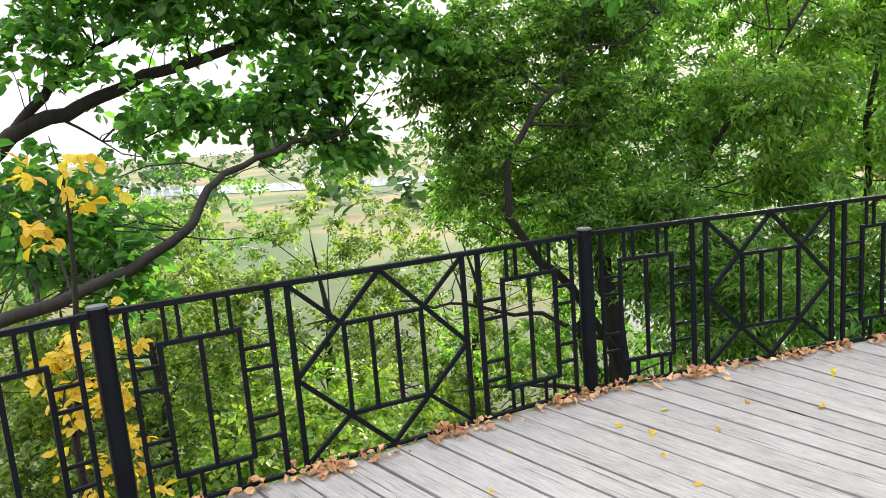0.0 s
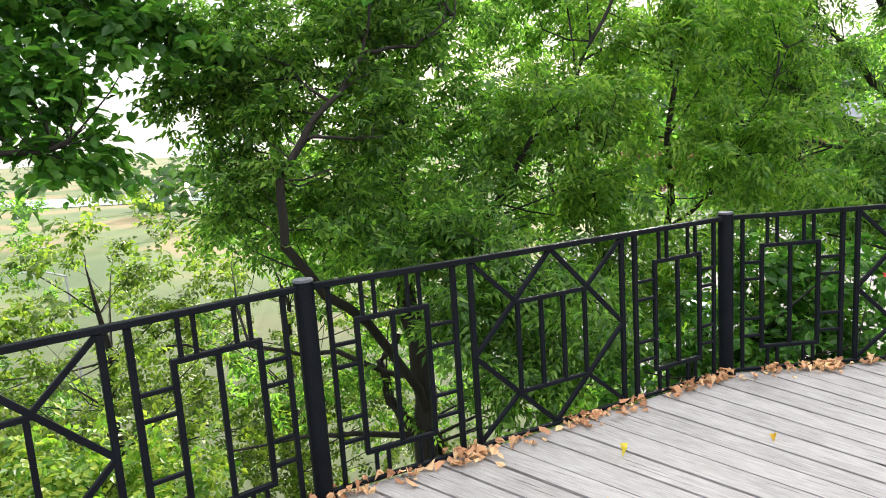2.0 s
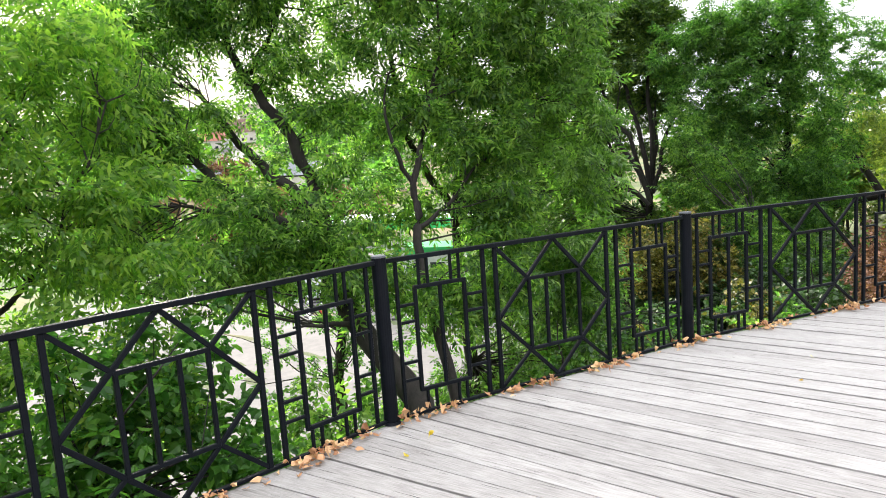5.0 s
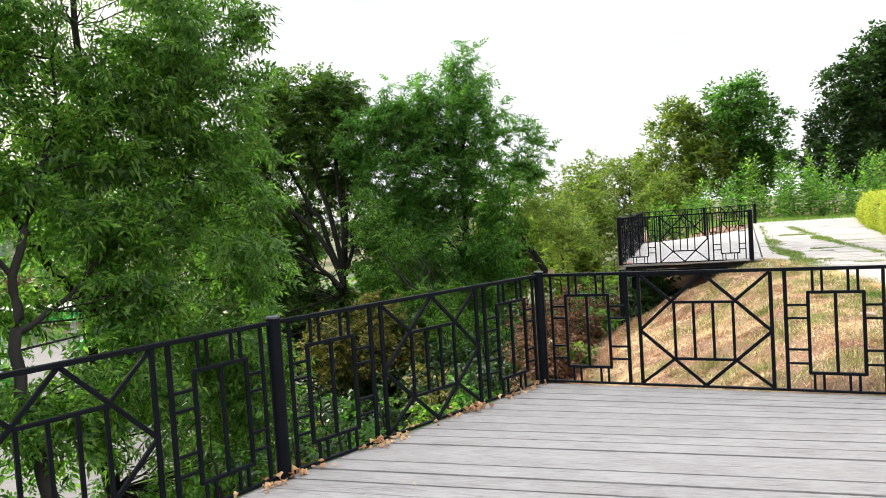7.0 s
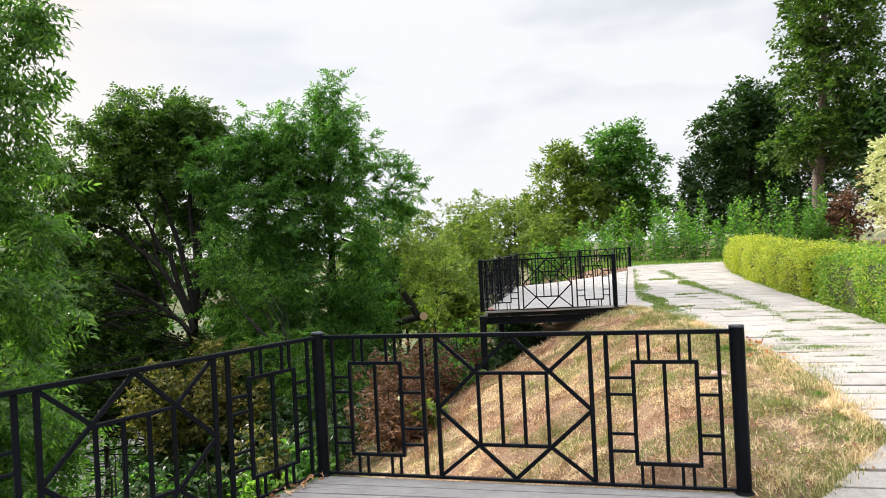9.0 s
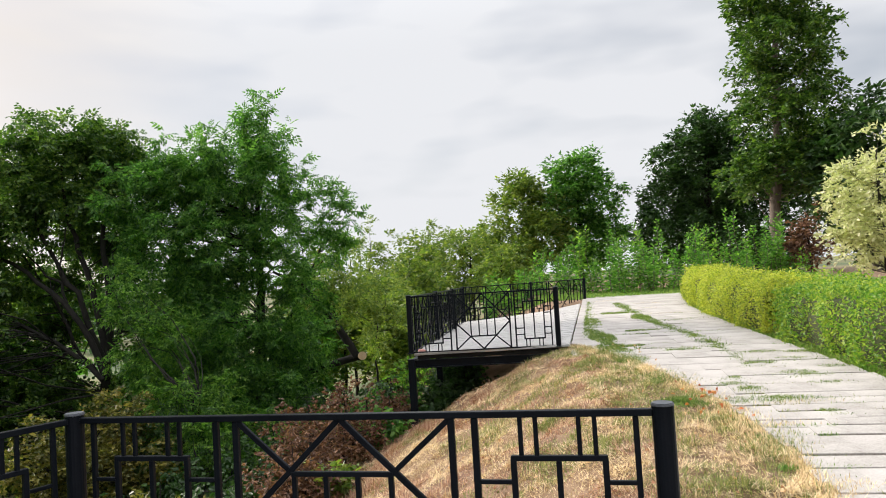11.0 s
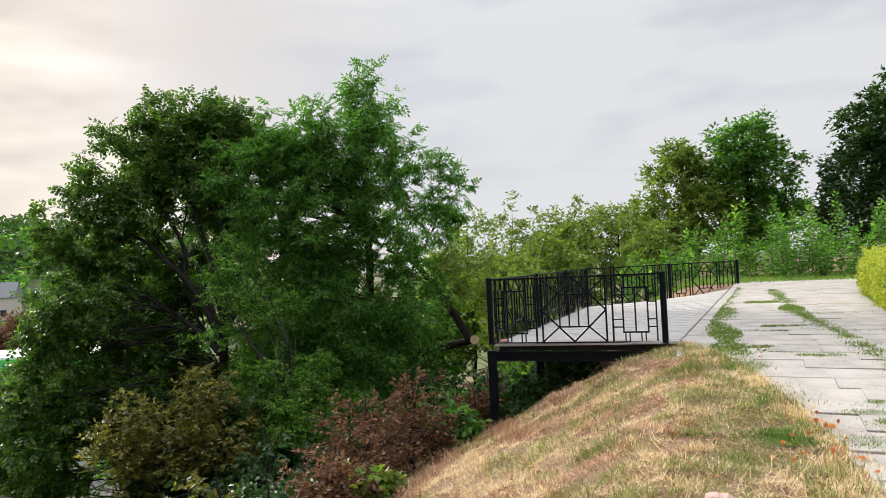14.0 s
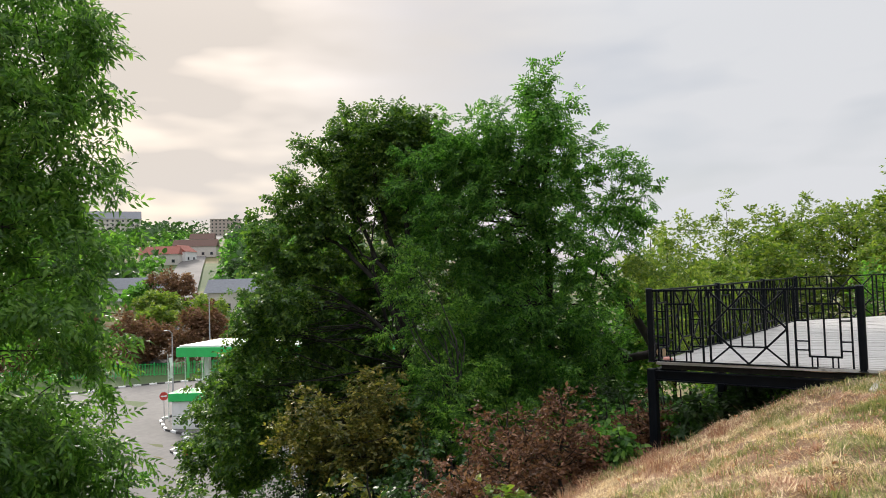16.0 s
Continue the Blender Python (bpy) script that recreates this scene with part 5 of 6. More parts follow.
for k in range(72):
    wx = 37.0 + rng.uniform(0, 4.5)
    wy = 2.2 - k * 0.19 + rng.uniform(-0.3, 0.3)
    tall_weed(wx, wy, (rng.uniform(2.7, 3.5) if k % 3 == 0 else rng.uniform(1.3, 2.1)) * (0.8 if wy > -1 else 1), L_WEED if k % 4 else L_LIGHT, 100 + k)

# brown withered weeds on the slope
for k, (bx, by, bh, br) in enumerate([(20.4, 3.6, 1.7, 0.7), (19.5, 4.0, 1.7, 0.8), (18.4, 3.9, 1.3, 0.75), (20.9, 4.6, 1.6, 0.8), (22.3, 3.2, 1.1, 0.7), (21.8, 3.9, 1.3, 0.7), (15.6, 4.9, 0.8, 0.6), (14.6, 5.0, 0.9, 0.7), (13.4, 4.6, 0.9, 0.6), (18.0, 3.6, 0.9, 0.6), (22.9, 3.0, 1.2, 0.6)]):
    z0 = gz(bx, by)
    tree([(bx, by, z0 - 0.1), (bx + 0.1, by, z0 + bh * 0.6), (bx, by, z0 + bh)], 0.03,
         [(bx, by, z0 + bh * 0.5, br, br, bh * 0.5), (bx + 0.4 * br, by - 0.5 * br, z0 + bh * 0.35, br * 0.7, br * 0.7, bh * 0.35)],
         "kite", 0.085, L_RUST, 80, 36, 0.17, 140 + k, "withered reddish-brown weeds on the slope", name="withered_bush", category="bush", flat=0.0, group="withered bushes on the slope", shell=0.2)
# shrubs at x 22 to 28, y about 2: added to deepen the shade under deck2
for k, (bx, by, bh, br, mt) in enumerate([(17.2, 5.9, 1.2, 0.7, L_LIGHT), (20.9, 2.9, 0.5, 0.3, L_ASH), (18.2, 3.2, 0.5, 0.25, L_MID), (23.5, 4.0, 1.5, 1.0, L_ASH), (24.5, 3.6, 1.3, 0.9, L_DARK), (26.5, 4.0, 1.4, 1.0, L_ASH), (22.6, 5.6, 1.8, 1.2, L_DARK), (25.2, 5.2, 1.6, 1.2, L_ASH), (20.6, 6.6, 2.0, 1.4, L_DARK), (18.6, 7.6, 2.0, 1.5, L_DARK), (22.5, 7.6, 2.2, 1.5, L_ASH), (16.4, 8.0, 1.8, 1.4, L_OLIVE), (20.0, 9.2, 2.2, 1.6, L_DARK), (17.5, 10.4, 2.2, 1.6, L_MAPLE), (29.0, 3.9, 1.5, 1.0, L_LIGHT), (31.5, 3.4, 1.3, 0.9, L_MID), (14.6, 6.6, 2.6, 1.5, L_ASH), (12.6, 6.2, 2.3, 1.4, L_DARK), (13.6, 8.2, 3.0, 1.6, L_ASH), (15.6, 7.4, 2.8, 1.6, L_DARK), (21.5, 8.4, 2.2, 1.5, L_DARK), (19.0, 6.4, 1.8, 1.2, L_OLIVE), (17.8, 8.8, 2.6, 1.6, L_ASH), (10.4, 6.6, 1.5, 1.1, L_ASH), (7.4, 7.2, 1.4, 1.1, L_LIGHT), (0.8, 7.6, 1.6, 1.2, L_ASH), (-1.6, 7.2, 1.1, 1.0, L_HEDGE), (-4.2, 6.6, 1.2, 1.0, L_HEDGE), (18.9, 5.4, 1.2, 0.9, L_DARK), (17.9, 5.2, 0.9, 0.8, L_ASH), (20.2, 5.6, 1.4, 1.0, L_DARK), (22.2, 2.1, 0.8, 0.55, L_DARK), (23.3, 1.7, 0.7, 0.6, L_DARK), (24.6, 2.0, 0.9, 0.7, L_DARK), (26.1, 1.8, 0.8, 0.7, L_ASH), (23.0, 2.9, 1.0, 0.7, L_ASH), (27.6, 2.2, 0.9, 0.8, L_DARK), (24.0, 6.4, 2.0, 1.2, L_DARK), (26.4, 6.6, 2.0, 1.3, L_DARK), (25.4, 7.8, 2.4, 1.5, L_DARK), (28.2, 6.2, 1.8, 1.2, L_DARK)]):
    z0 = gz(bx, by)
    tree([(bx, by, z0 - 0.1), (bx + 0.1, by, z0 + bh * 0.6), (bx, by, z0 + bh)], 0.04,
         [(bx, by, z0 + bh * 0.5, br, br, bh * 0.5), (bx + 0.5 * br, by + 0.3, z0 + bh * 0.4, br * 0.7, br * 0.7, bh * 0.4)],
         "broad", 0.12, mt, 38, 24, 0.27, 170 + k, "leafy green shrub on the slope", name="shrub", category="shrub", shell=0.2, group="shrubs on the slope")


# ---- grass ----
def blades(name, xy, length, mat, seed, label, lean=0.9, kind="stuff", width=0.006, lift=0.0, rough=0.0):
    """Single grass blades at the given plan positions; rough makes tussocks and hollows."""
    rng = np.random.default_rng(seed)
    n = len(xy)
    base = np.column_stack([xy, ground_z(xy[:, 0], xy[:, 1]) + lift])
    a = rng.uniform(0, 2 * np.pi, n)
    ln = length * rng.uniform(0.4, 1.4, n)
    if rough:
        mat_way = np.array([noise.noise(Vector((x * 1.9, y * 1.9, 8.8))) for x, y in xy]) * 9.0
        a = mat_way + rng.normal(size=n) * 1.3
        hump = np.array([noise.noise(Vector((x * 3.1, y * 3.1, 0.7))) + 0.7 * noise.noise(Vector((x * 8.3, y * 8.3, 4.1))) for x, y in xy])
        base[:, 2] += rough * np.clip(hump, 0.0, 1.0)
        ln *= np.clip(0.95 + 1.0 * hump, 0.6, 1.9)
    tilt = np.clip(rng.normal(lean, 0.35, n), 0.05, 1.5)
    tip = base + np.column_stack([np.cos(a) * np.sin(tilt), np.sin(a) * np.sin(tilt), np.cos(tilt)]) * ln[:, None]
    sd = np.column_stack([-np.sin(a), np.cos(a), np.zeros(n)]) * width
    v = np.stack([base - sd, base + sd, tip], 1).reshape(-1, 3)
    f = np.arange(3 * n).reshape(-1, 3)
    return tagged(part_np(name, v, f, mat), label, "grass", kind=kind)


LEFT = np.array([(-6, -0.5), (10.7, -0.5), (11.3, -0.95), (12.4, -1.75), (14.2, -1.93), (16.3, -1.85), (17.2, -1.7), (18.7, -1.45), (20.4, -1.0), (21.4, -0.52), (35, -1.75), (40, -2.6)])
RIGHT = np.array([(-6, -4.1), (16, -4.1), (21.2, -4.05), (26, -4.2), (29.8, -4.5), (34.6, -5.4), (40, -6.6)])
left_y = lambda x: np.interp(x, LEFT[:, 0], LEFT[:, 1])
right_y = lambda x: np.interp(x, RIGHT[:, 0], RIGHT[:, 1])
rng = np.random.default_rng(90)


def scatter(n, x0, x1, y0, y1):
    return np.column_stack([rng.uniform(x0, x1, n), rng.uniform(y0, y1, n)])


def patchy(xy, scale, cut):
    v = np.array([noise.noise(Vector((x * scale, y * scale, 3.3))) for x, y in xy])
    return v > cut


p = scatter(270000, 11.3, 22.5, -2.0, 5.2)
p = p[(p[:, 1] > left_y(p[:, 0]) + rng.normal(size=len(p)) * 0.09) & (rng.uniform(size=len(p)) < np.clip(1.25 - (p[:, 1] - 1.5) * 0.2, 0.25, 1))]
near_path = np.clip(1 - (p[:, 1] - left_y(p[:, 0])) / 1.3, 0, 1)
green = (patchy(p, 1.6, 0.12) & (rng.uniform(size=len(p)) < 0.5)) | (patchy(p, 2.1, -0.05) & (rng.uniform(size=len(p)) < 0.9 * near_path))
rusty = ~green & patchy(p, 1.5, 0.0) & (p[:, 1] > -0.9) & (rng.uniform(size=len(p)) < 0.75)
blades("dry_grass", p[~green & ~rusty], 0.07, G_DRY, 1, "matted straw-coloured dry grass on the slope", 1.3, width=0.004, rough=0.06)
blades("dry_grass", p[rusty], 0.065, G_RUST, 8, "reddish-brown withered grass on the slope", 1.25, width=0.005, rough=0.05)
hum = np.concatenate([c_ + rng.normal(size=(130, 2)) * rng.uniform(0.04, 0.1) for c_ in scatter(190, 11.6, 21.2, -0.9, 3.4)])
blades("dry_grass", hum, 0.075, G_DRY, 9, "long tufts of straw-coloured grass on the slope", 1.0, width=0.004)
blades("green_grass", p[green], 0.07, G_OLIVE, 2, "olive-green patches among the dry grass", 0.9, width=0.0045, rough=0.05)
tuft = np.concatenate([c_ + rng.normal(size=(160, 2)) * rng.uniform(0.05, 0.13) for c_ in scatter(46, 12.2, 20.8, -1.3, 1.0)])
blades("green_grass", tuft, 0.09, G_OLIVE, 14, "wiry olive-green tufts on the slope", 0.75, width=0.004)
mound = np.concatenate([c_ + rng.normal(size=(420, 2)) * np.array([0.22, 0.12]) for c_ in ((20.5, 2.2), (19.3, 2.5), (19.7, 1.9), (18.6, 2.7), (17.8, 2.6), (20.2, 1.2), (16.9, 3.0), (18.9, 1.5))])
blades("dry_grass", mound, 0.20, G_RUST, 15, "reddish-brown matted grass mounds on the slope", 0.8, width=0.005)
p = scatter(16000, 35.2, 39, -7, 1)
blades("green_grass", p, 0.16, G_GREEN, 3, "rough green grass at the end of the path", 0.6, width=0.012)


def strip(points, width, n, seed, thin=1.0):
    r = np.random.default_rng(seed)
    pts = np.asarray(points, float)
    seg = np.linalg.norm(np.diff(pts, axis=0), axis=1)
    cum = np.concatenate([[0], np.cumsum(seg)])
    s = r.uniform(0, cum[-1], n)
    s = s[np.sin(s * 2.1 + seed) + np.sin(s * 5.3) * 0.6 > -thin]
    xy = np.column_stack([np.interp(s, cum, pts[:, 0]), np.interp(s, cum, pts[:, 1])])
    return xy + r.normal(size=(len(s), 2)) * width * (0.35 + 0.4 * np.abs(np.sin(s * 1.3)))[:, None]


tufts = [strip([(33.5, -1.7), (28, -1.25), (25.2, -0.98), (22.1, -1.13), (20.4, -1.3), (18.9, -1.4), (17.4, -1.65), (16.4, -1.7)], 0.17, 62000, 1, 1.5),
         strip([(31.7, -2.62), (26, -2.57), (23.6, -2.69), (21.4, -2.89), (19.7, -2.87), (18.5, -2.95)], 0.14, 34000, 2, 1.3)]
for k, (cx, cy, rx_, ry_, m) in enumerate([(18.3, -3.0, 0.07, 0.2, 700), (18.6, -3.48, 0.06, 0.25, 700), (17.54, -3.2, 0.11, 0.2, 3500), (17.36, -2.28, 0.06, 0.16, 500), (16.69, -2.32, 0.07, 0.13, 700), (16.1, -2.35, 0.05, 0.42, 4500), (15.4, -2.8, 0.04, 0.1, 300), (16.3, -1.5, 0.10, 0.12, 1300),
                                            (17.05, -2.24, 0.03, 0.2, 400), (20.4, -1.5, 0.06, 0.25, 900), (20.2, -2.4, 0.05, 0.25, 500), (22.5, -1.9, 0.05, 0.3, 400), (22.4, -3.0, 0.05, 0.3, 500), (16.9, -3.4, 0.06, 0.2, 500), (19.4, -3.3, 0.06, 0.25, 500), (14.4, -1.95, 0.35, 0.12, 1600), (12.2, -1.6, 0.5, 0.16, 1800), (25, -3.2, 0.1, 0.4, 500), (27.5, -2.0, 0.1, 0.4, 500)]):
    r = np.random.default_rng(200 + k)
    tufts.append(np.column_stack([cx + r.normal(size=m) * rx_, cy + r.normal(size=m) * ry_]))
for k, (cx, cy, rx_, ry_) in enumerate([(20.7, -1.15, 0.28, 0.14), (20.73, -1.5, 0.07, 0.22), (19.3, -1.38, 0.2, 0.16), (17.33, -1.48, 0.28, 0.1), (16.46, -1.48, 0.14, 0.12), (18.78, -3.52, 0.07, 0.16), (18.48, -3.0, 0.07, 0.15), (17.67, -3.24, 0.11, 0.16), (18.0, -3.8, 0.07, 0.14),
                                        (16.82, -2.37, 0.07, 0.09), (17.12, -2.25, 0.05, 0.13), (17.5, -2.38, 0.04, 0.06), (16.26, -2.37, 0.07, 0.36), (16.96, -3.3, 0.06, 0.12), (15.56, -2.76, 0.04, 0.08), (20.0, -2.27, 0.06, 0.2), (23.1, -2.1, 0.08, 0.3), (27.8, -2.1, 0.15, 0.25), (19.36, -4.0, 0.08, 0.25), (19.5, -3.3, 0.06, 0.2), (26.1, -2.55, 0.5, 0.16), (22.1, -1.2, 0.6, 0.16), (25.5, -1.22, 0.9, 0.18)]):
    r = np.random.default_rng(280 + k)
    m = int(9000 * min(rx_ * ry_ * 14, 1.0)) + 700
    a_, d_ = r.uniform(0, 2 * np.pi, m), np.sqrt(r.uniform(0, 1, m)) * 1.5 * r.uniform(0.75, 1.15, m)
    tufts.append(np.column_stack([cx + np.cos(a_) * d_ * rx_, cy + np.sin(a_) * d_ * ry_]))
tufts = np.concatenate(tufts)
tufts = tufts[(tufts[:, 0] > 18.8) | (np.sin(tufts[:, 0] * 3.7 + tufts[:, 1]) > 0.1) | (tufts[:, 1] < -1.95)]
tufts = tufts[patchy(tufts, 5.0, -0.42)]
away = tufts[:, 0] > 20.0
blades("joint_grass", tufts[~away], 0.045, G_MAT, 5, "green grass growing in the joints of the paving", 1.1, lift=0.02)
blades("joint_grass", tufts[away], 0.05, G_MAT, 13, "green grass growing in the joints of the paving", 1.1, lift=0.02, width=0.014)
r = np.random.default_rng(222)
p = np.concatenate([np.column_stack([x0 + r.normal(size=500) * 0.05, y0 + r.normal(size=500) * 0.3]) for x0, y0 in ((29, -2.9), (31, -3.4), (27, -3.2), (33, -2.6), (16.0, -2.6), (15.1, -1.98), (13.4, -1.95))])
blades("joint_grass", p, 0.05, G_DRY, 6, "withered grass in the joints of the paving", 0.95, lift=0.02)
p = np.column_stack([rng.uniform(11.2, 21.4, 34000), np.zeros(34000)])
p[:, 1] = left_y(p[:, 0]) + rng.normal(size=34000) * (0.09 + 0.07 * np.sin(p[:, 0] * 4.3 + 2 * np.sin(p[:, 0] * 1.9))) + 0.02
pick = patchy(p, 1.3, 0.05) & (rng.uniform(size=34000) < 0.6)
blades("edge_grass", p[pick], 0.07, G_OLIVE, 11, "green grass creeping over the edge of the paving", 0.9, lift=0.01)
blades("edge_grass", p[~pick], 0.07, G_DRY, 12, "dry grass creeping over the edge of the paving", 1.1, lift=0.01)
# grass and weeds near the hedge foot
p = np.column_stack([rng.uniform(12, 30, 9000), np.zeros(9000)])
p[:, 1] = right_y(p[:, 0]) + rng.normal(size=9000) * 0.10 - 0.06
blades("green_grass", p, 0.09, G_GREEN, 7, "unmown grass along the foot of the hedge", 0.7)
bm = bmesh.new()
bmesh.ops.create_icosphere(bm, subdivisions=2, radius=0.5, matrix=Matrix.Diagonal((0.12, 0.19, 0.06, 1)))
for v in bm.verts:
    v.co += noise.noise_vector(v.co * 14) * 0.022
ob = part("stone", bm, PINK)
ob.location = (14.8, -1.0, gz(14.8, -1.0) + 0.03)
tagged(ob, "flat pinkish stone lying in the dry grass", "stone")

# ---- fallen leaves on the deck ----
def leaf_litter(name, pts, size, mat, seed, label):
    rg = np.random.default_rng(seed)
    tv, tf = leaf_template("broad")
    n = len(pts)
    R = rot_random(n, rg, 1.4)
    sc = size * rg.uniform(0.6, 1.3, n)
    warp = np.column_stack([rg.uniform(0.7, 1.2, n), rg.uniform(0.45, 1.25, n), rg.uniform(-3.5, 5.0, n)])
    shaped = tv[None] * warp[:, None, :]
    shaped = shaped + rg.normal(size=shaped.shape) * np.array([0.05, 0.05, 0.07])
    v = np.einsum("nij,nkj->nki", R, shaped) * sc[:, None, None]
    v[:, :, 2] -= v[:, :, 2].min(1)[:, None]
    v += pts[:, None, :]
    f = tf[None] + (np.arange(n) * len(tv))[:, None, None]
    return tagged(part_np(name, v.reshape(-1, 3), f.reshape(-1, 4), mat), label, "leaves", kind="stuff")


rng = np.random.default_rng(95)
edge = []
for (x0, y0), (x1, y1) in zip(DECK1[1:-2], DECK1[2:-1]):
    for k in range(380 if x0 < 6 else 210):
        f = rng.uniform()
        if math.sin(f * 21 + x0 * 3) + 0.7 * math.sin(f * 47 + x0) < rng.uniform(-1.4, 0.9):
            continue
        ln = math.hypot(x1 - x0, y1 - y0)
        nx, ny = (y1 - y0) / ln, -(x1 - x0) / ln
        o = abs(rng.normal()) * 0.05 + 0.02
        edge.append((x0 + (x1 - x0) * f + nx * o, y0 + (y1 - y0) * f + ny * o, 0.003 + abs(rng.normal()) * 0.012))
for cx, cy, m in ((1.35, 4.36, 14), (3.45, 5.05, 10), (5.6, 4.9, 14), (-1.0, 3.1, 8)):
    for k in range(m):
        edge.append((cx + rng.normal() * 0.11, cy + rng.normal() * 0.045 - 0.04, 0.004 + rng.uniform(0, 0.03)))
leaf_litter("fallen_leaves", np.array(edge), 0.058, L_FALL, 3, "curled brown autumn leaves gathered along the railing")
loose = np.column_stack([rng.uniform(-1, 9, 22), np.zeros(22), np.full(22, 0.003)])
loose[:, 1] = np.interp(loose[:, 0], [q_[0] for q_ in DECK1[:-1]], [q_[1] for q_ in DECK1[:-1]]) - 0.25 - np.abs(rng.normal(size=22)) * 0.9
loose = np.vstack([loose, (1.53, 3.83, 0.003), (1.88, 3.70, 0.003)])
leaf_litter("fallen_leaves", loose, 0.05, L_YELLOW, 4, "scattered yellow leaves on the weathered planks")

# ---- valley: car park, station, road ----
LOT = -12.5


def flat_sheet(name, pts, z, mat, label, category, kind="structure"):
    bm = bmesh.new()
    bm.faces.new([bm.verts.new((x_, y_, z)) for x_, y_ in pts])
    bmesh.ops.triangulate(bm, faces=bm.faces)
    return tagged(part(name, bm, mat), label, category, kind=kind)


flat_sheet("car_park", [(12, 27), (30, 27), (62, 34), (86, 60), (92, 84), (66, 93.3), (60.5, 96), (53, 95.5), (30, 84), (5, 60)], LOT + 0.05, ASPHALT, "pale worn asphalt of the car park", "car park")


def striped_kerb(pts):
    root = new("kerb")
    pts = np.asarray(pts, float)
    seg = np.linalg.norm(np.diff(pts, axis=0), axis=1)
    cum = np.concatenate([[0], np.cumsum(seg)])
    k = 0
    for s in np.arange(0, cum[-1] - 0.3, 1.05):
        a = np.array([np.interp(s, cum, pts[:, i]) for i in (0, 1)])
        b = np.array([np.interp(s + 1.0, cum, pts[:, i]) for i in (0, 1)])
        d = b - a
        m = Matrix.Translation(((a[0] + b[0]) / 2, (a[1] + b[1]) / 2, LOT + 0.13)) @ Matrix.Rotation(math.atan2(d[1], d[0]), 4, "Z")
        part("kerb_stone", box_bm(float(np.linalg.norm(d)), 0.28, 0.24, m, 0.03), WHITE if k % 2 else BLACK, root)
        k += 1
    return tagged(root, "kerb painted in black and white stripes", "kerb", "striped kerbs of the car park")


striped_kerb([(50, 97.5), (55.4, 95.9), (60.8, 95.7), (66.2, 93), (74, 89)])
striped_kerb([(56, 71), (50, 68.3), (47.6, 63), (47.4, 59), (52, 54)])
striped_kerb([(47, 55.5), (43.2, 54.5), (42.1, 50.2), (43, 47.5), (50, 42)])


def oriented(x, y, z, ang):
    return Matrix.Translation((x, y, z)) @ Matrix.Rotation(ang, 4, "Z")


def fuel_station():
    root = new("fuel_station")
    ang = math.atan2(44 - 62.6, 58 - 48.9)
    M = oriented(53.4 + 3.4, 53.3 + 1.7, LOT, ang)
    put = lambda name, sx, sy, sz, x_, y_, z_, mat, lab="": part(name, box_bm(sx, sy, sz, M @ Matrix.Translation((x_, y_, z_)), 0.03), mat, root, lab)
    put("canopy_roof", 20.4, 7.6, 0.3, 0, 0, 8.05, WHITE)
    for x_, y_, sx, sy in ((0, 3.9, 20.8, 0.25), (0, -3.9, 20.8, 0.25), (10.35, 0, 0.25, 7.55), (-10.35, 0, 0.25, 7.55)):
        put("fascia", sx, sy, 0.95, x_, y_, 7.55, GREEN, "green fascia")
    for x_ in (-8, 0, 8):
        for y_ in (-2.2, 2.2):
            put("column", 0.4, 0.4, 7.6, x_, y_, 3.8, WHITE)
    put("shop_wall", 9, 5, 3.2, 2.5, 6.4, 1.6, WHITE)
    put("shop_fascia", 9.3, 5.3, 0.9, 2.5, 6.4, 3.65, GREEN, "green fascia")
    for k in range(4):
        put("window", 1.7, 0.06, 1.7, -0.8 + 2.1 * k, 3.88, 1.5, DARK)
    for k in range(3):
        put("pump", 0.7, 0.5, 1.7, -7 + 6.5 * k, 0, 0.95, GREEN)
    return tagged(root, "fuel station with white roof and bright green fascia", "building")


fuel_station()


def kiosk(x, y, ang):
    root = new("pay_booth")
    M = oriented(x, y, LOT, ang)
    part("wall", box_bm(4.0, 3.0, 2.8, M @ Matrix.Translation((0, 0, 1.45)), 0.04), WHITE, root)
    part("roof", box_bm(4.5, 3.5, 0.8, M @ Matrix.Translation((0, 0, 3.2)), 0.05), GREEN, root, "green roof band")
    for k in (-1, 1):
        part("window", box_bm(1.3, 0.06, 1.2, M @ Matrix.Translation((k * 0.95, 1.5, 1.7))), DARK, root)
    part("door", box_bm(0.06, 0.9, 2.0, M @ Matrix.Translation((-2.01, 0, 1.1))), DARK, root)
    return tagged(root, "small white booth with green roof band", "building")


kiosk(50.5, 62.0, -0.9)


def pole(name, x, y, h, r, mat, label, category, arm=0.0, group="", z=LOT):
    root = new(name)
    bm = bmesh.new()
    bmesh.ops.create_cone(bm, segments=8, radius1=r, radius2=r * 0.55, depth=h, cap_ends=True, matrix=Matrix.Translation((x, y, z + h / 2)))
    part("pole", bm, mat, root)
    if arm:
        v, f = tube([(x, y, z + h - 0.05), (x - arm * 0.5, y - arm * 0.3, z + h + 0.35), (x - arm, y - arm * 0.6, z + h + 0.45)], [r * 0.5, r * 0.45, r * 0.4], 6)
        part_np("arm", v, f, mat, root)
        part("lamp_head", box_bm(0.55, 0.22, 0.12, oriented(x - arm - 0.2, y - arm * 0.6 - 0.12, z + h + 0.45, 0.55), 0.03), WHITE, root)
    return tagged(root, label, category, group)


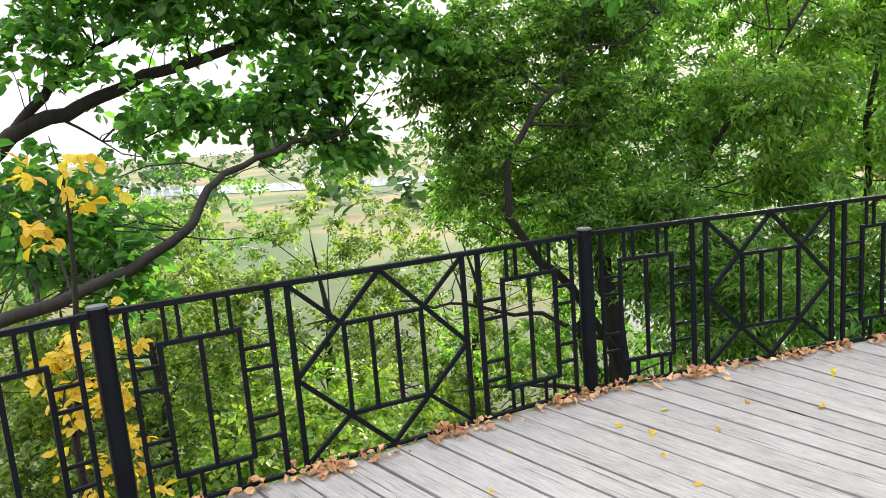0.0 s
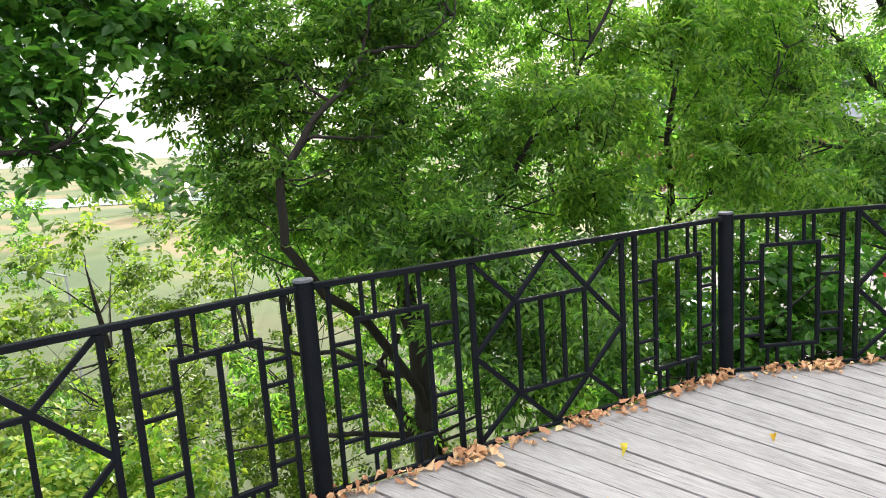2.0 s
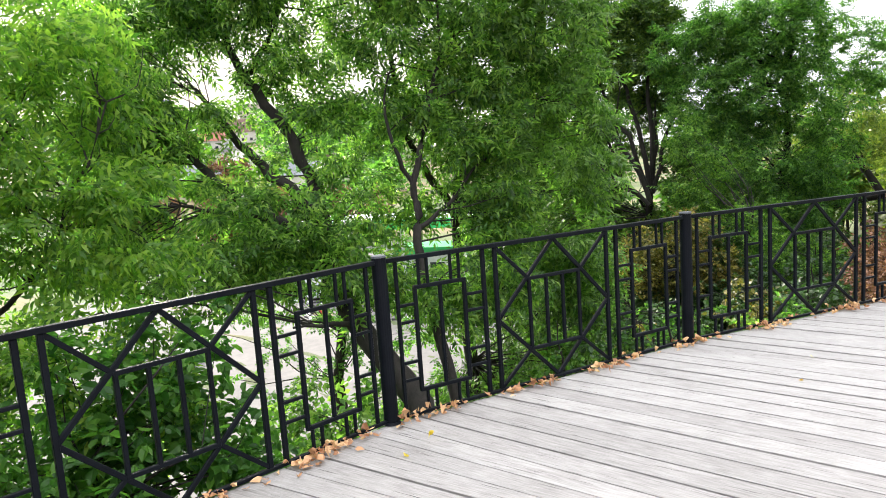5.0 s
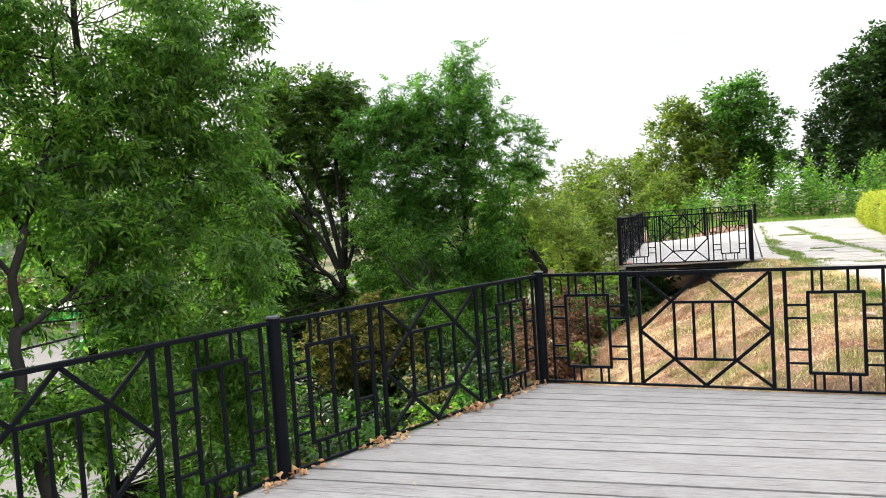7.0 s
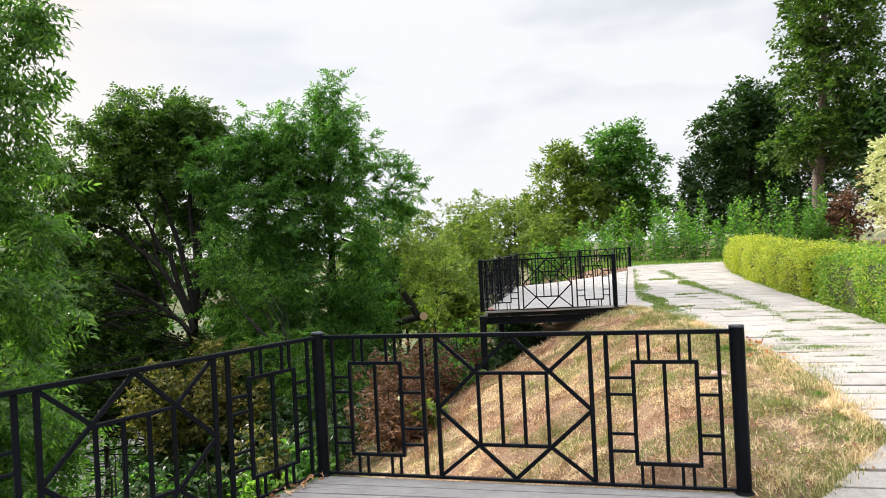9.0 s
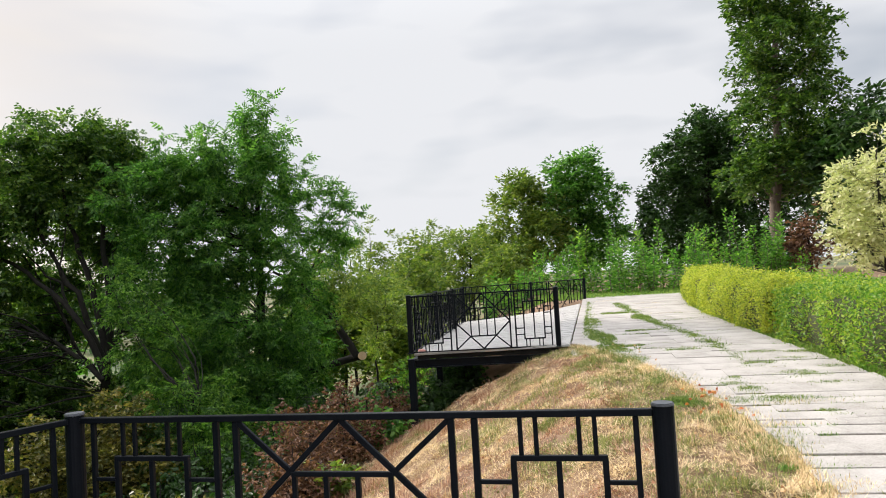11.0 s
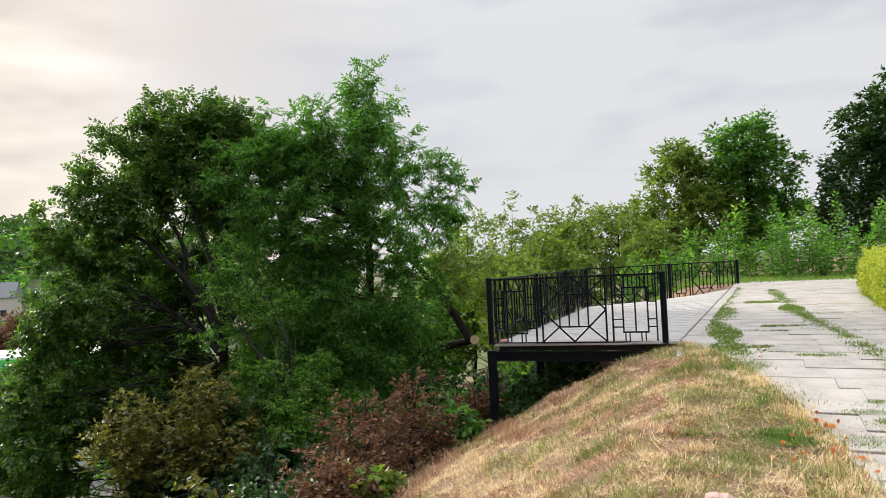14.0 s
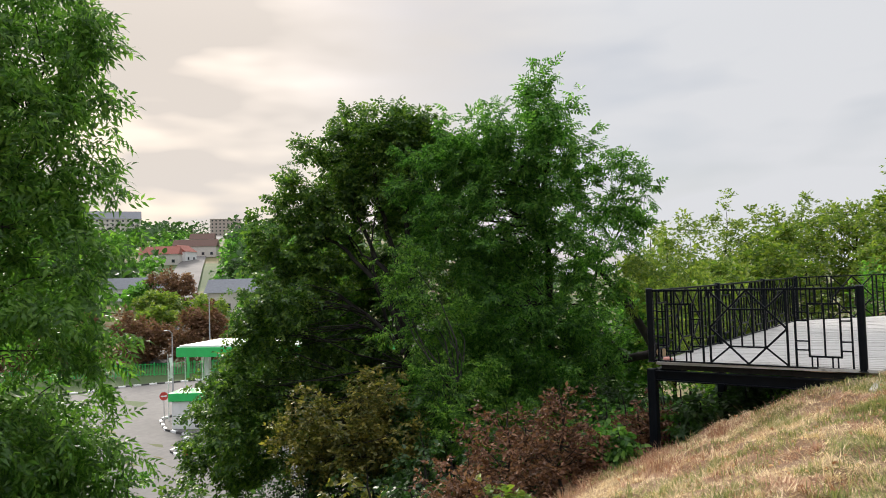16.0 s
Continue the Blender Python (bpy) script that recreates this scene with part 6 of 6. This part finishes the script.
pole("street_lamp", 61.0, 84.6, 7.9, 0.11, GALV, "slim grey street lamp by the car park", "street lamp", 1.2)
pole("street_lamp", 73.3, 94.9, 12.3, 0.13, GALV, "slim tall grey street lamp beyond the car park", "street lamp", 0.8)
pole("street_lamp", -13.0, 35.4, 8.9, 0.10, GALV, "white street lamp below the slope", "street lamp", 1.6)
for k in range(4):
    pole("flagpole", 50.4 + 1.0 * k, 67.2 - 1.6 * k, 7.0, 0.06, WHITE, "white flagpole by the car park", "flagpole", group="flagpoles by the car park")
    bm = bmesh.new()
    bmesh.ops.create_grid(bm, x_segments=4, y_segments=6, size=0.5, matrix=oriented(50.4 + 1.0 * k + 0.35, 67.2 - 1.6 * k, LOT + 5.5, 0.6) @ Matrix.Rotation(radians(90), 4, "X") @ Matrix.Diagonal((0.7, 2.2, 1, 1)))
    for v in bm.verts:
        v.co.y += 0.06 * math.sin(v.co.z * 3)
    geo = bmesh.ops.extrude_face_region(bm, geom=bm.faces[:])
    bmesh.ops.translate(bm, verts=[g for g in geo["geom"] if isinstance(g, bmesh.types.BMVert)], vec=(0, 0.02, 0))
    tagged(part("banner", bm, (WHITE, GREEN)[k % 2]), "plain banner hanging from a flagpole", "banner", "banners by the car park")


def road_sign():
    root = new("road_sign")
    x_, y_ = 49.14, 65.9
    bm = bmesh.new()
    bmesh.ops.create_cone(bm, segments=8, radius1=0.04, radius2=0.04, depth=2.9, cap_ends=True, matrix=Matrix.Translation((x_, y_, LOT + 1.45)))
    part("pole", bm, GALV, root)
    face = look((x_ - 0.04, y_ - 0.06, LOT + 2.9), (10.9, -1.7, 1.7))
    bm = bmesh.new()
    bmesh.ops.create_cone(bm, segments=24, radius1=0.42, radius2=0.42, depth=0.04, cap_ends=True, matrix=face)
    disc = part("disc", bm, RED, root, "red round disc")
    part("bar", box_bm(0.58, 0.13, 0.02, face @ Matrix.Translation((0, 0, -0.04))), WHITE, root, "white bar")
    return tagged(root, "round red no-entry sign on a pole", "road sign")


road_sign()


def give_way_sign(x, y):
    """Triangular sign, point down, on a pole."""
    root = new("road_sign")
    bm = bmesh.new()
    bmesh.ops.create_cone(bm, segments=8, radius1=0.04, radius2=0.04, depth=3.0, cap_ends=True, matrix=Matrix.Translation((x, y, LOT + 1.5)))
    part("pole", bm, GALV, root)
    face = look((x - 0.05, y - 0.07, LOT + 2.6), (10.9, -1.7, 1.7))
    for name, r, z, mat, lab in (("rim", 0.55, 0.0, RED, "red triangular rim"), ("plate", 0.40, -0.025, WHITE, "white triangular plate")):
        bm = bmesh.new()
        bmesh.ops.create_cone(bm, segments=3, radius1=r, radius2=r, depth=0.03, cap_ends=True, matrix=face @ Matrix.Translation((0, 0, z)) @ Matrix.Rotation(radians(180), 4, "Z"))
        part(name, bm, mat, root, lab)
    return tagged(root, "triangular give-way sign on a pole by the kerb island", "road sign")


give_way_sign(52.2, 65.2)


def marker_post(x, y):
    root = new("marker_post")
    for k in range(3):
        part("ring", box_bm(0.42, 0.42, 0.55, oriented(x, y, LOT + 0.32 + 0.55 * k, 0.3), 0.05), (RED, RED, WHITE)[k], root)
    return tagged(root, "stout red and white marker post on the kerb island", "post")


marker_post(42.9, 51.4)


def car(x, y, ang, paint, label):
    root = new("car")
    root.matrix_basis = oriented(x, y, LOT + 0.05, ang)
    bm = box_bm(4.2, 1.75, 0.62, Matrix.Translation((0, 0, 0.62)), 0.16)
    part("body", bm, paint, root)
    bm = bmesh.new()
    bmesh.ops.create_cube(bm, size=1, matrix=Matrix.Translation((-0.2, 0, 1.16)) @ Matrix.Diagonal((2.3, 1.55, 0.55, 1)))
    for v in bm.verts:
        if v.co.z > 1.2:
            v.co.x = -0.2 + (v.co.x + 0.2) * 0.66
            v.co.y *= 0.86
    bmesh.ops.bevel(bm, geom=bm.edges[:], offset=0.07, segments=2, affect="EDGES")
    part("cabin", bm, DARK, root, "dark glazed cabin")
    part("roof", box_bm(1.5, 1.3, 0.04, Matrix.Translation((-0.2, 0, 1.45)), 0.015), paint, root)
    for dx in (-1.3, 1.3):
        for dy in (-0.8, 0.8):
            bm = bmesh.new()
            bmesh.ops.create_cone(bm, segments=16, radius1=0.32, radius2=0.32, depth=0.2, cap_ends=True, matrix=Matrix.Translation((dx, dy, 0.32)) @ Matrix.Rotation(radians(90), 4, "X"))
            part("wheel", bm, BLACK, root)
    return tagged(root, label, "car", "parked cars")


CARPAINT = surface("blue_grey_paint", [(0.3, (0.25, 0.32, 0.40)), (0.7, (0.32, 0.40, 0.48))], 2, 0.3, 0.0, metal=0.3)
car(57.6, 74.6, 0.6, CARPAINT, "blue-grey parked car beside the fuel station")
car(61.0, 71.0, 0.6, WHITE, "white parked car beside the fuel station")
car(30.0, 52.0, 1.1, WHITE, "white parked car on the car park")
car(24.0, 46.0, 1.1, CARPAINT, "blue-grey parked car on the car park")


def green_fence():
    root = new("fence")
    pts = np.array([(40, 117), (50, 115.5), (61.5, 110), (71.1, 99.6), (88, 92)], float)
    seg = np.linalg.norm(np.diff(pts, axis=0), axis=1)
    cum = np.concatenate([[0], np.cumsum(seg)])
    at = lambda s: [float(np.interp(s, cum, pts[:, i])) for i in (0, 1)]
    s = 0.0
    while s + 3 < cum[-1]:
        a, b = at(s), at(s + 3)
        ang = math.atan2(b[1] - a[1], b[0] - a[0])
        M = oriented(a[0], a[1], LOT, ang)
        part("fence_post", box_bm(0.1, 0.1, 2.3, M @ Matrix.Translation((0, 0, 1.1)), 0.01), GREEN, root)
        bm = bmesh.new()
        for k in range(12):
            box_bm(0.05, 0.03, 1.9, M @ Matrix.Translation((0.22 + 0.235 * k, 0, 1.15)), bm=bm)
        for z_ in (0.35, 1.95):
            box_bm(2.9, 0.04, 0.05, M @ Matrix.Translation((1.5, 0.02, z_)), bm=bm)
        part("fence_panel", bm, GREEN, root)
        s += 3.0
    return tagged(root, "long green metal fence behind the car park", "fence")


green_fence()
for k in range(11):
    f = k / 10
    x_, y_ = 52 + 42 * f, 122 - 26 * f + (k % 2) * 3
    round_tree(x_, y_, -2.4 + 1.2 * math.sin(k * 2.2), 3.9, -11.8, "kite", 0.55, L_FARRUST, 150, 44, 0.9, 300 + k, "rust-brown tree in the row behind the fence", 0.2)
for k, (x_, y_, t_, r_, m_) in enumerate([(101, 142, -0.5, 7, L_MID), (96, 150, 0.5, 6, L_MID), (111, 171, 6, 7, L_FARRUST), (104, 172, 4, 5, L_ASH), (150, 190, 9, 8, L_DARK), (160, 205, 13, 9, L_DARK), (90, 140, -3, 5, L_MID)]):
    round_tree(x_, y_, t_, r_, gz(x_, y_) + 0.5, "kite", 0.8, m_, 130, 44, 1.3, 330 + k, "autumn-coloured tree in the valley", 0.3)


def house(x, y, w, d, h, ang, wall, roof, label):
    root = new("house")
    z_ = gz(x, y) - 0.5
    M = oriented(x, y, z_, ang)
    part("wall", box_bm(w, d, h, M @ Matrix.Translation((0, 0, h / 2))), wall, root)
    bm = bmesh.new()
    rise = 0.38 * d if roof is not None else 0.4
    vs = [bm.verts.new(M @ Vector(c)) for c in ((-w / 2 - .4, -d / 2 - .4, h), (w / 2 + .4, -d / 2 - .4, h), (w / 2 + .4, d / 2 + .4, h), (-w / 2 - .4, d / 2 + .4, h), (-w / 2 - .4, 0, h + rise), (w / 2 + .4, 0, h + rise))]
    for f in ((0, 1, 5, 4), (2, 3, 4, 5), (1, 2, 5), (3, 0, 4), (3, 2, 1, 0)):
        bm.faces.new([vs[i] for i in f])
    part("roof", bm, roof or GREY, root)
    nw = max(2, int(w / 3.2))
    for fl_ in range(max(1, int(h / 3))):
        for k in range(nw):
            part("window", box_bm(1.2, 0.12, 1.3, M @ Matrix.Translation((-w / 2 + (k + 0.5) * w / nw, -d / 2, 1.6 + 3 * fl_))), DARK, root)
    return tagged(root, label, "house")


house(119.4, 152.4, 15, 9, 5.0, -0.85, PLASTER, GREY, "pale house with grey gabled roof in the valley")
house(164.6, 270.9, 15, 9, 4.5, -0.7, PLASTER, ROOF_RED, "house with bright red gabled roof on the far slope")
house(177, 275, 9, 8, 4.5, 0.5, WHITE, ROOF_RED, "small house with red gabled roof on the far slope")
house(193, 290, 19, 9, 5, -0.75, PLASTER, ROOF_BROWN, "long house with brown gabled roof on the far slope")
house(236, 352, 13, 9, 5, -0.7, PLASTER, ROOF_BROWN, "house with brown gabled roof on the far slope")
house(375, 534, 26, 14, 15, -0.6, PINKISH, None, "pinkish apartment block on the skyline")
house(250, 500, 50, 16, 15, -0.5, PLASTER, GREY, "pale long block on the skyline")
house(470, 460, 24, 12, 10, -0.9, PINKISH, None, "brick apartment block on the skyline")
house(110.3, 189.9, 20, 8, 3.5, -0.9, WHITE, GREY, "long low white building in the valley")

# road climbing the far slope
rp = np.array([(70, 112), (84, 128), (118, 180), (165, 250), (230, 345), (300, 440), (360, 520)], float)
rs = np.linspace(0, 6, 60)
cx_, cy_ = np.interp(rs, np.arange(7), rp[:, 0]), np.interp(rs, np.arange(7), rp[:, 1])
dxy = np.stack([np.gradient(cx_), np.gradient(cy_)], -1)
dxy /= np.linalg.norm(dxy, axis=1)[:, None]
nrm = np.stack([-dxy[:, 1], dxy[:, 0]], -1)
rv = []
for o in (-5, 5):
    xx, yy = cx_ + nrm[:, 0] * o, cy_ + nrm[:, 1] * o
    rv.append(np.column_stack([xx, yy, ground_z(xx, yy) + 0.6]))
rv = np.stack(rv, 1).reshape(-1, 3)
ri = np.arange(59)
tagged(part_np("road", rv, np.stack([2 * ri, 2 * ri + 1, 2 * ri + 3, 2 * ri + 2], -1), ASPHALT), "grey road climbing the far slope", "road", kind="structure")
WATER = surface("river_water", [(0.3, (0.30, 0.36, 0.38)), (0.7, (0.42, 0.48, 0.50))], 0.05, 0.12, 0.1, fine=1.0)
flat_sheet("river", [(-260, 330), (-120, 238), (-40, 212), (40, 222), (60, 250), (-30, 246), (-110, 280), (-250, 380)], LOT + 0.2, WATER, "pale river in the valley meadows", "river")

# far woods
rng = np.random.default_rng(400)
pl = []
for k in range(820):
    if k < 530:
        a, rr = radians(rng.uniform(28, 80) if k < 300 else rng.uniform(50, 67)), rng.uniform(190, 900)
        x_, y_ = rr * math.cos(a), rr * math.sin(a)
        if np.min(np.hypot(cx_ - x_, cy_ - y_)) < 14 or any(math.hypot(x_ - hx, y_ - hy) < 22 for hx, hy in ((176, 284), (196, 280), (236, 352), (375, 534), (120, 153))):
            continue
    else:
        a, rr = radians(rng.uniform(78, 150)), rng.choice([rng.uniform(300, 420), rng.uniform(700, 1400), rng.uniform(130, 200)], p=[0.3, 0.6, 0.1])
        x_, y_ = rr * math.cos(a), rr * math.sin(a)
    hgt = rng.uniform(6, 12) * (1 + rr / 1500)
    z_ = gz(x_, y_)
    m = 22
    d = rng.normal(size=(m, 3))
    d /= np.linalg.norm(d, axis=1)[:, None]
    pl.append(np.array([x_, y_, z_ + hgt * 0.55]) + d * np.array([hgt * 0.5, hgt * 0.5, hgt * 0.5]) * rng.uniform(0.5, 1, m)[:, None])
pl = np.concatenate(pl)
near_w = []
for k in range(420):
    a, rr = radians(rng.uniform(44, 68)), rng.uniform(165, 560)
    x_, y_ = rr * math.cos(a), rr * math.sin(a)
    if np.min(np.hypot(cx_ - x_, cy_ - y_)) < 11 or any(math.hypot(x_ - hx, y_ - hy) < 14 for hx, hy in ((164.6, 270.9), (177, 275), (193, 290), (236, 352), (120, 153), (110, 190), (160, 262), (187, 280), (112, 143))):
        continue
    hgt = rng.uniform(4, 8.5)
    d = rng.normal(size=(46, 3))
    d /= np.linalg.norm(d, axis=1)[:, None]
    near_w.append(np.array([x_, y_, gz(x_, y_) + hgt * 0.55]) + d * hgt * 0.5 * rng.uniform(0.5, 1, 46)[:, None])
ob = leaves_mesh("valley_trees", np.concatenate(near_w), 1.9, "broad", L_ASH, rng, None, 0.2)
tagged(ob, "mixed green and yellowing trees among the far houses", "woods", kind="stuff")
ob = leaves_mesh("far_woods", pl, 3.4, "broad", L_DARK, rng, None, 0.2)
tagged(ob, "distant woods on the valley slopes", "woods", kind="stuff")

# ---- paving slabs ----
paving = tagged(new("paving"), "worn grey concrete paving slabs with grassy joints", "path", kind="structure")
rng = np.random.default_rng(500)
row_joints = []
x = -6.0
while x < 35.4:
    wd = 0.30 if 8 < x < 16.2 else 0.55
    wd += rng.uniform(-0.015, 0.015)
    xm = x + wd / 2
    row_joints.append(x)
    y1, y0 = float(left_y(xm)) - 0.02 + (rng.uniform(-0.05, 0.03) if xm < 21.3 else 0.0), float(right_y(xm)) + 0.05
    y = y0
    while y < y1 - 0.15:
        ln = min(rng.uniform(0.9, 2.1), y1 - y)
        if y1 - (y + ln) < 0.35:
            ln = y1 - y
        m = Matrix.Translation((xm, y + ln / 2, float(path_z(xm)) + 0.012 + rng.uniform(-0.003, 0.003))) @ Matrix.Rotation(-0.036 if 11 < x < 21 else (-0.022 if x > 21 else 0), 4, "Y") @ Matrix.Rotation(radians(rng.uniform(-0.35, 0.35)), 4, "X") @ Matrix.Rotation(-0.07 + radians(rng.uniform(-0.4, 0.4)), 4, "Z")
        bm = box_bm(wd - rng.uniform(0.008, 0.022), ln - rng.uniform(0.003, 0.007), 0.06, None, 0.004)
        if y + ln > y1 - 0.01 and 11 < x < 21.4:
            skew = float(left_y(x + wd) - left_y(x)) / wd + 0.07
            for v in bm.verts:
                if v.co.y > 0:
                    v.co.y += skew * v.co.x + rng.uniform(-0.012, 0.012)
        ob = part("slab", bm, SLAB, paving)
        ob.matrix_basis = m
        y += ln
    x += wd
for sx_, sy_, a_, b_ in ((16.5, -1.35, 0.5, 0.28), (17.2, -1.3, 0.55, 0.3), (15.9, -1.42, 0.4, 0.25), (18.6, -1.05, 0.6, 0.3), (20.6, -0.62, 0.7, 0.25), (21.6, -0.62, 0.7, 0.25)):
    ob = part("slab", box_bm(a_, b_, 0.06, None, 0.008), SLAB, paving)
    ob.matrix_basis = Matrix.Translation((sx_, sy_, float(path_z(sx_)) - 0.034)) @ Matrix.Rotation(-0.036, 4, "Y")

# grass and moss in the cross joints
rng = np.random.default_rng(540)
cross, withered = [], []
for jx in row_joints:
    if not 12.5 < jx < 33:
        continue
    for k in range(2):
        if rng.uniform() < 0.42:
            continue
        lo, hi = float(right_y(jx)) + 0.1, float(left_y(jx)) - 0.1
        cy, half = rng.uniform(lo, hi), rng.uniform(0.08, 0.4)
        m = int(half * (900 if jx < 20 else 500))
        y_ = cy + rng.uniform(-1, 1, m) * half
        row = np.column_stack([jx - 0.07 * (y_ - (lo + hi) / 2) * -1 + rng.normal(size=m) * 0.022 * (1 + half), y_])
        (cross if rng.uniform() < 0.65 else withered).append(row)
blades("joint_grass", np.concatenate(cross), 0.04, G_GREEN, 21, "thin green grass lines in the cross joints of the paving", 0.9, lift=0.02, width=0.008)
blades("joint_grass", np.concatenate(withered), 0.04, G_OLIVE, 22, "thin olive grass lines in the cross joints of the paving", 1.0, lift=0.02, width=0.008)
bits = np.column_stack([rng.uniform(11.6, 21.0, 420), rng.uniform(-1.7, 2.6, 420)])
bits = np.column_stack([bits, ground_z(bits[:, 0], bits[:, 1]) + 0.05])
leaf_litter("fallen_leaves", bits, 0.045, L_FALL, 23, "small brown leaves scattered over the dry grass")
bits = np.column_stack([rng.uniform(15.4, 17.0, 26), rng.normal(-1.75, 0.14, 26)])
bits = np.column_stack([bits, path_z(bits[:, 0]) + 0.05])
leaf_litter("fallen_leaves", bits, 0.06, L_ORANGE, 24, "orange-red leaves lying at the edge of the paving")

# crumpled wrapper by the corner post of the second deck
bm = bmesh.new()
bmesh.ops.create_icosphere(bm, subdivisions=2, radius=0.5, matrix=Matrix.Diagonal((0.12, 0.16, 0.07, 1)))
for v in bm.verts:
    v.co += noise.noise_vector(v.co * 22) * 0.018
wrapper = part("wrapper", bm, surface("wrapper_paper", [(0.3, (0.55, 0.22, 0.18)), (0.7, (0.72, 0.40, 0.34))], 12, 0.6, 0.2))
wrapper.location = (21.52, 2.32, 0.375)
tagged(wrapper, "crumpled reddish wrapper lying on the deck", "wrapper")
